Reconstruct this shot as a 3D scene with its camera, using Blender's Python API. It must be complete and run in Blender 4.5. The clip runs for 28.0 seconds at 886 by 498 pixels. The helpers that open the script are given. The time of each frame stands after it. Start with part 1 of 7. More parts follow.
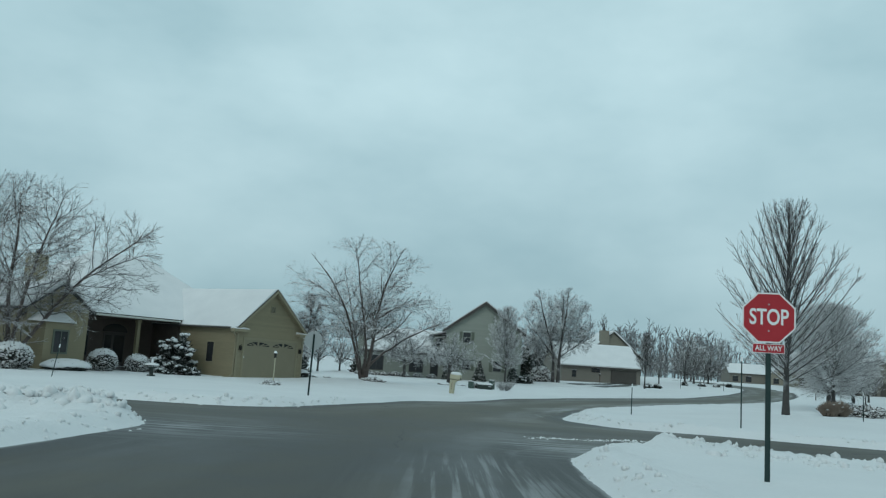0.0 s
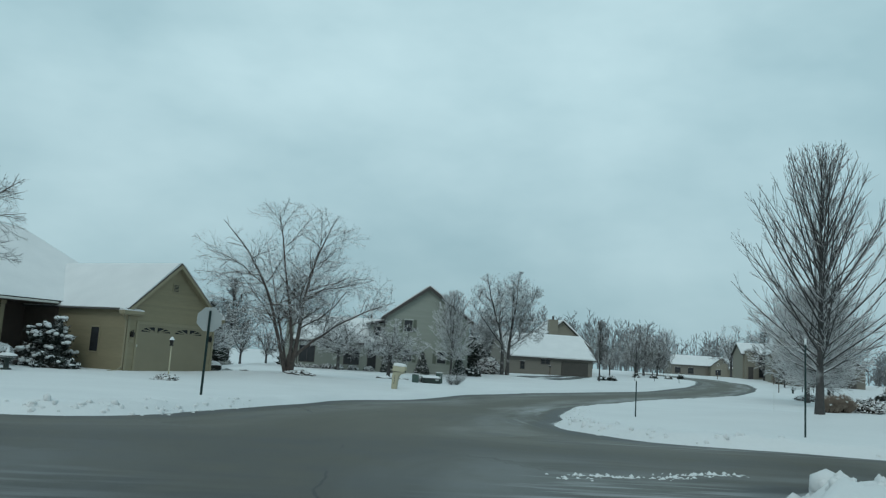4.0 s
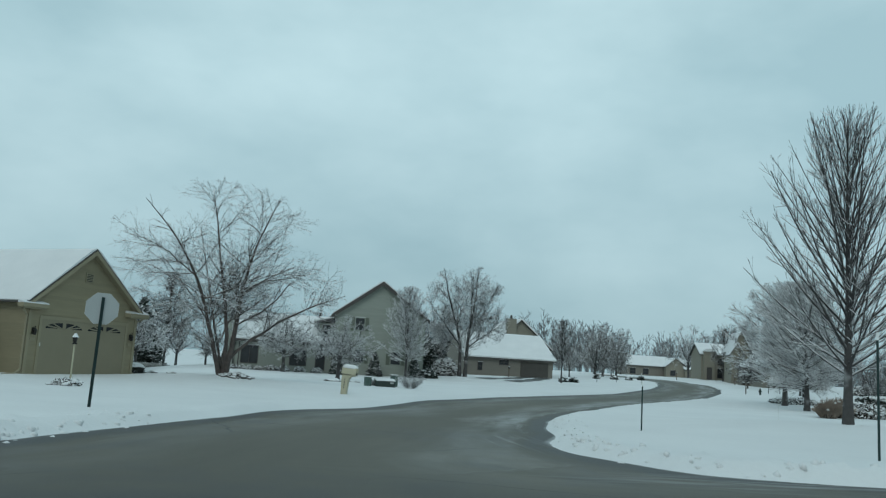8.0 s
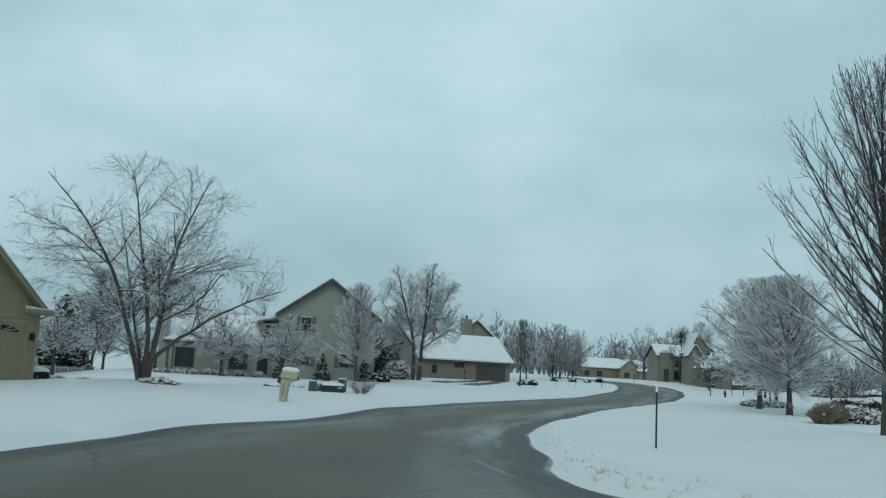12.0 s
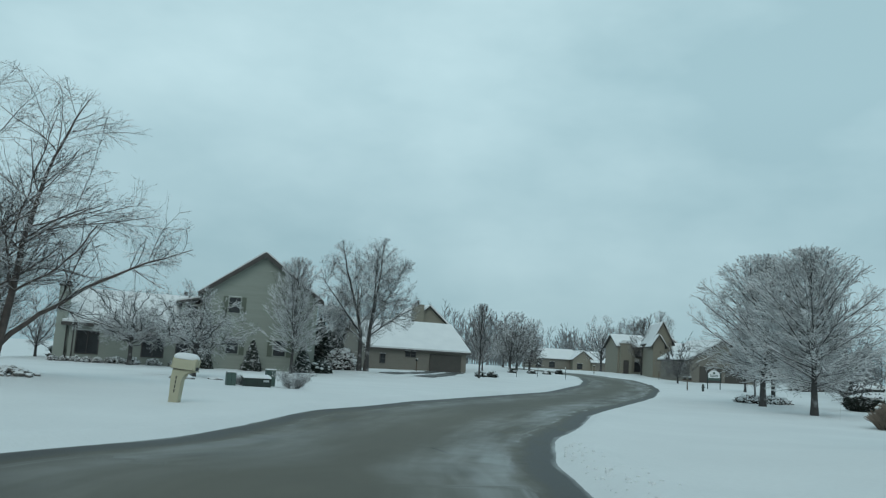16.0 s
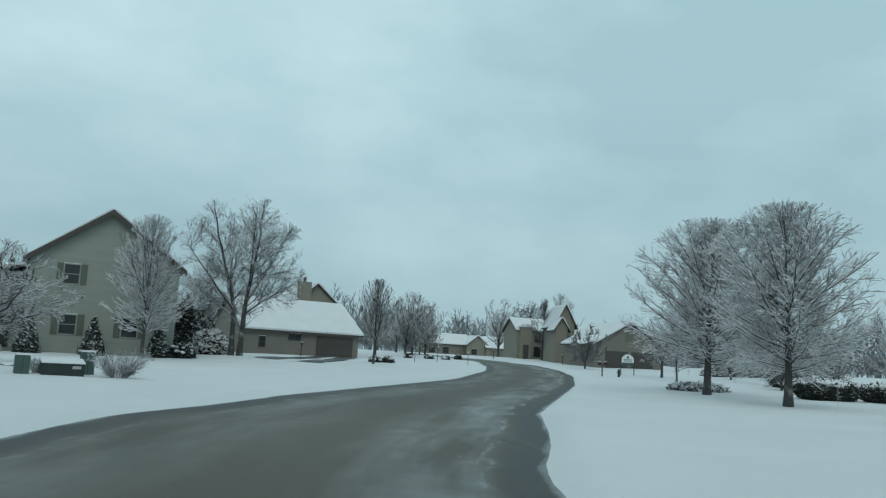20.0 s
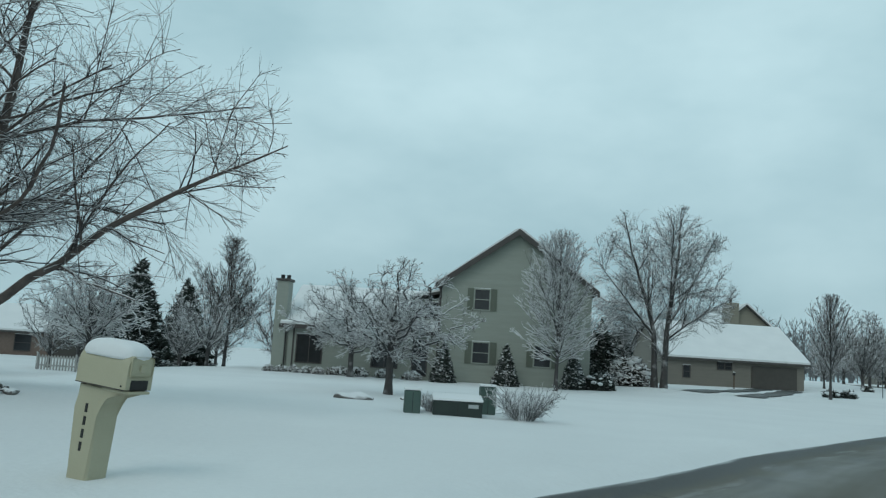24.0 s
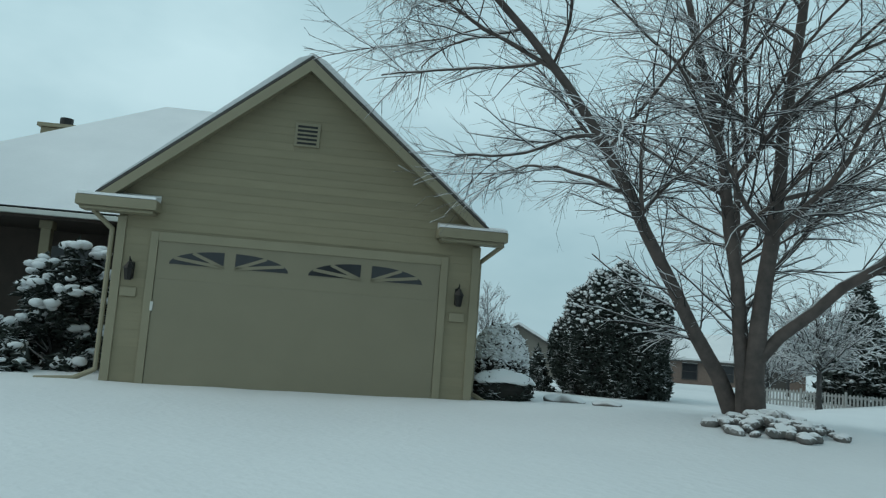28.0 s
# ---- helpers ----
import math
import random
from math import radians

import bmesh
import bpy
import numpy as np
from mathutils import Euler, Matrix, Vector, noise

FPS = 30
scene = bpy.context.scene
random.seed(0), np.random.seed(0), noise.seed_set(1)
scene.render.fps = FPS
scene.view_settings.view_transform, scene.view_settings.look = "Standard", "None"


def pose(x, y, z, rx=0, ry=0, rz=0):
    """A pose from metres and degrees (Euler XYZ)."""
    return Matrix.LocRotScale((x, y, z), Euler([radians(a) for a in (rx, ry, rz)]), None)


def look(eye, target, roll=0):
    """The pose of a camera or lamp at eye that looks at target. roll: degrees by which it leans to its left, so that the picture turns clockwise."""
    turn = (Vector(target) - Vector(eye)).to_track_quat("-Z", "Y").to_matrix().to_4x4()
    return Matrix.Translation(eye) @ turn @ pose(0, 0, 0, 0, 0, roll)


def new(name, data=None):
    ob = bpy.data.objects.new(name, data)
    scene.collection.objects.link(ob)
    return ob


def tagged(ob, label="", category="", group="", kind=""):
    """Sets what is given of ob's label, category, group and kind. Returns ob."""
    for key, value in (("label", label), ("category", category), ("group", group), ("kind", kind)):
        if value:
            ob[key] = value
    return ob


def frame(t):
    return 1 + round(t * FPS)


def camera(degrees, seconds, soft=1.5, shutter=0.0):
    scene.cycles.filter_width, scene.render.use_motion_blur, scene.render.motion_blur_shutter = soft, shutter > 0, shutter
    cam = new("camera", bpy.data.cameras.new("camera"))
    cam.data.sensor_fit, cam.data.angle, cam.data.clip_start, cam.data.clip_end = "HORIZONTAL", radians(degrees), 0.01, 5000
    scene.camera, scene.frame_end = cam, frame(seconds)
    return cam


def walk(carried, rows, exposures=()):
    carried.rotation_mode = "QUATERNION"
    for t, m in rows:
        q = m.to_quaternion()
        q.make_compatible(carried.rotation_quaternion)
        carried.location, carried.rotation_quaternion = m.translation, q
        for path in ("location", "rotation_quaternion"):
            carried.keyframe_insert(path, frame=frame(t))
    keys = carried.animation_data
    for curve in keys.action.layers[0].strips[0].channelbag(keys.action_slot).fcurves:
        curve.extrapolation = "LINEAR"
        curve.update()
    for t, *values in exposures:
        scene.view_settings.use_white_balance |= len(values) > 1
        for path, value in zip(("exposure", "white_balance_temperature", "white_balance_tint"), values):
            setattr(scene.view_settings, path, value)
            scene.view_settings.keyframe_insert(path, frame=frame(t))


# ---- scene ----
cam = camera(57.2, 28.0, 1.25)
PATH = [
    (0, (0.003, 0.084, 1.406), (-0.01, 2.064, 1.683), 3.7),
    (0.5, (-0.044, 1.518, 1.381), (-0.038, 3.499, 1.655), 3.8),
    (1, (-0.096, 2.802, 1.343), (-0.07, 4.783, 1.615), 3.9),
    (1.5, (-0.136, 3.956, 1.287), (-0.095, 5.938, 1.554), 4.0),
    (2, (-0.214, 5.13, 1.344), (-0.153, 7.113, 1.604), 3.9),
    (2.5, (-0.224, 6.161, 1.291), (-0.15, 8.143, 1.552), 3.8),
    (3, (-0.295, 7.249, 1.278), (-0.201, 9.23, 1.541), 3.8),
    (3.5, (-0.279, 8.378, 1.203), (-0.161, 10.356, 1.469), 3.6),
    (5.5, (-0.193, 12.477, 1.169), (0.017, 14.446, 1.447), 3.5),
    (6, (-0.169, 13.18, 1.222), (0.053, 15.148, 1.497), 3.4),
    (6.5, (-0.149, 13.758, 1.161), (0.083, 15.725, 1.44), 3.4),
    (7, (-0.12, 14.219, 1.166), (0.122, 16.185, 1.446), 3.4),
    (7.5, (-0.122, 14.608, 1.157), (0.128, 16.572, 1.438), 3.4),
    (8, (-0.088, 15.09, 1.166), (0.173, 17.054, 1.445), 3.4),
    (8.5, (-0.069, 15.661, 1.175), (0.206, 17.623, 1.455), 3.4),
    (9, (0.018, 16.265, 1.148), (0.304, 18.225, 1.428), 3.3),
    (9.5, (0.05, 16.925, 1.135), (0.35, 18.882, 1.416), 3.2),
    (10, (0.139, 17.562, 1.134), (0.452, 19.517, 1.414), 3.1),
    (10.5, (0.172, 18.21, 1.161), (0.503, 20.163, 1.44), 3.0),
    (11, (0.236, 18.776, 1.111), (0.578, 20.726, 1.396), 3.2),
    (11.5, (0.277, 19.447, 1.049), (0.638, 21.392, 1.345), 3.4),
    (12, (0.433, 20.222, 1.102), (0.812, 22.164, 1.395), 3.1),
    (12.5, (0.602, 21.126, 1.074), (0.999, 23.064, 1.369), 3.2),
    (14.5, (1.208, 25.798, 1.088), (1.679, 27.72, 1.379), 3.5),
    (15, (1.435, 27.246, 1.066), (1.919, 29.165, 1.351), 3.8),
    (15.5, (1.684, 28.6, 1.089), (2.179, 30.519, 1.362), 3.6),
    (16, (1.916, 29.928, 1.002), (2.425, 31.842, 1.28), 3.4),
    (17, (2.489, 32.772, 0.919), (3.027, 34.681, 1.175), 3.2),
    (18, (3.126, 35.273, 0.875), (3.714, 37.167, 1.129), 3.1),
    (19, (3.851, 37.414, 0.73), (4.539, 39.274, 0.991), 3.3),
    (20, (4.487, 39.351, 0.754), (5.252, 41.18, 1.015), 3.3),
    (20.5, (4.692, 40.153, 0.758), (5.48, 41.973, 1.023), 3.4),
    (22.5, (5.782, 43.601, 0.753), (6.383, 45.49, 1.019), 3.1),
    (23, (5.708, 44.97, 0.748), (6.123, 46.908, 1.018), 3.1),
    (23.5, (5.459, 46.047, 0.779), (5.597, 48.023, 1.053), 3.2),
    (24, (5.162, 46.792, 0.859), (4.961, 48.764, 1.128), 3.6),
    (24.5, (4.494, 47.616, 0.824), (3.936, 49.519, 1.084), 4.1),
    (25, (3.776, 48.277, 0.79), (2.871, 50.044, 1.032), 4.3),
    (25.5, (2.922, 48.822, 0.732), (1.745, 50.422, 0.961), 4.5),
    (26, (2.258, 49.082, 0.687), (0.904, 50.537, 0.914), 4.4),
    (26.5, (1.709, 49.277, 0.666), (0.25, 50.624, 0.898), 4.2),
    (27, (1.365, 49.401, 0.649), (-0.147, 50.689, 0.881), 4.4),
    (27.5, (1.154, 49.49, 0.632), (-0.376, 50.757, 0.866), 4.3),
    (28, (1.13, 49.493, 0.631), (-0.406, 50.752, 0.868), 4.3),
]
walk(cam, [(t, look(eye, target, roll)) for t, eye, target, roll in PATH],
     exposures=[(0.0, -0.06, 6400, 6.5), (23.0, -0.05, 6400, 6.5), (26.0, 0.03, 6400, 6.5), (28.0, 0.03, 6400, 6.5)])

# ------------------------------------------------------------------ world and light
world = bpy.data.worlds.new("overcast")
scene.world = world
world.use_nodes = True
wn, wl = world.node_tree.nodes, world.node_tree.links
wn.clear()
w_out = wn.new("ShaderNodeOutputWorld")
w_sky = wn.new("ShaderNodeTexSky")
w_sky.sky_type, w_sky.sun_disc = "NISHITA", False
w_sky.sun_elevation, w_sky.sun_rotation = radians(28), radians(200)
w_sky.air_density, w_sky.dust_density = 1.0, 4.0
w_bg1, w_bg2, w_add = wn.new("ShaderNodeBackground"), wn.new("ShaderNodeBackground"), wn.new("ShaderNodeAddShader")
w_bg1.inputs[1].default_value = 0.006
wl.new(w_sky.outputs[0], w_bg1.inputs[0])
# cloud deck: soft long bands, a little darker towards the horizon
w_co, w_map = wn.new("ShaderNodeTexCoord"), wn.new("ShaderNodeMapping")
w_map.inputs["Scale"].default_value = (1.0, 1.0, 2.0)
w_noise, w_ramp = wn.new("ShaderNodeTexNoise"), wn.new("ShaderNodeValToRGB")
w_noise.inputs["Scale"].default_value, w_noise.inputs["Detail"].default_value = 2.3, 5.0
w_noise.inputs["Roughness"].default_value = 0.52
w_ramp.color_ramp.elements[0].position, w_ramp.color_ramp.elements[0].color = 0.36, (0.385, 0.565, 0.625, 1)
w_ramp.color_ramp.elements[1].position, w_ramp.color_ramp.elements[1].color = 0.64, (0.545, 0.735, 0.79, 1)
w_sep, w_hor = wn.new("ShaderNodeSeparateXYZ"), wn.new("ShaderNodeValToRGB")
w_hor.color_ramp.elements[0].position, w_hor.color_ramp.elements[0].color = 0.0, (0.76, 0.775, 0.79, 1)
w_hor.color_ramp.elements[1].position, w_hor.color_ramp.elements[1].color = 0.32, (1, 1, 1, 1)
w_mul = wn.new("ShaderNodeMixRGB")
w_mul.blend_type, w_mul.inputs[0].default_value = "MULTIPLY", 1.0
wl.new(w_co.outputs["Generated"], w_map.inputs[0])
wl.new(w_map.outputs[0], w_noise.inputs["Vector"])
wl.new(w_noise.outputs["Fac"], w_ramp.inputs[0])
wl.new(w_co.outputs["Generated"], w_sep.inputs[0])
wl.new(w_sep.outputs[2], w_hor.inputs[0])
wl.new(w_ramp.outputs[0], w_mul.inputs[1])
wl.new(w_hor.outputs[0], w_mul.inputs[2])
wl.new(w_mul.outputs[0], w_bg2.inputs[0])
w_bg2.inputs[1].default_value = 1.0
wl.new(w_bg1.outputs[0], w_add.inputs[0])
wl.new(w_bg2.outputs[0], w_add.inputs[1])
wl.new(w_add.outputs[0], w_out.inputs[0])

sun_data = bpy.data.lights.new("sun", "SUN")
sun_data.energy, sun_data.angle, sun_data.color = 0.5, radians(25), (1.0, 0.97, 0.92)
sun = new("sun", sun_data)
sun.matrix_world = look((0, 0, 50), (20, 45, 0))


# ------------------------------------------------------------------ materials
def rgba(c):
    return (c[0], c[1], c[2], 1.0)


def material(name, c1, c2, rough=0.8, scale=4.0, fine=40.0, bump=0.2, depth=0.01, metal=0.0, stretch=(1, 1, 1), spec=0.4, per_object=0.0):
    """Two scales of noise between two colours, with fine relief."""
    m = bpy.data.materials.new(name)
    m.use_nodes = True
    n, l = m.node_tree.nodes, m.node_tree.links
    b = n["Principled BSDF"]
    co, mp = n.new("ShaderNodeTexCoord"), n.new("ShaderNodeMapping")
    mp.inputs["Scale"].default_value = stretch
    l.new(co.outputs["Object"], mp.inputs[0])
    big, small, mix = n.new("ShaderNodeTexNoise"), n.new("ShaderNodeTexNoise"), n.new("ShaderNodeMixRGB")
    big.inputs["Scale"].default_value, big.inputs["Detail"].default_value = scale, 4
    small.inputs["Scale"].default_value, small.inputs["Detail"].default_value = fine, 5
    for t in (big, small):
        l.new(mp.outputs[0], t.inputs["Vector"])
    add = n.new("ShaderNodeMath")
    add.operation = "MULTIPLY_ADD"
    l.new(small.outputs["Fac"], add.inputs[0])
    add.inputs[1].default_value = 0.5
    half = n.new("ShaderNodeMath")
    half.operation = "MULTIPLY_ADD"
    l.new(big.outputs["Fac"], half.inputs[0])
    half.inputs[1].default_value, half.inputs[2].default_value = 1.3, -0.4
    l.new(half.outputs[0], add.inputs[2])
    mix.inputs[1].default_value, mix.inputs[2].default_value = rgba(c1), rgba(c2)
    l.new(add.outputs[0], mix.inputs[0])
    out = mix.outputs[0]
    if per_object:
        info, hsv, mm = n.new("ShaderNodeObjectInfo"), n.new("ShaderNodeHueSaturation"), n.new("ShaderNodeMath")
        mm.operation = "MULTIPLY_ADD"
        mm.inputs[1].default_value, mm.inputs[2].default_value = per_object, 1 - per_object / 2
        l.new(info.outputs["Random"], mm.inputs[0])
        l.new(mm.outputs[0], hsv.inputs["Value"])
        l.new(out, hsv.inputs["Color"])
        out = hsv.outputs[0]
    l.new(out, b.inputs["Base Color"])
    b.inputs["Roughness"].default_value, b.inputs["Metallic"].default_value = rough, metal
    b.inputs["Specular IOR Level"].default_value = spec
    if bump:
        bp = n.new("ShaderNodeBump")
        bp.inputs["Strength"].default_value, bp.inputs["Distance"].default_value = bump, depth
        l.new(small.outputs["Fac"], bp.inputs["Height"])
        l.new(bp.outputs[0], b.inputs["Normal"])
    return m


def snowed(name, c1, c2, lo=0.25, hi=0.75, cover=1.0, scale=6.0, fine=30.0, rough=0.85):
    """Bark or leaves with snow lying on whatever faces up."""
    m = material(name, c1, c2, rough, scale, fine, 0.3, 0.01)
    n, l = m.node_tree.nodes, m.node_tree.links
    b = n["Principled BSDF"]
    src = b.inputs["Base Color"].links[0].from_socket
    geo, sep, rmp, mix = n.new("ShaderNodeNewGeometry"), n.new("ShaderNodeSeparateXYZ"), n.new("ShaderNodeMapRange"), n.new("ShaderNodeMixRGB")
    noise_t, jit = n.new("ShaderNodeTexNoise"), n.new("ShaderNodeMath")
    noise_t.inputs["Scale"].default_value = 2.2
    l.new(geo.outputs["Position"], noise_t.inputs["Vector"])
    l.new(geo.outputs["Normal"], sep.inputs[0])
    jit.operation = "MULTIPLY_ADD"
    l.new(noise_t.outputs["Fac"], jit.inputs[0])
    jit.inputs[1].default_value = 0.9
    shift = n.new("ShaderNodeMath")
    shift.operation = "SUBTRACT"
    l.new(sep.outputs[2], shift.inputs[0])
    shift.inputs[1].default_value = 0.45
    l.new(shift.outputs[0], jit.inputs[2])
    l.new(jit.outputs[0], rmp.inputs["Value"])
    rmp.inputs["From Min"].default_value, rmp.inputs["From Max"].default_value = lo, hi
    rmp.inputs["To Max"].default_value = cover
    l.new(rmp.outputs[0], mix.inputs[0])
    l.new(src, mix.inputs[1])
    mix.inputs[2].default_value = (0.68, 0.69, 0.70, 1)
    l.new(mix.outputs[0], b.inputs["Base Color"])
    return m


M = {}
M["snow"] = material("snow", (0.60, 0.61, 0.62), (0.69, 0.70, 0.705), 0.75, 0.25, 9.0, 0.35, 0.05, spec=0.25)
M["snow_cap"] = material("snow_cap", (0.62, 0.63, 0.64), (0.71, 0.715, 0.72), 0.75, 0.8, 14.0, 0.25, 0.03, spec=0.25)
M["siding_tan"] = material("siding_tan", (0.214, 0.184, 0.116), (0.255, 0.220, 0.143), 0.65, 1.5, 30, 0.15, 0.004, stretch=(1, 1, 6), per_object=0.10)
M["trim_tan"] = material("trim_tan", (0.228, 0.201, 0.133), (0.264, 0.233, 0.157), 0.55, 2, 40, 0.1, 0.003)
M["door_tan"] = material("door_tan", (0.205, 0.180, 0.122), (0.232, 0.204, 0.139), 0.55, 1.2, 60, 0.1, 0.003)
M["siding_sage"] = material("siding_sage", (0.235, 0.255, 0.225), (0.275, 0.295, 0.26), 0.65, 1.2, 25, 0.1, 0.004, stretch=(1, 1, 6), per_object=0.06)
M["shutter_sage"] = material("shutter_sage", (0.10, 0.115, 0.09), (0.125, 0.14, 0.11), 0.6, 4, 30, 0.1, 0.003)
M["siding_beige"] = material("siding_beige", (0.185, 0.170, 0.135), (0.23, 0.212, 0.170), 0.7, 1.0, 20, 0.1, 0.004, stretch=(1, 1, 6))
M["siding_brown"] = material("siding_brown", (0.15, 0.14, 0.12), (0.19, 0.175, 0.15), 0.7, 1.0, 20, 0.1, 0.004, stretch=(1, 1, 6))
M["trim_dark"] = material("trim_dark", (0.045, 0.04, 0.038), (0.07, 0.062, 0.058), 0.6, 3, 40, 0.1, 0.003)
M["trim_light"] = material("trim_light", (0.50, 0.50, 0.46), (0.58, 0.58, 0.54), 0.55, 3, 40, 0.1, 0.003)
M["shingle"] = material("shingle", (0.05, 0.048, 0.045), (0.10, 0.095, 0.09), 0.9, 3, 40, 0.5, 0.01)
M["brick_red"] = material("brick_red", (0.13, 0.095, 0.08), (0.20, 0.15, 0.125), 0.85, 5, 25, 0.4, 0.01)
M["glass_dark"] = material("glass_dark", (0.016, 0.017, 0.019), (0.030, 0.032, 0.036), 0.10, 2, 8, 0.0, spec=0.45)
# darkened wall colour that carries the shade under the porch eave
M["porch_shade"] = material("porch_shade", (0.07, 0.055, 0.048), (0.11, 0.085, 0.07), 0.8, 2, 20, 0.1, 0.004)
M["bark_dark"] = snowed("bark_dark", (0.036, 0.034, 0.034), (0.076, 0.072, 0.070), 0.12, 0.7, 0.95)
M["bark_birch"] = snowed("bark_birch", (0.045, 0.039, 0.037), (0.135, 0.106, 0.094), 0.55, 0.95, 0.95, 5, 18)
M["twig_dark"] = snowed("twig_dark", (0.030, 0.026, 0.026), (0.060, 0.052, 0.050), 0.25, 0.85, 0.95)
M["twig_frost"] = snowed("twig_frost", (0.045, 0.044, 0.045), (0.085, 0.084, 0.086), -0.55, 0.30, 0.97)
M["twig_mid"] = snowed("twig_mid", (0.034, 0.031, 0.031), (0.066, 0.061, 0.060), 0.0, 0.6, 0.96)
M["twig_grey"] = snowed("twig_grey", (0.050, 0.047, 0.047), (0.095, 0.090, 0.090), -0.25, 0.50, 0.96)
M["evergreen"] = snowed("evergreen", (0.008, 0.012, 0.010), (0.022, 0.030, 0.022), 0.72, 1.02, 0.9)
M["shrub"] = snowed("shrub", (0.03, 0.028, 0.024), (0.07, 0.06, 0.05), 0.15, 0.5, 1.0)
M["grass_tan"] = material("grass_tan", (0.17, 0.135, 0.108), (0.30, 0.245, 0.20), 0.9, 5, 30, 0.2)
M["metal_green"] = material("metal_green", (0.012, 0.030, 0.030), (0.022, 0.045, 0.043), 0.5, 6, 40, 0.15, 0.002, metal=0.3)
M["util_green"] = material("util_green", (0.05, 0.085, 0.075), (0.075, 0.115, 0.10), 0.55, 4, 40, 0.1, 0.003)
M["util_dark"] = material("util_dark", (0.014, 0.024, 0.021), (0.025, 0.037, 0.032), 0.5, 4, 40, 0.1, 0.003)
M["sign_red"] = material("sign_red", (0.33, 0.012, 0.02), (0.40, 0.018, 0.03), 0.45, 2, 30, 0.05, 0.001)
M["sign_white"] = material("sign_white", (0.70, 0.72, 0.72), (0.78, 0.79, 0.79), 0.5, 3, 30, 0.05, 0.001)
M["sign_back"] = material("sign_back", (0.34, 0.36, 0.36), (0.42, 0.44, 0.44), 0.45, 2, 30, 0.1, 0.001, metal=0.5)
M["mailbox_plastic"] = material("mailbox_plastic", (0.35, 0.33, 0.235), (0.41, 0.385, 0.28), 0.5, 3, 50, 0.12, 0.002)
M["black"] = material("black", (0.012, 0.012, 0.012), (0.02, 0.02, 0.02), 0.6, 4, 40, 0.05, 0.001)
M["stone"] = snowed("stone", (0.07, 0.066, 0.062), (0.17, 0.16, 0.15), 0.3, 0.7, 1.0)
M["fence_grey"] = material("fence_grey", (0.26, 0.26, 0.25), (0.40, 0.40, 0.385), 0.8, 5, 40, 0.2, 0.003)
M["wood_dark"] = material("wood_dark", (0.07, 0.05, 0.035), (0.12, 0.085, 0.06), 0.8, 4, 40, 0.3, 0.004)
M["door_taupe"] = material("door_taupe", (0.055, 0.05, 0.044), (0.075, 0.068, 0.06), 0.6, 3, 30, 0.1, 0.003)
M["wet_track"] = material("wet_track", (0.022, 0.022, 0.021), (0.045, 0.044, 0.040), 0.5, 1.5, 20, 0.3, 0.01)
M["lamp_iron"] = material("lamp_iron", (0.02, 0.019, 0.018), (0.04, 0.037, 0.034), 0.5, 8, 40, 0.2, 0.002, metal=0.6)
# bark colour lifted to pale grey in place of distance haze
M["hazed_woods"] = material("hazed_woods", (0.11, 0.115, 0.12), (0.18, 0.185, 0.19), 0.9, 0.05, 0.5, 0)


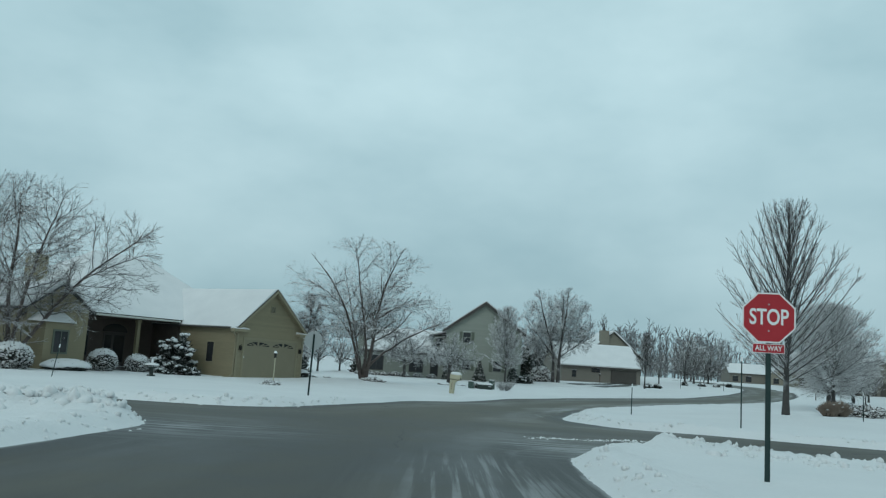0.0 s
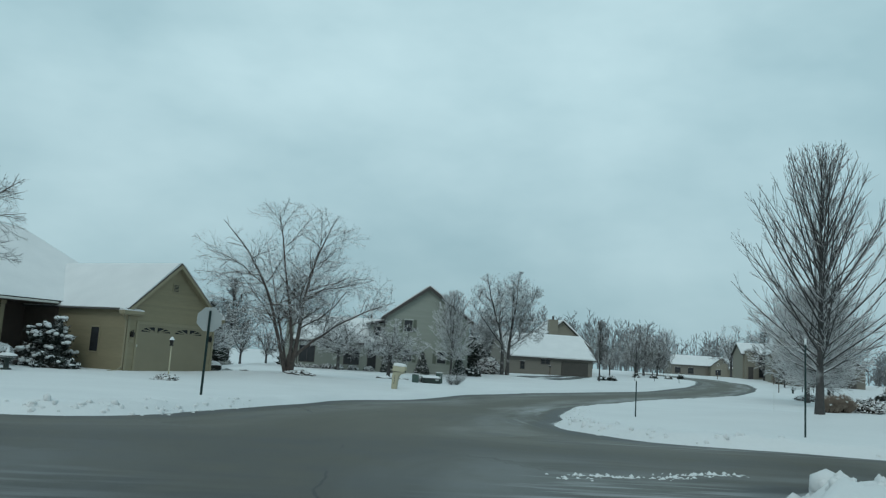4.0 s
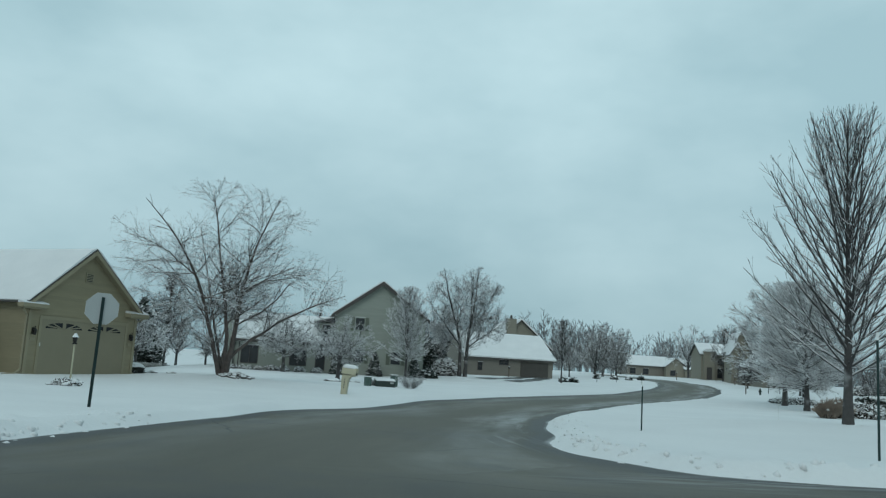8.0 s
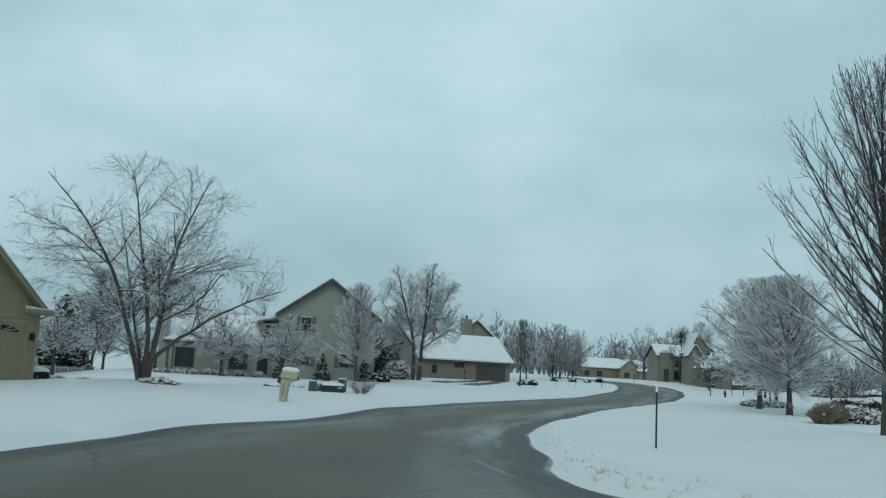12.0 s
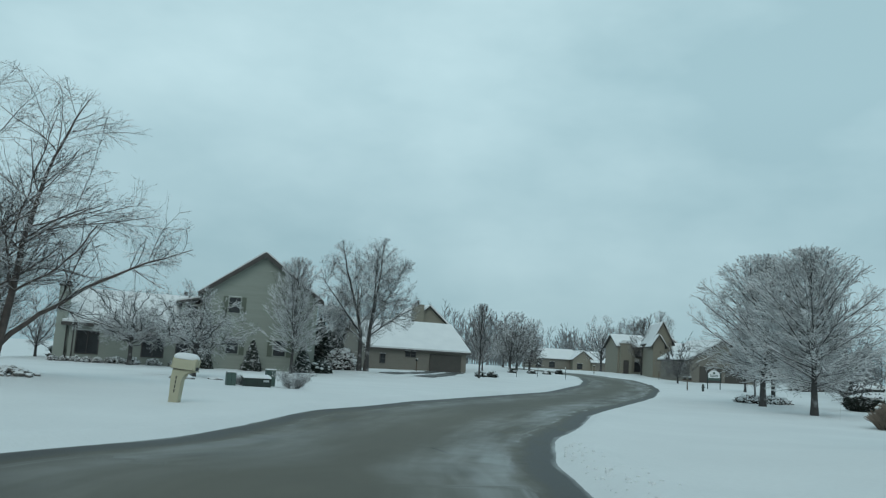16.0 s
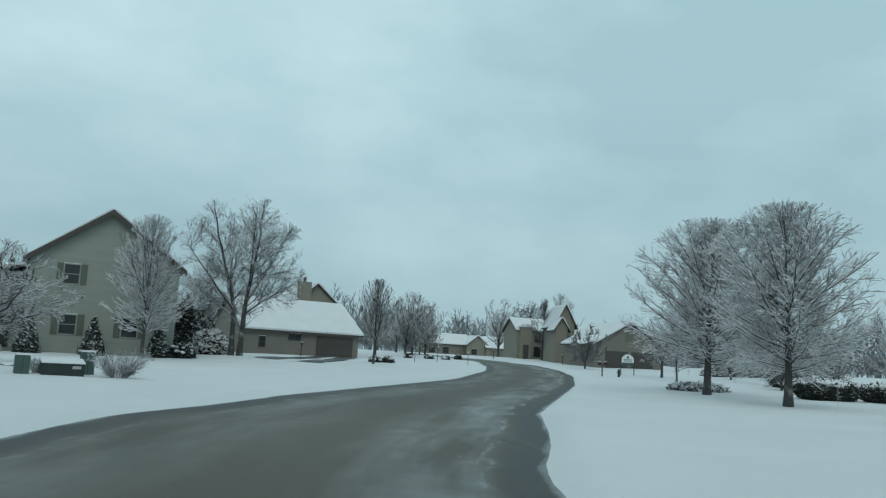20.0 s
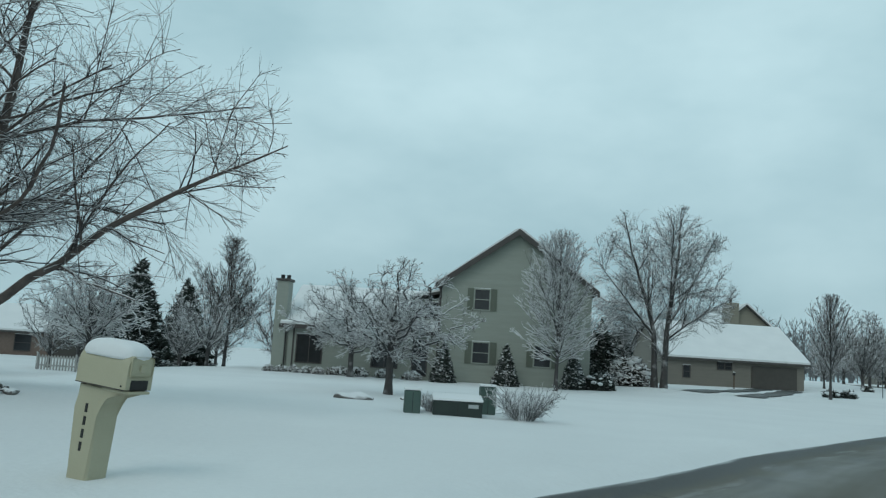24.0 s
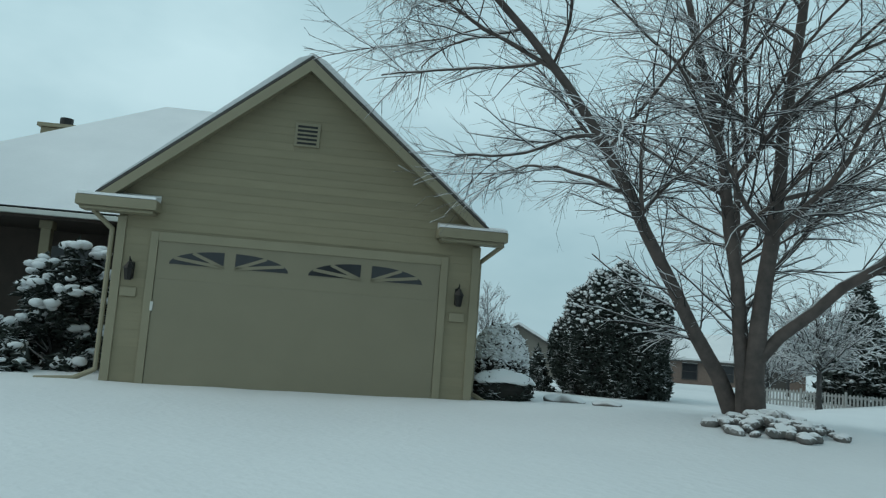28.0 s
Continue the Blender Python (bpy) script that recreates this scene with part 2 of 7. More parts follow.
def wet_road():
    """Wet asphalt: worn paler lanes, dark damp margins, thin slush in streaks beside the wheel tracks, sky sheen
    painted in with it.
    """
    m = bpy.data.materials.new("wet_asphalt")
    m.use_nodes = True
    n, l = m.node_tree.nodes, m.node_tree.links
    b = n["Principled BSDF"]
    co = n.new("ShaderNodeTexCoord")
    big, mid, fine = n.new("ShaderNodeTexNoise"), n.new("ShaderNodeTexNoise"), n.new("ShaderNodeTexNoise")
    for t, s, d in ((big, 0.10, 3), (mid, 1.1, 7), (fine, 60, 3)):
        t.inputs["Scale"].default_value, t.inputs["Detail"].default_value = s, d
        l.new(co.outputs["Object"], t.inputs["Vector"])

    def attribute(name):
        a = n.new("ShaderNodeAttribute")
        a.attribute_name = name
        return a.outputs["Fac"]

    def math_node(op, p, q, r=None):
        k = n.new("ShaderNodeMath")
        k.operation = op
        for i, v in enumerate((p, q, r)):
            if v is None:
                continue
            if isinstance(v, (int, float)):
                k.inputs[i].default_value = v
            else:
                l.new(v, k.inputs[i])
        return k.outputs[0]

    def span(v, lo, hi, a=0.0, c=1.0):
        k = n.new("ShaderNodeMapRange")
        k.inputs["From Min"].default_value, k.inputs["From Max"].default_value = lo, hi
        k.inputs["To Min"].default_value, k.inputs["To Max"].default_value = a, c
        l.new(v, k.inputs["Value"])
        return k.outputs[0]

    def mixed(f, c1, c2):
        k = n.new("ShaderNodeMixRGB")
        l.new(f, k.inputs[0])
        for i, c in ((1, c1), (2, c2)):
            if isinstance(c, tuple):
                k.inputs[i].default_value = c
            else:
                l.new(c, k.inputs[i])
        return k.outputs[0]
    edge, run, side = attribute("edge"), attribute("run"), attribute("side")

    def noise(x, y, scale, detail, rough=0.55):
        """Noise on stretched street coordinates."""
        c = n.new("ShaderNodeCombineXYZ")
        l.new(x, c.inputs[0])
        l.new(y, c.inputs[1])
        t = n.new("ShaderNodeTexNoise")
        t.inputs["Scale"].default_value, t.inputs["Detail"].default_value, t.inputs["Roughness"].default_value = scale, detail, rough
        l.new(c.outputs[0], t.inputs["Vector"])
        return t.outputs["Fac"]
    streaks = noise(edge, math_node("MULTIPLY", run, 0.13), 2.6, 6)
    blots = noise(edge, math_node("MULTIPLY", run, 0.45), 1.3, 5)
    sep = n.new("ShaderNodeSeparateXYZ")
    l.new(co.outputs["Object"], sep.inputs[0])
    wheel = noise(math_node("MULTIPLY", sep.outputs[0], 7.0), math_node("MULTIPLY", sep.outputs[1], 0.16), 1.0, 5)
    sweep = noise(math_node("MULTIPLY", sep.outputs[0], 0.5), math_node("MULTIPLY", sep.outputs[1], 3.6), 1.0, 4)
    # how far in from the kerb, made uneven
    inn = math_node("SUBTRACT", math_node("MULTIPLY", math_node("SUBTRACT", blots, 0.5), 1.1), edge)
    gutter = math_node("MULTIPLY", span(inn, 0.62, 0.36), span(blots, 0.26, 0.46))
    ridge = math_node("MULTIPLY", span(math_node("ABSOLUTE", math_node("SUBTRACT", inn, 0.85), 0), 0.22, 0.05), span(streaks, 0.46, 0.60))
    # smooth grey patches: thin slush plus the sky's reflection, both put in as colour
    patches = noise(math_node("MULTIPLY", edge, 0.8), math_node("MULTIPLY", run, 0.11), 1.0, 3)
    sheen_film = math_node("MULTIPLY", math_node("MULTIPLY", span(inn, 3.4, 1.6), span(inn, 0.55, 0.95)), span(math_node("MULTIPLY_ADD", streaks, 0.18, patches), 0.46, 0.74))
    worn = math_node("MULTIPLY", span(inn, 2.6, 1.6), span(blots, 0.45, 0.62))
    wet = math_node("MAXIMUM", math_node("MAXIMUM", gutter, math_node("MULTIPLY", worn, 0.55)), span(math_node("MULTIPLY_ADD", mid.outputs["Fac"], 0.7, attribute("damp")), 0.55, 1.0))
    dry = mixed(span(math_node("MULTIPLY_ADD", streaks, 0.4, big.outputs["Fac"]), 0.45, 0.95), (0.064, 0.059, 0.044, 1), (0.102, 0.093, 0.070, 1))
    tone = mixed(wet, dry, (0.022, 0.022, 0.021, 1))
    crack = n.new("ShaderNodeTexVoronoi")
    crack.feature = "DISTANCE_TO_EDGE"
    crack.inputs["Scale"].default_value = 0.11
    bend = n.new("ShaderNodeMixRGB")
    bend.blend_type = "ADD"
    bend.inputs[0].default_value = 0.35
    l.new(co.outputs["Object"], bend.inputs[1])
    l.new(mid.outputs["Color"], bend.inputs[2])
    l.new(bend.outputs[0], crack.inputs["Vector"])
    line = math_node("MULTIPLY", span(crack.outputs["Distance"], 0.0026, 0.0010), span(big.outputs["Fac"], 0.47, 0.52))
    tone = mixed(line, tone, (0.012, 0.012, 0.012, 1))
    local = math_node("MULTIPLY", attribute("tread"), span(wheel, 0.48, 0.60))
    local = math_node("MAXIMUM", local, math_node("MULTIPLY", attribute("swept"), span(sweep, 0.44, 0.60, 0.0, 1.25)))
    rim = math_node("MULTIPLY", span(math_node("ADD", edge, math_node("MULTIPLY", streaks, 0.5)), 0.28, 0.45), 0.9)
    sl = math_node("MAXIMUM", math_node("MULTIPLY", math_node("MULTIPLY", ridge, side), 0.55), math_node("MULTIPLY", math_node("MULTIPLY", sheen_film, side), 0.58))
    sl = math_node("MAXIMUM", math_node("MAXIMUM", sl, rim), math_node("MULTIPLY", local, 0.46))
    sl = math_node("MULTIPLY", sl, span(mid.outputs["Fac"], 0.25, 0.55, 0.55, 1.0))
    l.new(mixed(sl, tone, (0.40, 0.415, 0.42, 1)), b.inputs["Base Color"])
    l.new(span(wet, 0.0, 1.0, 0.60, 0.50), b.inputs["Roughness"])
    b.inputs["Specular IOR Level"].default_value = 0.25
    bp = n.new("ShaderNodeBump")
    bp.inputs["Strength"].default_value, bp.inputs["Distance"].default_value = 0.3, 0.006
    l.new(math_node("MULTIPLY_ADD", sl, 1.2, fine.outputs["Fac"]), bp.inputs["Height"])
    l.new(bp.outputs[0], b.inputs["Normal"])
    return m


M["road"] = wet_road()


# ------------------------------------------------------------------ the lie of the land
def base_z(x, y):
    """Height of the road: falls gently along the drive, then rises far off."""
    y = np.asarray(y, float)
    near = np.where(y < 45, -0.0145 * y, -0.70 + 0.0475 * np.exp(-(np.maximum(y, 45) - 45) * 0.3))
    x = np.asarray(x, float)
    return near + 0.02 * np.clip(np.hypot(x, y) - 92, 0, 80) * np.clip((x + 5) / 25, 0, 1)


ROADS = [
    (4.1, ((-2, -90), (-2, 8), (-1.7, 20), (-0.6, 29), (1.1, 35), (3, 40))),
    (3.75, ((3, 40), (5.8, 47), (9, 54.3), (13, 61.9), (17.6, 68.7), (24.6, 79), (31, 88.5), (40, 103), (46, 115), (51, 128), (53, 143), (50, 165), (42, 190), (30, 230))),
    (3.4, ((-140, 30), (-40, 23.8), (-14, 22.6), (-6, 22.8), (1, 25), (8, 24.0), (12.5, 22.0), (30, 14.5), (60, 2), (140, -30))),
]


def road_gap(x, y):
    """Distance outside the edge of the carriageway; below zero on it."""
    x, y = np.asarray(x, float), np.asarray(y, float)
    total = None
    for half, line in ROADS:
        d = np.full(np.broadcast(x, y).shape, 1e9)
        for (x0, y0), (x1, y1) in zip(line, line[1:]):
            dx, dy = x1 - x0, y1 - y0
            u = np.clip(((x - x0) * dx + (y - y0) * dy) / (dx * dx + dy * dy), 0, 1)
            d = np.minimum(d, np.hypot(x - x0 - u * dx, y - y0 - u * dy))
        d = d - half
        if total is None:
            total = d
        else:                      # rounded corners where streets meet
            k = 3.0
            h = np.clip(0.5 + 0.5 * (d - total) / k, 0, 1)
            total = d * (1 - h) + total * h - k * h * (1 - h)
    # the south-east corner is ploughed back, the north-east one juts out
    return total - 1.6 * np.exp(-((x - 3.8) ** 2 + (y - 18.9) ** 2) / 5.0) + 0.95 * np.exp(-((x - 6.6) ** 2 + (y - 38.8) ** 2) / 8.0) \
        + 0.62 * np.exp(-((x - 8.0) / 3.0) ** 2 - ((y - 42.8) / 4.5) ** 2) + 0.62 * np.exp(-((x - 9.8) / 3.0) ** 2 - ((y - 48.8) / 4.0) ** 2) - 0.50 * np.exp(-((x - 5.0) / 3.2) ** 2 - ((y - 55.0) / 5.0) ** 2) \
        - 0.85 * np.exp(-((x - 5.0) / 2.0) ** 2 - ((y - 29.6) / 2.0) ** 2)


def cross_gap(x, y):
    """Distance outside the edge of the cross street alone."""
    half, line = ROADS[2]
    d = np.full(np.broadcast(x, y).shape, 1e9)
    for (x0, y0), (x1, y1) in zip(line, line[1:]):
        dx, dy = x1 - x0, y1 - y0
        u = np.clip(((x - x0) * dx + (y - y0) * dy) / (dx * dx + dy * dy), 0, 1)
        d = np.minimum(d, np.hypot(x - x0 - u * dx, y - y0 - u * dy))
    return d - half


def wave(x, y):
    """Slow unevenness of the snow, in metres."""
    return (np.sin(x * 0.71 + 1.3 * np.sin(y * 0.37)) * np.cos(y * 0.53 + 0.9 * np.sin(x * 0.29)) * 0.025
            + np.sin(x * 2.3 + np.sin(y * 1.9)) * np.sin(y * 2.7 + 1.4) * 0.010)


def lump(x, y):
    """Clods thrown up by the plough."""
    return (np.sin(x * 5.1 + 2 * np.sin(y * 2.3)) * np.sin(y * 4.7 + 1.7 * np.sin(x * 3.1)) * 0.5
            + np.sin(x * 11.3 + y * 3.1) * np.sin(y * 9.7 - x * 4.3) * 0.35 + np.abs(np.sin(x * 9.1 - y * 6.3) * np.sin(x * 4.9 + y * 10.7)) * 0.5)


MOUNDS = ((16.6, 39.6, 6.0, 0.36), (-5.8, 62.0, 4.5, 0.24), (13.8, 99.2, 7.0, 0.25), (-12.0, 60.0, 5.0, 0.08))


def land(x, y):
    """Height of the snow-covered ground."""
    x, y = np.asarray(x, float), np.asarray(y, float)
    d = road_gap(x, y)
    ramp = np.clip((d + 0.15) / 0.75, 0, 1)
    ramp = ramp * ramp * (3 - 2 * ramp)
    h = -0.08 + ramp * 0.20 + 0.011 * np.clip(d - 0.5, 0, 14)
    for mx, my, r, up in MOUNDS:
        h = h + up * np.exp(-((x - mx) ** 2 + (y - my) ** 2) / (r * r)) * ramp
    plough = np.exp(-((d - 0.8) / 0.7) ** 2) * ramp
    corner = np.exp(-((x + 1) ** 2 + (y - 21) ** 2) / 260.0)
    dc = cross_gap(x, y)
    south = np.clip((22.8 - 0.42 * np.clip(x - 1, 0, 99) - y) / 1.5, 0, 1)
    ridge = np.exp(-((dc - 1.7) / 1.1) ** 2) * south * np.exp(-((x + 1) / 16.0) ** 2) * (1 - 0.95 * np.clip((x - 5.4) / 1.8, 0, 1)) * np.clip((d - 0.1) / 0.9, 0, 1)
    h = h + ridge * (0.20 + 0.24 * lump(x, y)) + plough * (0.05 + 0.09 * corner + lump(x, y) * (0.04 + 0.10 * corner))
    h = h - 0.15 * np.exp(-((x - 9.0) / 4.0) ** 2 - ((y - 18.0) / 3.2) ** 2) * ramp
    # the back lawns fall away behind the garage and the birch
    a, b = np.clip((y - 63) / 14, 0, 1), np.clip((-8 - x - 0.25 * np.clip(y - 70, 0, 20)) / 6, 0, 1)
    h = h - 0.60 * a * a * (3 - 2 * a) * b * b * (3 - 2 * b)
    return base_z(x, y) + h + wave(x, y) * ramp


def at(x, y):
    return float(land(x, y))


# ------------------------------------------------------------------ mesh helpers
def mesh_object(name, verts, faces, mat, smooth=False):
    me = bpy.data.meshes.new(name)
    verts, faces = np.asarray(verts, np.float32), np.asarray(faces, np.int32)
    me.vertices.add(len(verts))
    me.vertices.foreach_set("co", verts.ravel())
    k = faces.shape[1]
    me.loops.add(faces.size)
    me.loops.foreach_set("vertex_index", faces.ravel())
    me.polygons.add(len(faces))
    me.polygons.foreach_set("loop_start", np.arange(len(faces), dtype=np.int32) * k)
    me.polygons.foreach_set("use_smooth", np.full(len(faces), smooth))
    me.materials.append(mat)
    me.update(calc_edges=True)
    me.validate()
    return me


def part(name, bm, mat, parent=None, label=""):
    """Links a bmesh as one mesh object under a thing."""
    me = bpy.data.meshes.new(name)
    bmesh.ops.recalc_face_normals(bm, faces=bm.faces)
    bm.to_mesh(me)
    bm.free()
    me.materials.append(mat)
    ob = new(name, me)
    ob.parent = parent
    if label:
        ob["label"] = label
    return ob


def mpart(name, me, parent=None, label=""):
    ob = new(name, me)
    ob.parent = parent
    if label:
        ob["label"] = label
    return ob


def thing(name, m, label, category, group="", kind=""):
    ob = new(name)
    ob.empty_display_size = 0.2
    ob.matrix_world = m
    return tagged(ob, label, category, group, kind)


def box(bm, x0, x1, y0, y1, z0, z1, bevel=0.0, m=None):
    r = bmesh.ops.create_cube(bm, size=1.0, matrix=Matrix.Translation(((x0 + x1) / 2, (y0 + y1) / 2, (z0 + z1) / 2)) @ Matrix.Diagonal((abs(x1 - x0), abs(y1 - y0), abs(z1 - z0), 1)))
    vs = r["verts"]
    if bevel:
        es = list({e for v in vs for e in v.link_edges})
        out = bmesh.ops.bevel(bm, geom=es, offset=bevel, segments=2, affect="EDGES", profile=0.6)
        vs = list({v for f in out["faces"] for v in f.verts} | {v for v in vs if v.is_valid})
    if m is not None:
        bmesh.ops.transform(bm, matrix=m, verts=vs)
    return bm


def boxed(*a, **k):
    return box(bmesh.new(), *a, **k)


def prism(bm, outline, axis, lo, hi):
    """Extrudes an outline of (u, z) points along x or y."""
    def p(u, z, w):
        return (w, u, z) if axis == "x" else (u, w, z)
    a = [bm.verts.new(p(u, z, lo)) for u, z in outline]
    b = [bm.verts.new(p(u, z, hi)) for u, z in outline]
    bm.faces.new(a)
    bm.faces.new(list(reversed(b)))
    for i in range(len(a)):
        j = (i + 1) % len(a)
        bm.faces.new((a[i], b[i], b[j], a[j]))
    return bm


def prismed(outline, axis, lo, hi):
    return prism(bmesh.new(), outline, axis, lo, hi)


def slab(bm, a, b, c, d, thick):
    """A flat plate on four corners, thickened upwards."""
    lo = [bm.verts.new(p) for p in (a, b, c, d)]
    hi = [bm.verts.new((p[0], p[1], p[2] + thick)) for p in (a, b, c, d)]
    bm.faces.new(lo)
    bm.faces.new(list(reversed(hi)))
    for i in range(4):
        j = (i + 1) % 4
        bm.faces.new((lo[i], lo[j], hi[j], hi[i]))
    return bm


def cyl(bm, p0, p1, r0, r1=None, n=10):
    p0, p1 = Vector(p0), Vector(p1)
    r1 = r0 if r1 is None else r1
    d = p1 - p0
    m = Matrix.Translation((p0 + p1) / 2) @ d.to_track_quat("Z", "Y").to_matrix().to_4x4()
    bmesh.ops.create_cone(bm, cap_ends=True, segments=n, radius1=r0, radius2=r1, depth=d.length, matrix=m)
    return bm


def cyled(*a, **k):
    return cyl(bmesh.new(), *a, **k)


# ------------------------------------------------------------------ ground and road
def sheet(name, xs, ys, height, mat, keep=None):
    X, Y = np.meshgrid(xs, ys)
    Z = height(X, Y)
    V = np.stack((X, Y, Z), -1).reshape(-1, 3)
    nx, ny = len(xs), len(ys)
    i = (np.arange(ny - 1)[:, None] * nx + np.arange(nx - 1)[None, :]).ravel()
    F = np.stack((i, i + 1, i + nx + 1, i + nx), 1)
    if keep is not None:
        k = keep(X, Y).ravel()
        F = F[k[F].any(1)]
        used = np.unique(F)
        back = np.zeros(len(V), int)
        back[used] = np.arange(len(used))
        V, F = V[used], back[F]
    me = mesh_object(name, V, F, mat, True)
    return me, V


def steps(*runs):
    out = []
    for a, b, s in runs:
        out += list(np.arange(a, b, s))
    return np.array(out + [runs[-1][1]])


gx = steps((-2500, -300, 275), (-300, -60, 12), (-60, -24, 1.2), (-24, -14, 0.6), (-14, 20, 0.2), (20, 45, 0.3), (45, 100, 1.4), (100, 300, 10), (300, 2500, 275))
gy = steps((-2500, -200, 287.5), (-200, -20, 10), (-20, 6, 1.0), (6, 30, 0.2), (30, 62, 0.28), (62, 100, 0.35), (100, 180, 1.4), (180, 400, 10), (400, 2800, 300))
ground_me, _ = sheet("ground", gx, gy, land, M["snow"])
ground = tagged(new("ground", ground_me), "fresh snow lying over lawns, verges and driveways", "snow", kind="structure")


rx = steps((-140, -14, 4), (-14, 20, 0.2), (20, 60, 0.4), (60, 140, 5))
ry = steps((-90, 4, 4), (4, 64, 0.3), (64, 130, 0.6), (130, 235, 3))
road_me, road_v = sheet("road", rx, ry, base_z, M["road"], lambda x, y: road_gap(x, y) < 0.8)
rvx, rvy = road_v[:, 0], road_v[:, 1]
gap_v = road_gap(rvx, rvy)


def patch(px, py, r, q=None):
    return np.exp(-((rvx - px) / r) ** 2 - ((rvy - py) / (q or r)) ** 2)


def street_run(x, y):
    """Length along the nearest street, and on which side of its middle a place lies."""
    best, run, side = np.full(x.shape, 1e9), np.zeros(x.shape), np.zeros(x.shape)
    for half, line in ROADS:
        gone = 0.0
        for (x0, y0), (x1, y1) in zip(line, line[1:]):
            dx, dy = x1 - x0, y1 - y0
            L = math.hypot(dx, dy)
            u = np.clip(((x - x0) * dx + (y - y0) * dy) / (L * L), 0, 1)
            d = np.hypot(x - x0 - u * dx, y - y0 - u * dy) - half
            hit = d < best
            best = np.where(hit, d, best)
            run = np.where(hit, gone + u * L, run)
            side = np.where(hit, ((x - x0) * dy - (y - y0) * dx) / L, side)
            gone += L
    return run, side


run_v, side_v = street_run(rvx, rvy)
drive = np.clip((rvy - 35) / 5, 0, 1)
values = {
    "edge": gap_v,
    "run": run_v,
    "side": np.where(side_v > 0, 1.0, 0.55) * (0.35 + 0.65 * drive),
    "tread": np.clip(1.6 * patch(0.7, 11.3, 1.0, 3.6) + 0.9 * patch(4.0, 33.6, 0.9, 2.0), 0, 1),
    "swept": np.clip(1.3 * patch(3.1, 18.6, 2.0, 2.6) + 0.9 * patch(-5.4, 17.4, 2.2, 2.2) + 0.9 * patch(9.0, 27.2, 5.0, 1.0), 0, 1),
    "damp": 0.40 * patch(3.0, 34.5, 3.0) + 0.36 * patch(1.5, 14.0, 3.0, 5.0) + 0.40 * patch(-5.0, 15.5, 2.6, 4.0) + 0.30 * np.clip((30 - rvy) / 6, 0, 1) * 1.25 + 0.1 * patch(0.0, 24.0, 6.0, 3.0) + 0.30 * patch(24.0, 77.0, 6.0) + 0.22 * patch(40.0, 103.0, 9.0),
}
for key, val in values.items():
    road_me.attributes.new(key, "FLOAT", "POINT").data.foreach_set("value", val.astype(np.float32))
road = tagged(new("road", road_me), "wet dark asphalt street with slush along its edges", "road", kind="structure")


def clods(seed):
    """Lumps of ploughed snow along the banks of the crossing and the verges."""
    rng = np.random.default_rng(seed)
    n = 120000
    x, y = rng.uniform(-22, 18, n), rng.uniform(7, 46, n)
    d, dc = road_gap(x, y), cross_gap(x, y)
    south = y < 22.8 - 0.42 * np.clip(x - 1, 0, 99)
    bank = np.exp(-((dc - 1.6) / 0.75) ** 2) * south * np.clip(d / 0.4, 0, 1)
    verge = np.exp(-((d - 0.45) / 0.35) ** 2)
    keep = rng.random(n) < np.maximum(bank * np.where(x > 6.3, 0.16, 0.34), verge * np.where(y > 30, 0.40 * ((x > 3.5) & (x < 11) & (d > 0.3)), 0.06) + 0.22 * verge * (x < 1) * (y > 24) * (y < 34))
    brow = verge * (d > 0.1) * (y > 9) * (y < 22) * ((x > 1) | (x < -4))
    keep |= rng.random(n) < 0.10 * brow
    x, y, big = x[keep], y[keep], bank[keep] > verge[keep] * 0.4
    # a thin windrow left across the mouth of the side street
    u = rng.random(150)
    x, y = np.append(x, 2.3 + 3.1 * u + rng.normal(0, 0.16, 150)), np.append(y, 20.6 + 1.4 * u + 0.16 * np.sin(u * 9) + rng.normal(0, 0.10, 150))
    big = np.append(big, np.zeros(150, bool))
    m = len(x)
    size = rng.uniform(0.03, 0.075, m) * np.where(big, 1.35, np.where((y > 33) & (x > 3), 0.55, np.where(y < 22, 1.0, 1.3))) * (1 + 1.1 * (rng.random(m) > 0.86) * big)
    size[-150:] *= rng.uniform(0.3, 0.9, 150)
    bm = bmesh.new()
    bmesh.ops.create_icosphere(bm, subdivisions=1, radius=1.0)
    bv, bf = np.array([v.co[:] for v in bm.verts]), np.array([[v.index for v in f.verts] for f in bm.faces])
    bm.free()
    V = bv[None] * rng.uniform(0.65, 1.25, (m, len(bv), 1)) * size[:, None, None] * rng.uniform(0.75, 1.25, (m, 1, 3))
    V = V + np.stack((x, y, np.maximum(land(x, y), base_z(x, y)) - size * np.where(big, 0.15, 0.40)), 1)[:, None, :]
    F = bf[None] + (np.arange(m) * len(bv))[:, None, None]
    ob = mpart("snow_clods", mesh_object("snow_clods", V.reshape(-1, 3), F.reshape(-1, 3), M["snow"], True))
    return tagged(ob, "broken lumps of ploughed snow along the verges", "snow", kind="stuff")


clods(5)


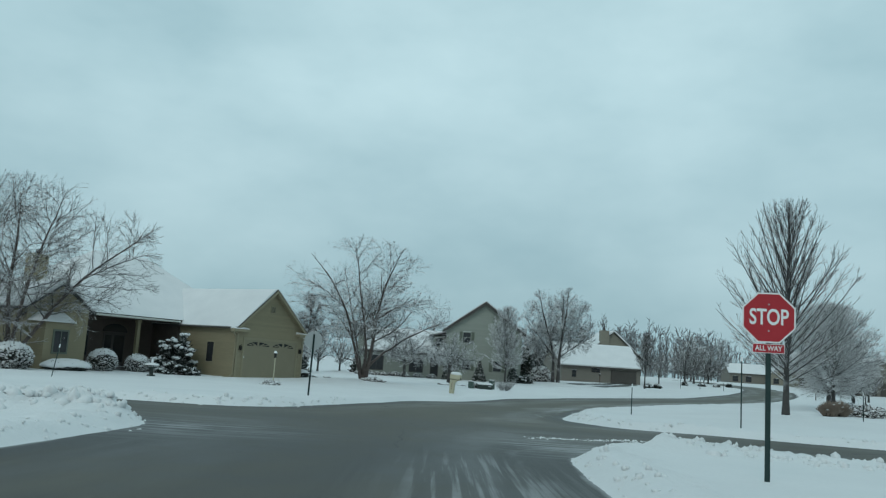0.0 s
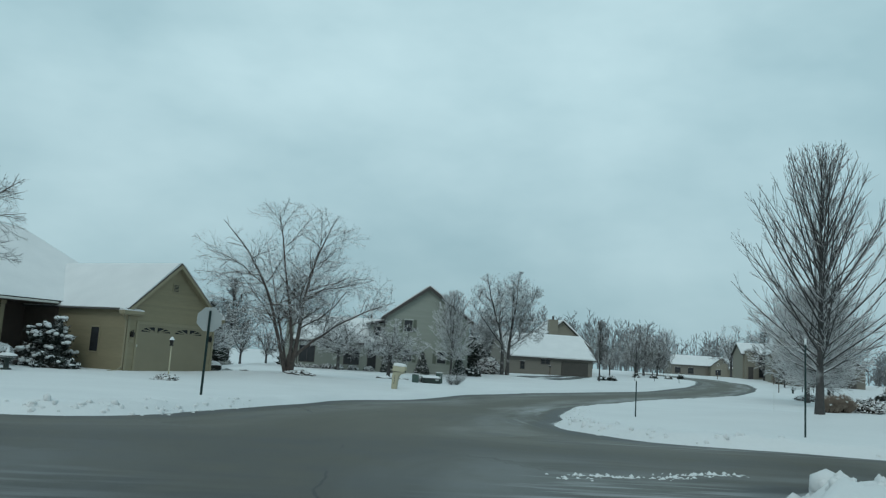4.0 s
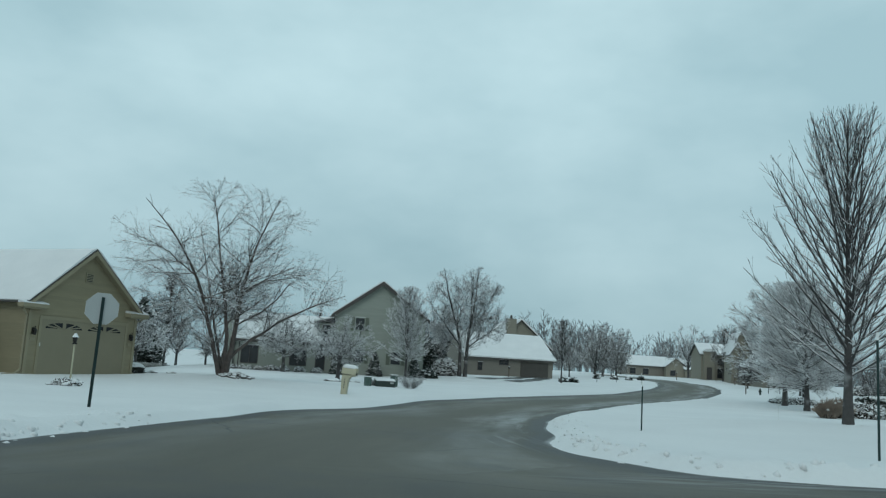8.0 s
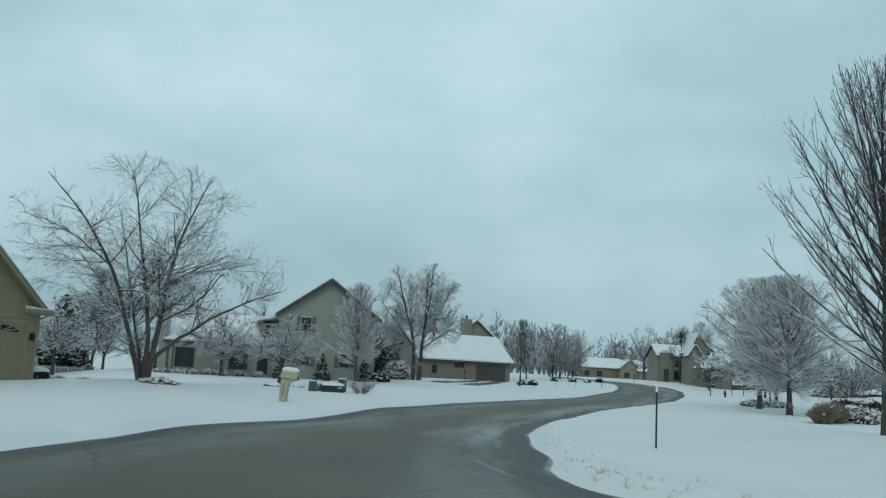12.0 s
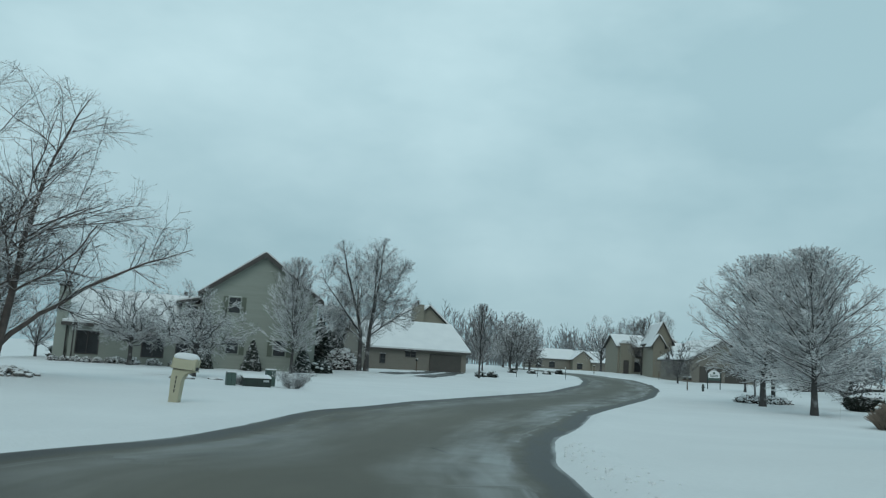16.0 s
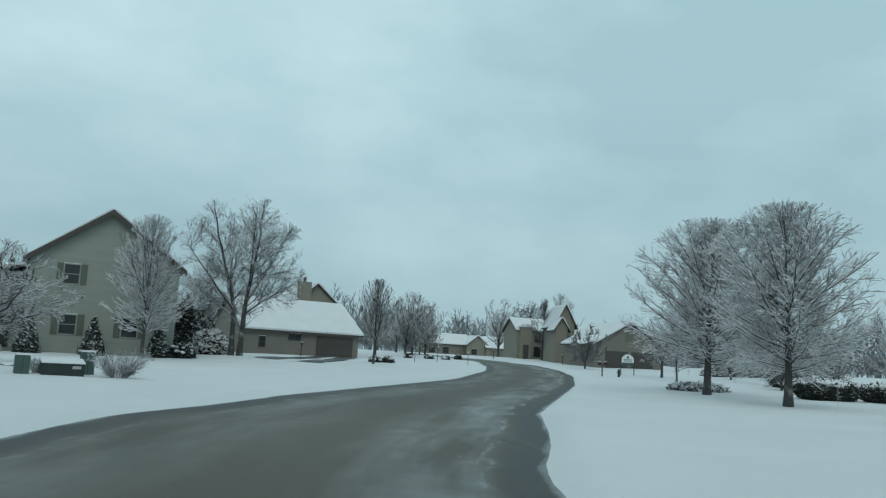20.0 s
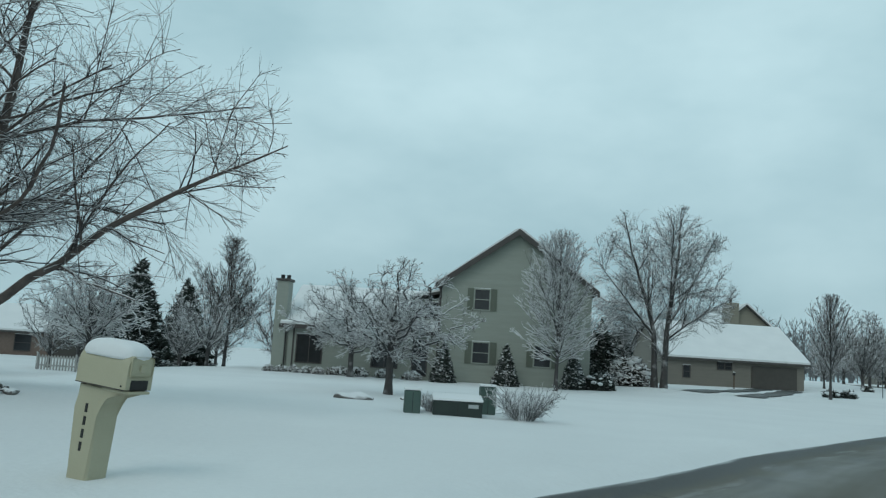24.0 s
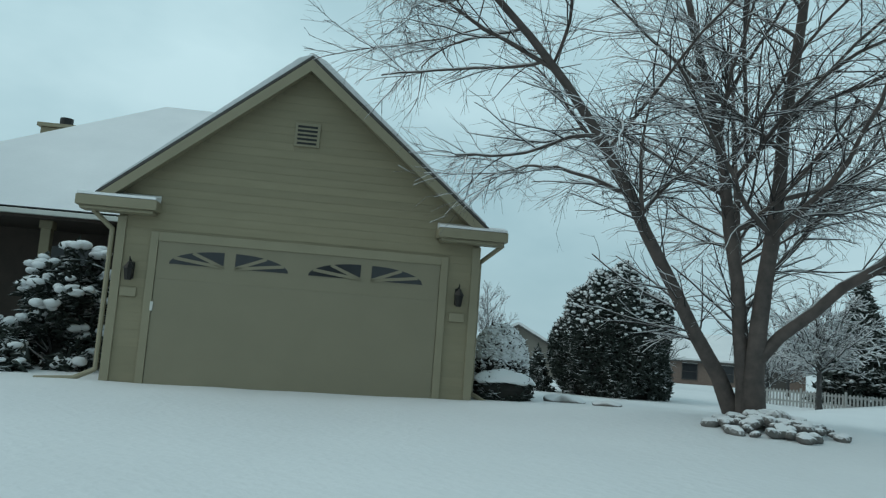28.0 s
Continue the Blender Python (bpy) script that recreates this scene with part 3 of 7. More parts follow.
# ------------------------------------------------------------------ trees
def tubes(polys, radii, sides):
    """Tapered tubes along many lines of equal length at once."""
    polys, radii = np.asarray(polys), np.asarray(radii)
    N, P, _ = polys.shape
    tan = np.gradient(polys, axis=1)
    tan /= np.linalg.norm(tan, axis=2, keepdims=True) + 1e-9
    ref = np.where(np.abs(tan[:, :1, 2:3]) > 0.9, np.array([1.0, 0, 0]), np.array([0, 0, 1.0]))
    u = np.cross(tan, np.broadcast_to(ref, tan.shape))
    u /= np.linalg.norm(u, axis=2, keepdims=True) + 1e-9
    v = np.cross(tan, u)
    ang = np.arange(sides) * 2 * np.pi / sides
    ring = np.cos(ang)[:, None] * u[:, :, None, :] + np.sin(ang)[:, None] * v[:, :, None, :]
    V = polys[:, :, None, :] + ring * radii[:, :, None, None]
    idx = np.arange(N * P * sides).reshape(N, P, sides)
    a, b = idx[:, :-1], idx[:, 1:]
    F = np.stack((a, np.roll(a, -1, 2), np.roll(b, -1, 2), b), -1).reshape(-1, 4)
    return V.reshape(-1, 3), F


def joined(groups):
    vs, fs, k = [], [], 0
    for V, F in groups:
        vs.append(V)
        fs.append(F + k)
        k += len(V)
    return np.concatenate(vs), np.concatenate(fs)


def reach(start, way, crown):
    """How far a ray goes inside the crown's outline, an ellipsoid of centre and half-axes."""
    c, a = np.array(crown[:3]), np.array(crown[3:])
    o, d = (start - c) / a, way / a
    A, B, C = (d * d).sum(1), (o * d).sum(1), (o * o).sum(1) - 1
    return (-B + np.sqrt(np.maximum(B * B - A * C, 0))) / A


def grow(rng, lines, crown, per_m, u0, angle, fan, length, shrink, lift, wobble, P, thin, floor, flat=1.0):
    """Side shoots on a set of lines, so many to the metre, of one usual length that shrinks towards the tip and
    ends at the crown's outline; the angle closes towards the tip by fan, and each shoot bends by lift."""
    polys, radii = lines
    N, Q, _ = polys.shape
    size = np.linalg.norm(np.diff(polys, axis=1), axis=2).sum(1)
    n = max(1, int(size.sum() * (1 - u0) * per_m))
    who = np.searchsorted(np.cumsum(size) / size.sum(), (np.arange(n) + rng.random(n)) / n).clip(0, N - 1)
    rel = rng.random(n) ** 1.2
    u = u0 + (0.995 - u0) * rel
    f = u * (Q - 1)
    i = np.minimum(f.astype(int), Q - 2)
    w = (f - i)[:, None]
    start = polys[who, i] * (1 - w) + polys[who, i + 1] * w
    tan = polys[who, i + 1] - polys[who, i]
    tan /= np.linalg.norm(tan, axis=1, keepdims=True) + 1e-9
    rad = radii[who, i] * (1 - w[:, 0]) + radii[who, i + 1] * w[:, 0]
    side = rng.normal(size=start.shape) * np.array([1.0, 1.0, flat])
    side -= (side * tan).sum(1, keepdims=True) * tan
    side /= np.linalg.norm(side, axis=1, keepdims=True) + 1e-9
    ang = np.radians(angle * (1 - (1 - fan) * rel) + rng.normal(0, 7, n))[:, None]
    d = tan * np.cos(ang) + side * np.sin(ang)
    L = np.minimum(length * (1 - shrink * rel), size[who] * 0.85) * rng.uniform(0.65, 1.25, n)
    if crown:
        L = np.clip(reach(start, d, crown) * rng.uniform(0.86, 1.06, n), 0.25 * length * (1 - shrink), L)
    out = [start]
    for k in range(P - 1):
        d = d + np.array([0, 0, lift / (P - 1)]) + rng.normal(0, wobble, d.shape)
        d /= np.linalg.norm(d, axis=1, keepdims=True)
        out.append(out[-1] + d * (L / (P - 1))[:, None])
    r = np.maximum(np.minimum(rad * thin, L * 0.014), floor)[:, None] * np.linspace(1, 0.4, P)[None, :]
    return np.stack(out, 1), np.maximum(r, floor * 0.6)


def stem(rng, start, way, length, r0, r1, P, lift=0.0, wobble=0.022):
    p, d, out = np.array(start, float), np.array(way, float), []
    d /= np.linalg.norm(d)
    for k in range(P):
        out.append(p.copy())
        d = d + np.array([0, 0, lift / P]) + rng.normal(0, wobble, 3)
        d /= np.linalg.norm(d)
        p = p + d * length / (P - 1)
    return np.array(out), r1 + (r0 - r1) * (1 - np.linspace(0, 1, P)) ** 1.1


def bent_stem(rng, bends, r0, r1, P, wobble):
    """A stem through a few bends, smoothed, with small kinks."""
    b = np.array(bends, float)
    k = np.concatenate(([0], np.cumsum(np.linalg.norm(np.diff(b, axis=0), axis=1))))
    u = np.linspace(0, k[-1], 60)
    line = np.stack([np.interp(u, k, b[:, i]) for i in range(3)], 1)
    for _ in range(14):
        line[1:-1] = (line[:-2] + 2 * line[1:-1] + line[2:]) / 4
    line = np.stack([np.interp(np.linspace(0, 59, P), np.arange(60), line[:, i]) for i in range(3)], 1)
    line[1:-1] += rng.normal(0, wobble, (P - 2, 3))
    return line, r1 + (r0 - r1) * (1 - np.linspace(0, 1, P)) ** 0.9


def snow_ridges(rng, sets, depth, share):
    """Thin ridges of snow lying along the upper side of branches, thickest where they run level."""
    groups = []
    for k, (p, r) in enumerate(sets):
        keep = rng.random(len(p)) < share[min(k, len(share) - 1)]
        if not keep.any():
            continue
        p, r = p[keep], r[keep]
        tan = np.gradient(p, axis=1)
        tan /= np.linalg.norm(tan, axis=2, keepdims=True) + 1e-9
        level = np.clip((np.sqrt(np.clip(1 - tan[:, :, 2] ** 2, 0, 1)) - 0.42) / 0.35, 0.02, 1)
        q = np.minimum(0.45 * r + depth, 0.035) * level * rng.uniform(0.7, 1.25, r.shape)
        q[:, 0] *= 0.6
        lie = p + np.array([0, 0, 1.0]) * (0.62 * r + 0.35 * q)[:, :, None]
        groups.append(tubes(lie, q, 3))
    return joined(groups)


def tree(name, x, y, stems, levels, bark, twig, label, seed, group="", sink=0.15, near=False, butt=None, wobble=0.03, crown=None, limbs=None, flat=1.0, snow=0.0, share=(1.0, 0.9, 0.75, 0.5)):
    """stems: (start, way, length, radius, tip, lift) or (bends, radius, tip). levels: arguments of grow; the first
    gives the limbs unless they are handed over, each later one sprouts from the two before it."""
    rng = np.random.default_rng(seed)
    root = thing(name, pose(x, y, at(x, y) - sink), label, "tree", group)
    S = []
    for o in stems:
        if len(o) == 3:
            S.append(bent_stem(rng, *o, 14, wobble))
        else:
            S.append(stem(rng, (o[0][0], o[0][1], o[0][2] if len(o[0]) > 2 else 0), o[1], o[2], o[3], o[4], 14, o[5], wobble))
    p, r = np.stack([s[0] for s in S]), np.stack([s[1] for s in S])
    thick = r.copy()
    low = p[:, 0, 2] < 0.1
    thick[low, 0] *= 1.35
    thick[low, 1] *= 1.08
    wood = [tubes(p[i:i + 1], thick[i:i + 1], 10) for i in range(len(p))]
    if butt:
        bp, br = stem(rng, (0, 0, 0), (0, 0, 1), butt[0], butt[1] * 1.1, butt[1] * 0.8, 6, 0, 0.01)
        br[0] *= 1.4
        wood.append(tubes(bp[None], br[None], 12))
    twigs, older, newer, lain = [], None, (p, r), [(p, r)]
    for k, l in enumerate(levels):
        if k == 0 and limbs is not None:
            p, r = limbs(rng, p[0], r[0])
        else:
            got = [grow(rng, newer, crown, *l, flat)]
            if older is not None and not (k == 1 and limbs is not None):
                got.append(grow(rng, older, crown, *l, flat))
            p, r = np.concatenate([g[0] for g in got]), np.concatenate([g[1] for g in got])
        if k == 0 and near:
            for i in range(len(p)):
                mpart("limb", mesh_object("limb", *tubes(p[i:i + 1], r[i:i + 1], 6), bark, True), root)
        elif k == 0:
            wood.append(tubes(p, r, 5))
        else:
            twigs.append(tubes(p, r, 4 if k == 1 and near else 3))
        lain.append((p, r))
        older, newer = newer, (p, r)
    if near:
        for w in wood:
            mpart("trunk", mesh_object("trunk", *w, bark, True), root)
    else:
        mpart("trunk", mesh_object("trunk", *joined(wood), bark, True), root)
    tagged(mpart("crown", mesh_object("crown", *joined(twigs), twig, True), root), kind="stuff")
    if snow:
        tagged(mpart("snow_load", mesh_object("snow_load", *snow_ridges(rng, lain, snow, (1.0,) + tuple(share)), M["snow_cap"], True), root, "thin ridges of snow lying along the branches"), kind="stuff")
    return root


def leader_tree(name, x, y, h, wide, clear, seed, label, group="", twig="twig_mid", limbs=60, inc=(66, 20), lift=0.25, mid=0.40, per_m=(3.0, 3.4, 2.4), size=(1.1, 0.52, 0.26), turn=34, rise=0.26, thick=1.0, rad=0.0135, snow=0.008, share=(1.0, 0.8, 0.6, 0.35), crook=0.016):
    """One straight leader; straight limbs all round it, flat below and steep above, each feathered with short rising shoots."""
    z0 = clear * h
    zc = z0 + (h - z0) * mid
    crown = (0, 0, zc, wide * h, wide * h, h - zc)

    def spread(rng, trunk, girth):
        P = 9
        f = (np.arange(limbs) + rng.uniform(0.1, 0.9, limbs)) / limbs
        zs = z0 + (0.90 * h - z0) * f ** 1.12
        az = np.arange(limbs) * 2.39996 + rng.normal(0, 0.22, limbs)
        a = np.radians(inc[0] + (inc[1] - inc[0]) * f ** 0.75 + rng.normal(0, 4.5, limbs))
        start = np.stack([np.interp(zs, trunk[:, 2], trunk[:, i]) for i in range(3)], 1)
        d = np.stack((np.sin(a) * np.cos(az), np.sin(a) * np.sin(az), np.cos(a)), 1)
        L = reach(start, d, crown) * rng.uniform(0.76, 1.05, limbs)
        L = np.maximum(L, 0.06 * h)
        out = [start]
        for k in range(P - 1):
            d = d + np.array([0, 0, lift / (P - 1)]) + rng.normal(0, crook, d.shape)
            d /= np.linalg.norm(d, axis=1, keepdims=True)
            out.append(out[-1] + d * (L / (P - 1))[:, None])
        r = np.minimum(np.interp(zs, trunk[:, 2], girth) * 0.5, L * 0.0090 + 0.004)
        return np.stack(out, 1), np.maximum(r[:, None] * np.linspace(1, 0.22, P)[None, :], 0.006 * thick)
    rows = [()] + [(per_m[i], 0.10, turn + 2 * i, 0.9, size[i], 0.40, rise - 0.05 * i, 0.05 + 0.02 * i, 4 - i if i < 2 else 2, 0.5 + 0.08 * i, (0.0085, 0.0066, 0.0054)[i] * thick) for i in range(len(per_m))]
    return tree(name, x, y, [((0, 0), (0.008, 0.0, 1), h * 0.97, h * rad, 0.010, 0.0)], rows, M["bark_dark"], M[twig], label, seed, group, near=True, wobble=0.006, crown=crown, limbs=spread, snow=snow, share=share)


#         per_m u0  angle fan length shrink lift wobble P thin floor
def river_birch(x, y, k, seed, label, turn=0.0, fine=1.0, thick=1.0, droop=1.0):
    """Several long stems that lean apart out of one base, with flat, drooping side branches; k scales it."""
    c, s = math.cos(turn), math.sin(turn)

    def path(*pts):
        return [((a * c - b * s) * k, (a * s + b * c) * k, (z if z < 4 else 4 + (z - 4) * 0.93) * k) for a, b, z in pts]
    st = [(path((-0.12, -0.02, 0), (-0.35, -0.35, 0.9), (-0.6, -1.35, 2.2), (-0.95, -2.2, 3.8), (-1.4, -3.4, 5.5), (-2.2, -4.9, 7.2), (-3.6, -6.2, 8.9)), 0.128, 0.012),
          (path((0.02, -0.05, 0), (0.10, -0.35, 1.0), (0.15, -0.60, 2.2), (-0.1, -0.7, 4.0), (-0.5, -0.9, 6.2), (-0.75, -1.4, 8.3), (-1.1, -1.8, 10.4)), 0.128, 0.012),
          (path((0.16, -0.06, 0), (0.28, -0.35, 1.0), (0.46, -0.5, 2.0), (0.55, -0.3, 3.2), (0.65, -0.25, 4.8), (1.0, -0.55, 6.5), (1.5, -0.9, 8.2), (2.4, -1.2, 10.3)), 0.155, 0.012),
          ]
    st += [
          (path((0.30, -0.36, 1.0), (0.9, -0.12, 1.75), (1.8, 0.2, 2.5), (3.2, 0.05, 3.5), (4.9, 0.0, 4.4), (6.4, -0.3, 5.0)), 0.104, 0.010),
          (path((0.66, -0.28, 4.9), (1.6, 0.4, 5.5), (3.0, 1.0, 5.9), (4.9, 2.1, 6.6)), 0.041, 0.008),
          (path((-0.9, -2.1, 3.5), (-1.5, -2.6, 3.8), (-2.2, -3.0, 3.9), (-2.9, -3.3, 3.7)), 0.034, 0.008),
          (path((-1.3, -3.2, 5.2), (-2.5, -4.5, 6.3), (-3.5, -5.1, 6.9), (-4.6, -5.8, 7.1)), 0.038, 0.008),
          ]
    st += [
          (path((-0.1, 0.12, 0), (-0.4, 0.5, 1.4), (-1.0, 1.2, 3.6), (-1.6, 2.0, 6.0), (-2.4, 3.0, 9.0)), 0.083, 0.010),
          (path((0.3, -0.75, 4.2), (0.8, -1.7, 5.6), (1.3, -2.6, 7.2), (1.9, -3.4, 9.0)), 0.034, 0.010),
          (path((-0.5, 0.65, 1.9), (0.0, 1.8, 3.4), (0.6, 3.2, 5.2), (1.2, 4.4, 7.6)), 0.048, 0.010),
          (path((-1.0, 1.3, 3.8), (-2.4, 1.8, 5.0), (-4.2, 2.1, 6.0), (-5.6, 2.4, 6.6)), 0.034, 0.008)]
    return tree("birch_tree", x, y, st,
                [(1.9, 0.28, 62, 0.85, 3.7 * k, 0.36, 0.10 - 0.16 * droop, 0.085, 10, 0.42, 0.010 * thick), (3.2, 0.12, 40, 0.95, 1.5 * k, 0.40, 0.10 - 0.16 * droop, 0.11, 6, 0.5, 0.0056 * thick),
                 (5.4 * fine, 0.10, 38, 1.0, 0.72, 0.3, 0.06 - 0.24 * droop, 0.14, 4, 0.6, 0.0038 * thick), (3.0 * fine, 0.08, 34, 1.0, 0.42, 0.3, 0.02 - 0.25 * droop, 0.08, 2, 0.8, 0.0030 * thick)],
                M["bark_birch"], M["twig_dark"], label, seed, near=True, wobble=0.02, crown=(-0.4 * k * c + 0.9 * k * s, -0.4 * k * s - 0.9 * k * c, 5.7 * k, 6.7 * k, 6.4 * k, 5.0 * k),
                butt=(1.25 * k, 0.19 * k), flat=0.5, snow=0.0045, share=(1.0, 0.85, 0.55, 0.25))


def maple(x, y, h, seed, label, group="", twig="twig_frost", limbs=46, wide=0.35, clear=0.14, near=False, fine=1.0, thick=1.0, name="tree", rise=0.40):
    """One straight leader with many straight upswept limbs inside an oval."""
    st = [((0, 0), (0.01, 0.0, 1), h * 0.96, h * 0.0128, 0.008, 0.0)]
    zc = h * (clear + (1 - clear) * 0.34)
    levels = [(limbs / (h * (1 - clear)), clear, 60, 0.46, h * 0.56, 0.55, rise, 0.03, 8, 0.40, 0.011 * thick), (3.4, 0.08, 32, 1.0, 0.13 * h, 0.4, 0.22, 0.05, 4, 0.5, 0.0084 * thick),
              (5.0 * fine, 0.06, 36, 1.0, 0.062 * h, 0.3, 0.14, 0.08, 3, 0.6, 0.0068 * thick), (3.6 * fine, 0.06, 38, 1.0, 0.034 * h, 0.3, 0.08, 0.1, 2, 0.8, 0.0058 * thick)]
    return tree(name, x, y, st, levels if fine > 0.7 else levels[:3],
                M["bark_dark"], M[twig], label, seed, group, near=near, crown=(0, 0, zc, h * wide, h * wide, h - zc))


def dome_tree(name, x, y, h, wide, clear, seed, label, group="", twig="twig_frost", near=False, n=13, fine=1.0, thick=1.0, crook=0.035, droop=0.0, rad=0.019, limbs=2.2, snow=0.0):
    """A short trunk that opens into a fan of leaders whose tips fill a dome of that width."""
    rng = np.random.default_rng(seed + 1000)
    zc = clear + (h - clear) * 0.38
    st = []
    for i in range(n):
        inc = 0.06 + 1.74 * ((i + 0.5) / n) ** 0.72
        az = i * 2.39996 + rng.uniform(-0.3, 0.3)
        q = rng.uniform(0.86, 1.0)
        tip = Vector((wide * math.sin(inc) * math.cos(az) * q, wide * math.sin(inc) * math.sin(az) * q, zc + (h - zc) * math.cos(inc) * q))
        z0 = clear * (1.0 + 0.9 * (1 - inc / 1.6) * rng.uniform(0.4, 1.0))
        mid = Vector((tip.x * 0.46, tip.y * 0.46, z0 + (tip.z - z0) * 0.48))
        st.append((((0, 0, z0), tuple(mid), tuple(tip)), h * rad * 0.40, 0.009))
    g = min(1.0, 9.0 / h)
    levels = [(limbs * g, 0.12, 44, 0.85, 0.22 * h, 0.45, 0.12 - droop, crook + 0.012, 6, 0.5, 0.011 * thick), (3.9 * g, 0.06, 42, 1.0, 0.115 * h, 0.4, 0.12 - droop, crook + 0.025, 4, 0.55, 0.0088 * thick),
              (4.4 * fine * g, 0.05, 42, 1.0, 0.06 * h, 0.3, 0.08 - droop, crook + 0.04, 3, 0.6, 0.0074 * thick), (3.2 * fine * g, 0.05, 42, 1.0, 0.034 * h, 0.3, 0.05 - droop, 0.06, 2, 0.8, 0.0062 * thick)]
    return tree(name, x, y, st, levels if near or fine > 0.7 else levels[:3],
                M["bark_dark"], M[twig], label, seed, group, near=near, butt=(clear * 1.9, h * rad), wobble=crook * 1.2, crown=(0, 0, zc, wide, wide, h - zc), snow=snow)


def round_tree(x, y, h, seed, label, group="", clear=0.2, twig="twig_frost", near=False, fine=0.5, thick=1.8, wide=0.5):
    if near:
        return leader_tree("tree", x, y, h, wide, clear, seed, label, group, "twig_grey", 92, (88, 24), 0.24, 0.42, (3.4, 4.0, 3.2), (1.3, 0.6, 0.32), 40, 0.20, 1.1, 0.021, 0.0150, (1.0, 1.0, 0.95, 0.7), 0.034)
    return dome_tree("tree", x, y, h, h * wide, h * clear, seed, label, group, twig, False, 12, fine, thick)


def crabapple(x, y, h, w, seed, label):
    return dome_tree("crabapple_tree", x, y, h, w, h * 0.29, seed, label, "", "twig_mid", True, 17, 1.3, 0.85, 0.075, 0.12, 0.026, 2.8, 0.0085)


river_birch(-5.73, 61.5, 1.0, 11, "tall multi-stemmed river birch, bare drooping twigs, in a stone bed", 0.0, 0.72)
river_birch(-24.3, 45.5, 1.06, 12, "bare multi-stemmed birch beside the front lawn of the tan house", 2.6, 0.7, 1.6, 0.1)
leader_tree("tree", 16.6, 39.6, 10.7, 0.37, 0.15, 21, "young bare maple with upswept branches on the corner lawn", limbs=92, inc=(64, 13), lift=0.30, mid=0.33, per_m=(2.5, 2.4, 1.6), size=(1.25, 0.50, 0.26), turn=27, rise=0.30, snow=0.0095, rad=0.0145, share=(1.0, 1.0, 0.8, 0.4))
round_tree(31.0, 65.0, 8.7, 31, "round bare tree thickly dusted with snow", "street trees", 0.17, near=True, wide=0.47)
round_tree(35.2, 74.7, 9.8, 32, "wide bare tree dusted with snow on the lawn", "street trees", 0.18, near=True, wide=0.51)
round_tree(40.4, 80.5, 7.6, 33, "snow-dusted bare tree behind the lawn trees", "street trees", 0.2, fine=0.9, thick=1.3)
crabapple(0.75, 74.6, 4.9, 3.3, 41, "low crabapple, crooked branches laden with snow")
crabapple(-4.0, 91.0, 5.6, 4.3, 42, "spreading crabapple before the sage house, laden with snow")
leader_tree("ornamental_tree", 7.1, 90.3, 8.7, 0.36, 0.17, 51, "pyramidal ornamental tree frosted with snow beside the gable", limbs=64, inc=(66, 16), lift=0.34, mid=0.30, per_m=(3.4, 4.0, 3.0), size=(1.1, 0.5, 0.26), thick=1.2, snow=0.016, share=(1.0, 1.0, 0.95, 0.7), twig="twig_grey")


def forked_birch(x, y, k, seed, label):
    """Two bare stems side by side that open into a broad, fine-twigged crown."""
    def path(*pts):
        return [(a * k, b * k, z * k) for a, b, z in pts]
    st = [(path((-0.28, 0, 0), (-0.30, 0, 2.0), (-0.45, 0.1, 4.0), (-1.3, 0.3, 7.0), (-2.1, 0.2, 9.6), (-2.4, 0.4, 11.3)), 0.20, 0.012),
          (path((0.28, -0.1, 0), (0.34, -0.1, 2.4), (0.55, 0, 5.0), (0.95, -0.2, 8.0), (1.2, 0.1, 11.8)), 0.21, 0.012),
          (path((0.45, 0, 4.0), (1.5, 0.5, 5.8), (2.7, 0.9, 8.0), (3.5, 1.2, 9.8)), 0.09, 0.010),
          (path((-0.4, 0.05, 3.4), (-1.8, -0.6, 5.0), (-3.2, -1.0, 6.6), (-4.1, -1.3, 7.8)), 0.09, 0.010),
          (path((0.40, -0.1, 3.2), (1.9, -0.7, 4.4), (3.3, -1.1, 5.4), (4.3, -1.3, 6.0)), 0.07, 0.010),
          (path((-0.5, 0.1, 4.6), (-0.6, 1.4, 6.5), (-0.4, 2.6, 8.4), (-0.2, 3.4, 10.0)), 0.08, 0.010),
          (path((0.6, 0, 5.2), (0.4, -1.4, 7.2), (0.2, -2.6, 9.2), (0.1, -3.2, 10.6)), 0.08, 0.010),
          (path((-0.34, 0, 2.9), (-1.6, 0.8, 3.9), (-2.9, 1.2, 4.5), (-4.0, 1.5, 4.7)), 0.06, 0.010)]
    return tree("birch_tree", x, y, st,
                [(3.3, 0.22, 54, 0.8, 2.9 * k, 0.36, 0.14, 0.06, 7, 0.45, 0.014), (3.2, 0.12, 40, 0.95, 1.3 * k, 0.4, 0.02, 0.07, 4, 0.5, 0.0095),
                 (4.2, 0.08, 38, 1.0, 0.66, 0.3, -0.06, 0.08, 3, 0.6, 0.0080), (2.6, 0.08, 38, 1.0, 0.36, 0.3, -0.12, 0.08, 2, 0.8, 0.0068)],
                M["bark_dark"], M["twig_grey"], label, seed, near=True, wobble=0.02, crown=(0, 0, 7.0 * k, 4.9 * k, 4.6 * k, 4.9 * k), snow=0.006, share=(1.0, 0.8, 0.5, 0.2))


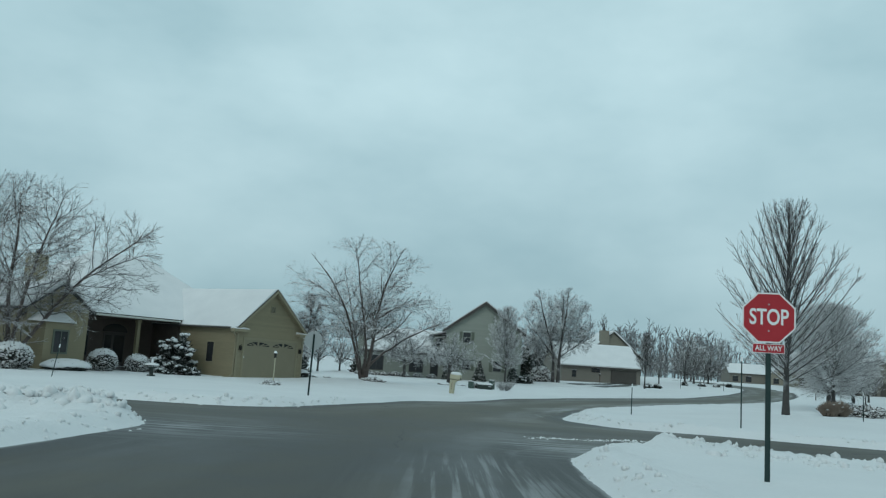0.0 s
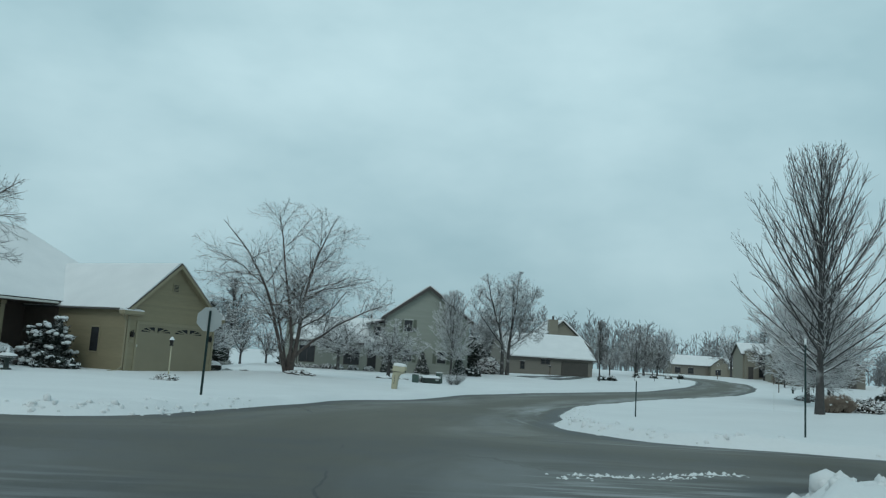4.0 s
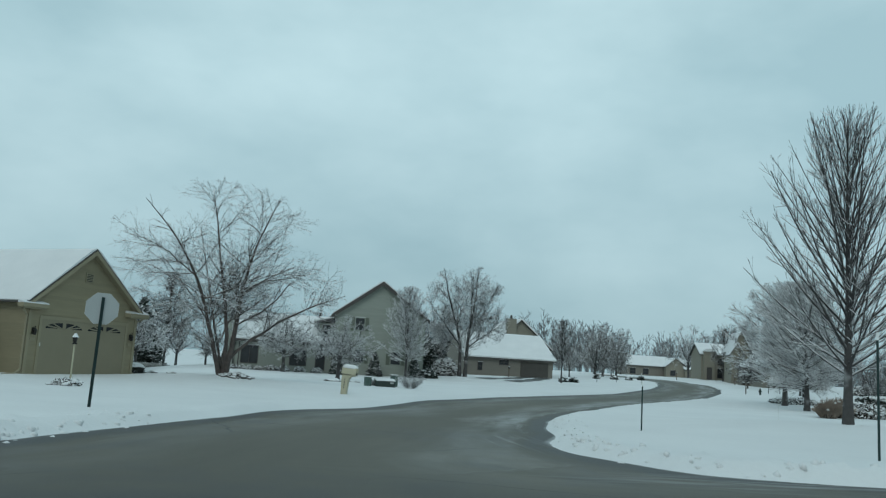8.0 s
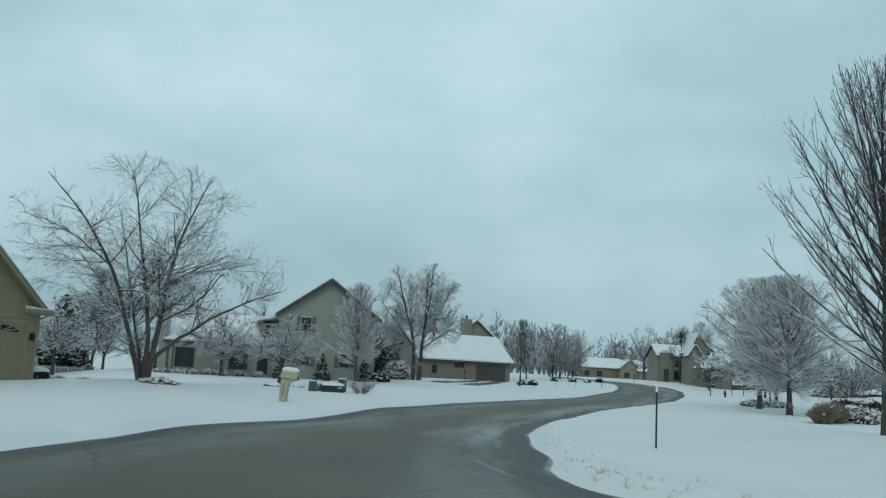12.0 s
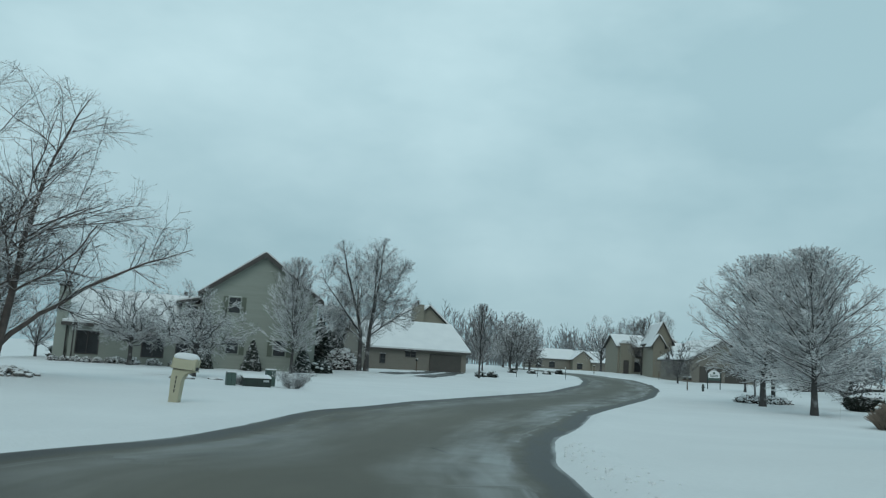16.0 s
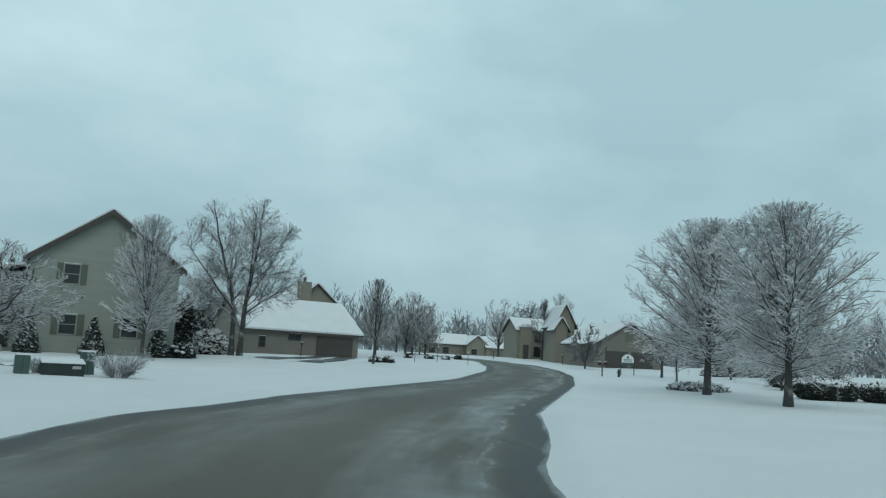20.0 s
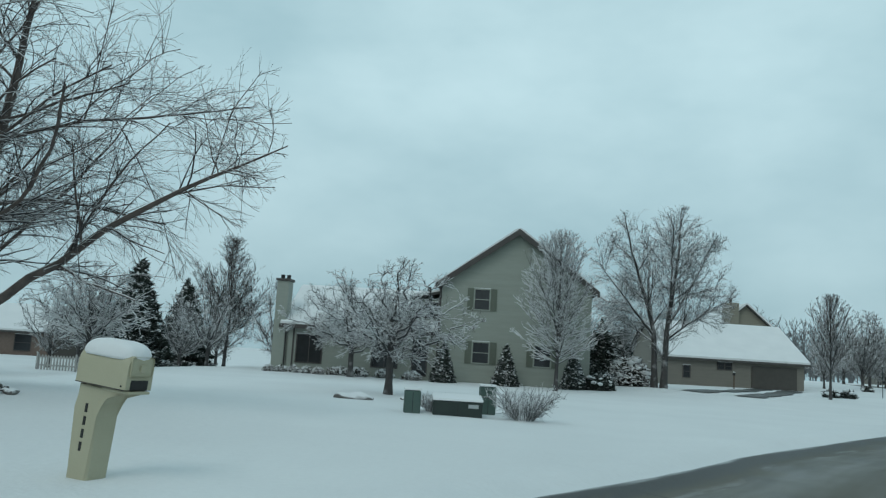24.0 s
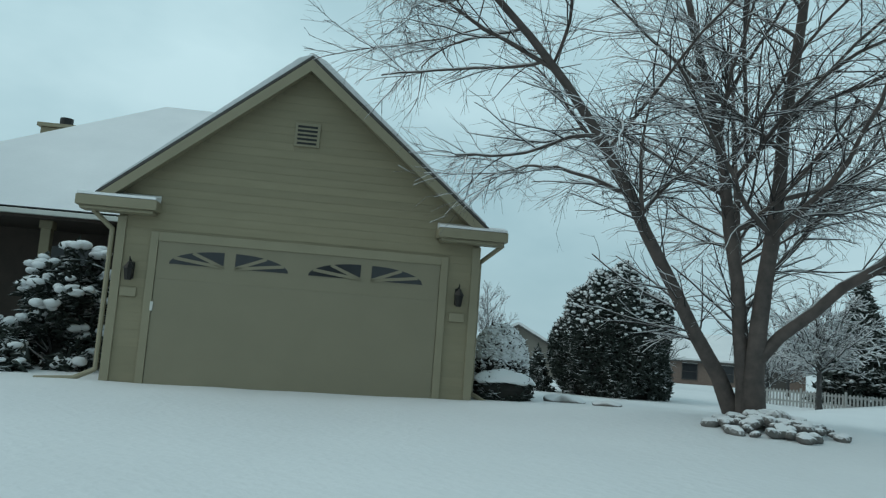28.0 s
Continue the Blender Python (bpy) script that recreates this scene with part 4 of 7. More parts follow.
forked_birch(13.85, 99.2, 1.0, 61, "two-stemmed bare birch on the lawn between the houses")
leader_tree("tree", 25.7, 103.5, 7.2, 0.31, 0.22, 71, "young bare street tree with snow on its twigs", "street trees", limbs=46, inc=(52, 14), lift=0.25, mid=0.36, per_m=(3.0, 3.4, 2.4), size=(1.0, 0.5, 0.26), thick=1.7, snow=0.008, share=(0.9, 0.6, 0.4, 0.2))


# ------------------------------------------------------------------ houses
def roof_gable(root, axis, lo, hi, e0, e1, ze, zr, over=0.35, snow=0.14, thick=0.14, mat=None, name="roof"):
    """Gable roof, its ridge along the axis from lo to hi, between eaves e0 and e1; snow lies on both slopes."""
    mid = (e0 + e1) / 2
    k = (zr - ze) / (mid - e0)
    a, b = e0 - over, e1 + over
    za = ze - over * k
    sh = bmesh.new()
    prism(sh, [(a, za), (mid, zr), (b, za), (b, za + thick), (mid, zr + thick), (a, za + thick)], axis, lo - over, hi + over)
    r = part(name, sh, mat or M["shingle"], root)
    sn = bmesh.new()
    t = thick + 0.004
    i = 0.05
    prism(sn, [(a + i, za + i * k + t), (mid, zr + t), (b - i, za + i * k + t), (b - i, za + i * k + t + snow), (mid + 0.25, zr + t + snow * 0.9 - 0.12 * k), (mid, zr + t + snow * 0.95), (mid - 0.25, zr + t + snow * 0.9 - 0.12 * k), (a + i, za + i * k + t + snow)], axis, lo - over + 0.04, hi + over - 0.04)
    part("snow_cover", sn, M["snow_cap"], root, "smooth layer of snow on the roof")
    return r


def window(root, x, z, w, h, y, frame_mat, shutters=None, bars=(1, 1), snow=True):
    """A window in a wall that faces -y, its middle at x and its sill at z."""
    fr = bmesh.new()
    t = 0.07
    box(fr, x - w / 2 - t, x + w / 2 + t, y - 0.06, y + 0.02, z - t, z, 0.008)
    box(fr, x - w / 2 - t, x + w / 2 + t, y - 0.06, y + 0.02, z + h, z + h + t, 0.008)
    box(fr, x - w / 2 - t, x - w / 2, y - 0.055, y + 0.02, z, z + h, 0.008)
    box(fr, x + w / 2, x + w / 2 + t, y - 0.055, y + 0.02, z, z + h, 0.008)
    ob = part("window", fr, frame_mat, root)
    for i in range(1, bars[0] + 1):
        part("bar", boxed(x - w / 2, x + w / 2, y - 0.04, y, z + h * i / (bars[0] + 1) - 0.02, z + h * i / (bars[0] + 1) + 0.02), frame_mat, ob)
    for i in range(1, bars[1]):
        part("bar", boxed(x - w / 2 + w * i / bars[1] - 0.02, x - w / 2 + w * i / bars[1] + 0.02, y - 0.038, y, z, z + h), frame_mat, ob)
    part("pane", boxed(x - w / 2, x + w / 2, y - 0.02, y - 0.008, z, z + h), M["glass_dark"], ob)
    if snow:
        part("snow_ledge", boxed(x - w / 2 - t, x + w / 2 + t, y - 0.075, y - 0.004, z + h + t, z + h + t + 0.04, 0.012), M["snow_cap"], ob)
    if shutters:
        for s in (-1, 1):
            bm = bmesh.new()
            xa = x + s * (w / 2 + t + 0.02)
            xb = xa + s * w * 0.42
            box(bm, min(xa, xb), max(xa, xb), y - 0.05, y + 0.01, z - t, z + h + t, 0.006)
            for k in range(9):
                zz = z + (h - 0.1) * k / 8
                box(bm, min(xa, xb) + 0.05, max(xa, xb) - 0.05, y - 0.065, y - 0.045, zz, zz + h / 14)
            part("shutter", bm, shutters, root)
    return ob


def clad(root, u0, u1, z0, z1, y, mat, pitch=0.15, clip=None, holes=(), axis="x", sign=-1):
    """Lapped boards on a wall: each a wedge, cut to the gable and round the openings. Wall faces -y (axis x) or -x (axis y)."""
    z = z0
    while z < z1 - 0.02:
        top = min(z + pitch, z1)
        a, b = (u0, u1) if clip is None else clip(top)
        runs = [(max(a, u0), min(b, u1))]
        for h0, h1, hz0, hz1 in holes:
            if z < hz1 - 0.01 and top > hz0 + 0.01:
                cut = []
                for r0, r1 in runs:
                    if h0 > r0:
                        cut.append((r0, min(h0, r1)))
                    if h1 < r1:
                        cut.append((max(h1, r0), r1))
                runs = cut
        for r0, r1 in runs:
            if r1 - r0 < 0.05:
                continue
            if axis == "x":
                part("clapboard", prismed([(y - 0.009, z), (y - 0.009, z + 0.008), (y - 0.003, top), (y, top), (y, z)], "x", r0, r1), mat, root)
            else:
                part("clapboard", prismed([(y - 0.009, z), (y - 0.009, z + 0.008), (y - 0.003, top), (y, top), (y, z)], "y", r0, r1), mat, root)
        z = top


# the tan house: x along the garage front, y back from it
H1 = Matrix.Translation((-13.555, 54.088, -0.55)) @ Matrix.Rotation(radians(58.0), 4, "Z")
house1 = thing("house", H1, "tan clapboard ranch house with attached double garage, snow on its roofs", "house")


def tan_house(root):
    W, EAVE, APEX = 6.5, 3.05, 6.20
    mid, half = 3.11, 3.12
    k = 0.825
    wall_top = APEX - k * half
    # garage walls
    part("garage_wall", prismed([(0, 0), (W, 0), (W, APEX - k * (W - mid) - 0.03), (mid, APEX - 0.05), (0, APEX - k * mid - 0.03)], "y", 0.0, 0.18), M["siding_tan"], root)
    part("garage_wall", boxed(0, 0.18, 0.18, 7.0, 0, wall_top - 0.1), M["siding_tan"], root)
    part("garage_wall", boxed(W - 0.18, W, 0.18, 9.0, 0, wall_top - 0.1), M["siding_tan"], root)
    # roof
    roof_gable(root, "y", 0.0, 9.4, mid - half, mid + half, wall_top, APEX, 0.35, 0.035, 0.06)
    # rake boards under the roof edge
    for s in (-1, 1):
        bm = bmesh.new()
        xa, xb = mid, mid + s * (half + 0.36)
        za, zb = APEX, APEX - k * (half + 0.36)
        prism(bm, [(xa, za - 0.02), (xb, zb - 0.02), (xb, zb - 0.22), (xa, za - 0.24)], "y", -0.37, -0.33)
        part("rake_board", bm, M["trim_tan"], root)
        bm = bmesh.new()
        prism(bm, [(xa, za - 0.14), (xb, zb - 0.14), (xb, zb - 0.17), (xa, za - 0.17)], "y", -0.33, 0.0)
        part("soffit", bm, M["trim_tan"], root)
        # eave return with snow on it
        x0, x1 = (-0.66, 0.70) if s < 0 else (W - 0.85, W + 0.44)
        bm = boxed(x0, x1, -0.42, 0.0, 3.14, 3.32, 0.02)
        box(bm, x0 + 0.06, x1 - 0.06, -0.36, 0.0, 3.08, 3.14, 0.02)
        ret = part("eave_return", bm, M["trim_tan"], root)
        bm = bmesh.new()
        prism(bm, [(-0.42, 3.324), (0.0, 3.324), (0.0, 3.46), (-0.12, 3.43), (-0.40, 3.37)], "x", x0 + 0.02, x1 - 0.02)
        part("snow_ledge", bm, M["snow_cap"], ret)
    # corner boards, frieze, door casing
    D0, D1, DH = 0.72, 5.78, 2.66
    for x0 in (0.0, W - 0.13):
        part("corner_board", boxed(x0 - 0.012, x0 + 0.142, -0.045, 0.03, 0, 3.05, 0.006), M["trim_tan"], root)
    part("casing", boxed(D0 - 0.14, D0, -0.05, 0.04, 0, DH + 0.16, 0.008), M["trim_tan"], root)
    part("casing", boxed(D1, D1 + 0.14, -0.05, 0.04, 0, DH + 0.16, 0.008), M["trim_tan"], root)
    part("casing", boxed(D0, D1, -0.05, 0.04, DH, DH + 0.16, 0.008), M["trim_tan"], root)
    # garage door of four sections
    door = part("garage_door", boxed(D0, D1, -0.006, 0.03, 0, DH), M["door_tan"], root, "closed tan double garage door with two sunburst windows")
    sect = DH / 4
    for i in range(4):
        part("door_section", boxed(D0 + 0.01, D1 - 0.01, -0.028, -0.006, i * sect + 0.0006, (i + 1) * sect - 0.0006, 0.0), M["door_tan"], door)
    # sunburst lights: two half ovals, each of two quarter panes with rays
    z0 = 2.27
    for cx in (1.98, 4.42):
        for s in (-1, 1):
            rx, rz, off = 0.94, 0.27, 0.10

            def arc(a, f=1.0):
                return (cx + s * (off + rx * f * math.cos(a)), z0 + rz * f * math.sin(a))
            bm = bmesh.new()
            pts = [(cx + s * off, z0)] + [arc(a) for a in np.linspace(0, math.pi / 2, 14)]
            if s < 0:
                pts.reverse()
            prism(bm, pts, "y", -0.036, -0.030)
            part("pane", bm, M["glass_dark"], door, "dark quarter-fan window pane")
            for a in (0.42, 0.95):
                bm = bmesh.new()
                d = Vector((math.cos(a) * rx, math.sin(a) * rz)).normalized()
                q = Vector((-d.y, d.x)) * 0.028
                e = Vector((rx * math.cos(a), rz * math.sin(a)))
                o = [(q.x, q.y), (e.x + q.x, e.y + q.y), (e.x - q.x, e.y - q.y), (-q.x, -q.y)]
                o = [(cx + s * (off + u), z0 + v) for u, v in o]
                prism(bm, o, "y", -0.050, -0.034)
                part("ray", bm, M["door_tan"], door)
    part("door_lock", boxed(D0 - 0.02, D0 + 0.03, -0.06, -0.02, 1.42, 1.58, 0.01), M["trim_light"], door)
    # gable vent
    vent = part("gable_vent", boxed(2.90, 3.36, -0.05, 0.02, 4.62, 5.06, 0.01), M["trim_tan"], root)
    for i in range(5):
        part("slot", boxed(2.95, 3.31, -0.056, -0.03, 4.66 + i * 0.078, 4.70 + i * 0.078), M["black"], vent)
    # downspouts
    for x, s, yd in ((-0.10, -1, 0.02), (W + 0.06, 1, 0.30)):
        bm = bmesh.new()
        cyl(bm, (x + s * 0.35, -0.10, 3.12), (x, yd, 2.80), 0.045, n=8)
        cyl(bm, (x, yd, 2.83), (x, yd, 0.32), 0.045, n=8)
        cyl(bm, (x, yd, 0.34), (x + s * 0.35, -0.06, 0.16), 0.045, n=8)
        cyl(bm, (x + s * 0.33, -0.06, 0.17), (x + s * 0.95, -0.10, 0.13), 0.045, n=8)
        part("downspout", bm, M["trim_tan"], root)
    # carriage lamps
    for x in (0.30, 6.14):
        bm = bmesh.new()
        box(bm, x - 0.06, x + 0.06, -0.05, 0.0, 1.95, 2.25, 0.01)
        cyl(bm, (x, -0.16, 1.92), (x, -0.16, 2.12), 0.055, 0.085, 6)
        cyl(bm, (x, -0.16, 2.12), (x, -0.16, 2.24), 0.105, 0.02, 6)
        cyl(bm, (x, -0.03, 2.26), (x, -0.16, 2.30), 0.012, n=6)
        cyl(bm, (x, -0.16, 2.24), (x, -0.16, 2.33), 0.012, n=6)
        lamp = part("wall_lamp", bm, M["lamp_iron"], root, "black iron carriage lamp")
        part("plaque", boxed(x - 0.14, x + 0.14, -0.05, 0.0, 1.64, 1.80, 0.01), M["trim_tan"], lamp)
    # side wall window
    # side towards the cross street: window casing and pane
    bm = boxed(-0.05, 0.02, 2.0, 2.75, 1.0, 2.45, 0.01)
    sw = part("window", bm, M["trim_tan"], root)
    part("pane", boxed(-0.062, -0.05, 2.08, 2.67, 1.08, 2.37), M["glass_dark"], sw)
    # main block: recessed porch, its shade put into the wall colour; hipped roof
    part("house_wall", boxed(-12.6, 0.0, 8.3, 8.5, 0, 3.75), M["porch_shade"], root)
    part("house_wall", boxed(-0.18, 0.0, 5.6, 8.3, 0, 3.75), M["porch_shade"], root)
    part("house_wall", boxed(-8.3, 6.4, 20.0, 20.2, 0, 3.6), M["siding_tan"], root)
    part("house_wall", boxed(6.3, 6.48, 9.0, 20.0, 0, 3.6), M["siding_tan"], root)
    part("house_wall", boxed(-8.3, -8.1, 8.5, 20.0, 0, 3.6), M["siding_tan"], root)
    part("porch_floor", boxed(-8.1, -0.18, 5.7, 8.3, 0, 0.35), M["stone"], root)
    part("porch_ceiling", boxed(-8.1, -0.18, 5.5, 8.3, 3.50, 3.58), M["porch_shade"], root)
    for x in (-3.2, -7.5):
        bm = boxed(x - 0.12, x + 0.12, 5.85, 6.09, 0.35, 3.5, 0.02)
        box(bm, x - 0.17, x + 0.17, 5.80, 6.14, 0.35, 0.6, 0.02)
        box(bm, x - 0.16, x + 0.16, 5.81, 6.13, 3.3, 3.5, 0.02)
        part("porch_post", bm, M["siding_tan"], root)
    en = part("front_door", boxed(-4.1, -2.4, 8.22, 8.30, 0.35, 2.6, 0.02), M["trim_dark"], root)
    arcv = [(-3.25 + 0.95 * math.cos(a), 2.62 + 0.55 * math.sin(a)) for a in np.linspace(0, math.pi, 14)]
    part("fanlight", prismed(arcv, "y", 8.22, 8.30), M["glass_dark"], en)
    part("pane", boxed(-4.0, -3.5, 8.20, 8.215, 0.6, 2.4), M["glass_dark"], en)
    part("pane", boxed(-3.3, -2.5, 8.20, 8.215, 0.6, 2.4), M["glass_dark"], en)
    w2 = part("window", boxed(-7.4, -5.2, 8.23, 8.30, 0.9, 2.7, 0.02), M["trim_dark"], root)
    part("pane", boxed(-7.3, -5.3, 8.21, 8.23, 1.0, 2.6), M["glass_dark"], w2)

    def hip(x0, x1, y0, y1, ze, zr, xr0, xr1, name, mat, lift=0.0, inset=0.0):
        bm = bmesh.new()
        ym = (y0 + y1) / 2
        c = [bm.verts.new(p) for p in ((x0 + inset, y0 + inset, ze + lift), (x1 - inset, y0 + inset, ze + lift), (x1 - inset, y1 - inset, ze + lift), (x0 + inset, y1 - inset, ze + lift))]
        r = [bm.verts.new(p) for p in ((xr0, ym, zr + lift), (xr1, ym, zr + lift))]
        for f in ((c[0], c[1], r[1], r[0]), (c[1], c[2], r[1]), (c[2], c[3], r[0], r[1]), (c[3], c[0], r[0]), (c[3], c[2], c[1], c[0])):
            bm.faces.new(f)
        return part(name, bm, mat, root)
    hip(-8.7, 6.75, 5.25, 20.6, 3.58, 8.35, -2.3, 2.2, "main_roof", M["shingle"])
    hip(-8.7, 6.75, 5.25, 20.6, 3.58, 8.35, -2.3, 2.2, "snow_cover", M["snow_cap"], 0.15, 0.06)
    part("gutter", boxed(-8.4, -0.40, 5.13, 5.25, 3.54, 3.66, 0.02), M["trim_light"], root)
    # gabled front wing with a bay window
    part("wing_wall", prismed([(-11.8, 0), (-7.9, 0), (-7.9, 3.7), (-9.85, 5.1), (-11.8, 3.7)], "y", 4.6, 4.8), M["siding_tan"], root)
    part("wing_wall", boxed(-8.1, -7.9, 4.8, 8.4, 0, 3.6), M["siding_tan"], root)
    part("wing_wall", boxed(-11.8, -11.6, 4.8, 12.0, 0, 3.6), M["siding_tan"], root)
    roof_gable(root, "y", 4.6, 11.0, -11.8, -7.9, 3.7, 5.1, 0.3, 0.10, 0.12, name="wing_roof")
    bm = bmesh.new()
    out = [(-11.5, 4.6), (-11.1, 3.8), (-9.5, 3.8), (-9.1, 4.6)]
    lo = [bm.verts.new((x, y, 0)) for x, y in out]
    hi = [bm.verts.new((x, y, 2.85)) for x, y in out]
    bm.faces.new(lo)
    bm.faces.new(list(reversed(hi)))
    for i in range(4):
        j = (i + 1) % 4
        bm.faces.new((lo[i], lo[j], hi[j], hi[i]))
    bay = part("bay_window", bm, M["siding_tan"], root)
    part("window_frame", boxed(-10.6, -9.6, 3.74, 3.8, 1.05, 2.45, 0.01), M["shutter_sage"], bay)
    part("pane", boxed(-10.5, -10.13, 3.725, 3.74, 1.15, 2.35), M["glass_dark"], bay)
    part("pane", boxed(-10.07, -9.7, 3.725, 3.74, 1.15, 2.35), M["glass_dark"], bay)
    bm = bmesh.new()
    top = [bm.verts.new((x, 4.6, 3.45)) for x in (-11.1, -9.5)]
    low = [bm.verts.new((x, y, 2.87)) for x, y in ((-11.8, 4.6), (-11.3, 3.55), (-9.3, 3.55), (-8.8, 4.6))]
    for f in ((low[0], low[1], top[0]), (low[1], low[2], top[1], top[0]), (low[2], low[3], top[1]), (low[3], low[0], top[0], top[1]), tuple(reversed(low))):
        bm.faces.new(f)
    part("bay_roof", bm, M["snow_cap"], bay, "snow-covered little hipped roof over the bay")
    ch = part("chimney", boxed(-6.45, -5.35, 13.6, 14.6, 4.0, 7.55, 0.03), M["siding_tan"], root)
    part("chimney_cap", boxed(-6.55, -5.25, 13.5, 14.7, 7.55, 7.68, 0.02), M["trim_tan"], ch)
    part("flue", cyled((-5.8, 14.1, 7.68), (-5.8, 14.1, 8.0), 0.22, n=12), M["black"], ch)
    # lapped boards
    def gable(z):
        t = (APEX - 0.12 - z) / k
        return mid - min(t, mid), mid + min(t, W - mid)
    clad(root, 0.142, W - 0.142, 0.02, 6.0, 0.0, M["siding_tan"], 0.15, gable, [(D0 - 0.14, D1 + 0.14, 0, DH + 0.16), (2.90, 3.36, 4.62, 5.06)])
    clad(root, 0.0, 5.5, 0.02, 3.0, 0.0, M["siding_tan"], 0.2, None, [(2.0, 2.75, 1.0, 2.45)], axis="y")


tan_house(house1)

# the sage house: x along its front, y back
house2 = thing("house", pose(0.45, 94.4, -0.55, 0, 0, 1.5), "two-storey sage clapboard house with a lower wing, dark trim and shutters", "house")


def sage_house(root):
    W, EAVE, APEX = 8.7, 6.0, 9.15
    part("wall", prismed([(0, 0), (W, 0), (W, EAVE), (W / 2, APEX), (0, EAVE)], "y", 0.0, 0.2), M["siding_sage"], root)
    part("wall", boxed(0, 0.2, 0.2, 11, 0, EAVE), M["siding_sage"], root)
    part("wall", boxed(W - 0.2, W, 0.2, 11, 0, EAVE), M["siding_sage"], root)
    part("wall", prismed([(0, 0), (W, 0), (W, EAVE), (W / 2, APEX), (0, EAVE)], "y", 11.0, 11.2), M["siding_sage"], root)
    roof_gable(root, "y", 0.0, 11.2, 0.0, W, EAVE, APEX, 0.4, 0.05, 0.14)
    k = (APEX - EAVE) / (W / 2)
    for s in (-1, 1):
        xa, xb = W / 2, W / 2 + s * (W / 2 + 0.42)
        za, zb = APEX, APEX - k * (W / 2 + 0.42)
        part("rake_board", prismed([(xa, za + 0.12), (xb, zb + 0.12), (xb, zb - 0.24), (xa, za - 0.26)], "y", -0.46, -0.41), M["trim_dark"], root)
        part("soffit", prismed([(xa, za - 0.06), (xb, zb - 0.06), (xb, zb - 0.10), (xa, za - 0.10)], "y", -0.41, 0.0), M["siding_sage"], root)
    for x in (0.0, W - 0.12):
        part("corner_board", boxed(x - 0.02, x + 0.14, -0.05, 0.02, 0, EAVE - 0.1), M["siding_sage"], root)
    part("downspout", cyled((-0.10, -0.06, 0.2), (-0.10, -0.06, EAVE - 0.3), 0.06, n=8), M["trim_dark"], root)
    window(root, 2.35, 4.45, 0.84, 1.15, 0.0, M["siding_sage"], M["shutter_sage"])
    window(root, 2.42, 1.35, 0.90, 1.15, 0.0, M["siding_sage"], M["shutter_sage"])
    window(root, 6.0, 1.35, 0.90, 1.15, 0.0, M["siding_sage"], M["shutter_sage"])
    # upper side block set back, with its own low eave
    part("wall", boxed(-1.5, 0.0, 1.6, 9.0, 2.6, 5.0), M["siding_sage"], root)
    window(root, -0.75, 3.9, 0.7, 0.85, 1.6, M["trim_dark"])
    bm = bmesh.new()
    slab(bm, (-2.0, 1.2, 4.95), (0.0, 1.2, 5.4), (0.0, 9.2, 5.4), (-2.0, 9.2, 4.95), 0.14)
    part("side_roof", bm, M["shingle"], root)
    bm = bmesh.new()
    slab(bm, (-1.95, 1.25, 5.10), (0.0, 1.25, 5.55), (0.0, 9.15, 5.55), (-1.95, 9.15, 5.10), 0.12)
    part("snow_cover", bm, M["snow_cap"], root)
    # lower wing
    part("wing_wall", boxed(-9.4, 0.0, 0.9, 1.1, 0, 3.0), M["siding_sage"], root)
    part("wing_wall", prismed([(0.9, 0), (9.9, 0), (9.9, 3.0), (5.4, 5.5), (0.9, 3.0)], "x", -9.4, -9.2), M["siding_sage"], root)
    part("wing_wall", boxed(-9.4, 0.0, 9.7, 9.9, 0, 3.0), M["siding_sage"], root)
    roof_gable(root, "x", -9.4, -0.4, 0.9, 9.9, 3.0, 5.5, 0.35, 0.14, 0.14, name="wing_roof")
    part("fascia", boxed(-9.75, -0.1, 0.48, 0.53, 2.72, 2.92), M["trim_dark"], root)
    for x, w in ((-7.9, 1.5), (-3.3, 1.5)):
        window(root, x, 0.75, w, 1.6, 0.9, M["trim_dark"], None, (0, 2))
    window(root, -1.2, 0.4, 0.8, 2.0, 0.9, M["trim_dark"], None, (0, 1))
    ch = part("chimney", boxed(-10.15, -9.42, 0.75, 1.75, 0.0, 5.55, 0.02), M["siding_sage"], root)
    part("chimney_cap", boxed(-10.23, -9.34, 0.67, 1.83, 5.55, 5.70, 0.02), M["trim_dark"], ch)
    part("flue", cyled((-9.95, 1.2, 5.7), (-9.95, 1.2, 5.95), 0.12, n=10), M["black"], ch)
    part("flue", cyled((-9.6, 1.3, 5.7), (-9.6, 1.3, 5.95), 0.12, n=10), M["black"], ch)
    part("corner_trim", boxed(-9.45, -9.36, 0.84, 0.92, 0, 2.9), M["trim_dark"], root)
    part("corner_trim", boxed(-8.95, -8.85, 0.86, 0.90, 0, 2.75), M["trim_dark"], root)
    # chimney stack on the back slope of the main roof
    part("vent_stack", cyled((-1.4, 7.0, 5.4), (-1.4, 7.0, 6.2), 0.12, n=8), M["trim_dark"], root)

    def gable(z):
        t = (APEX - 0.12 - z) / k
        return W / 2 - min(t, W / 2), W / 2 + min(t, W / 2)
    holes = [(1.45, 3.25, 4.36, 5.70), (1.48, 3.36, 1.26, 2.6), (5.06, 6.94, 1.26, 2.6)]
    clad(root, 0.14, W - 0.14, 0.02, 9.0, 0.0, M["siding_sage"], 0.2, gable, holes)


sage_house(house2)


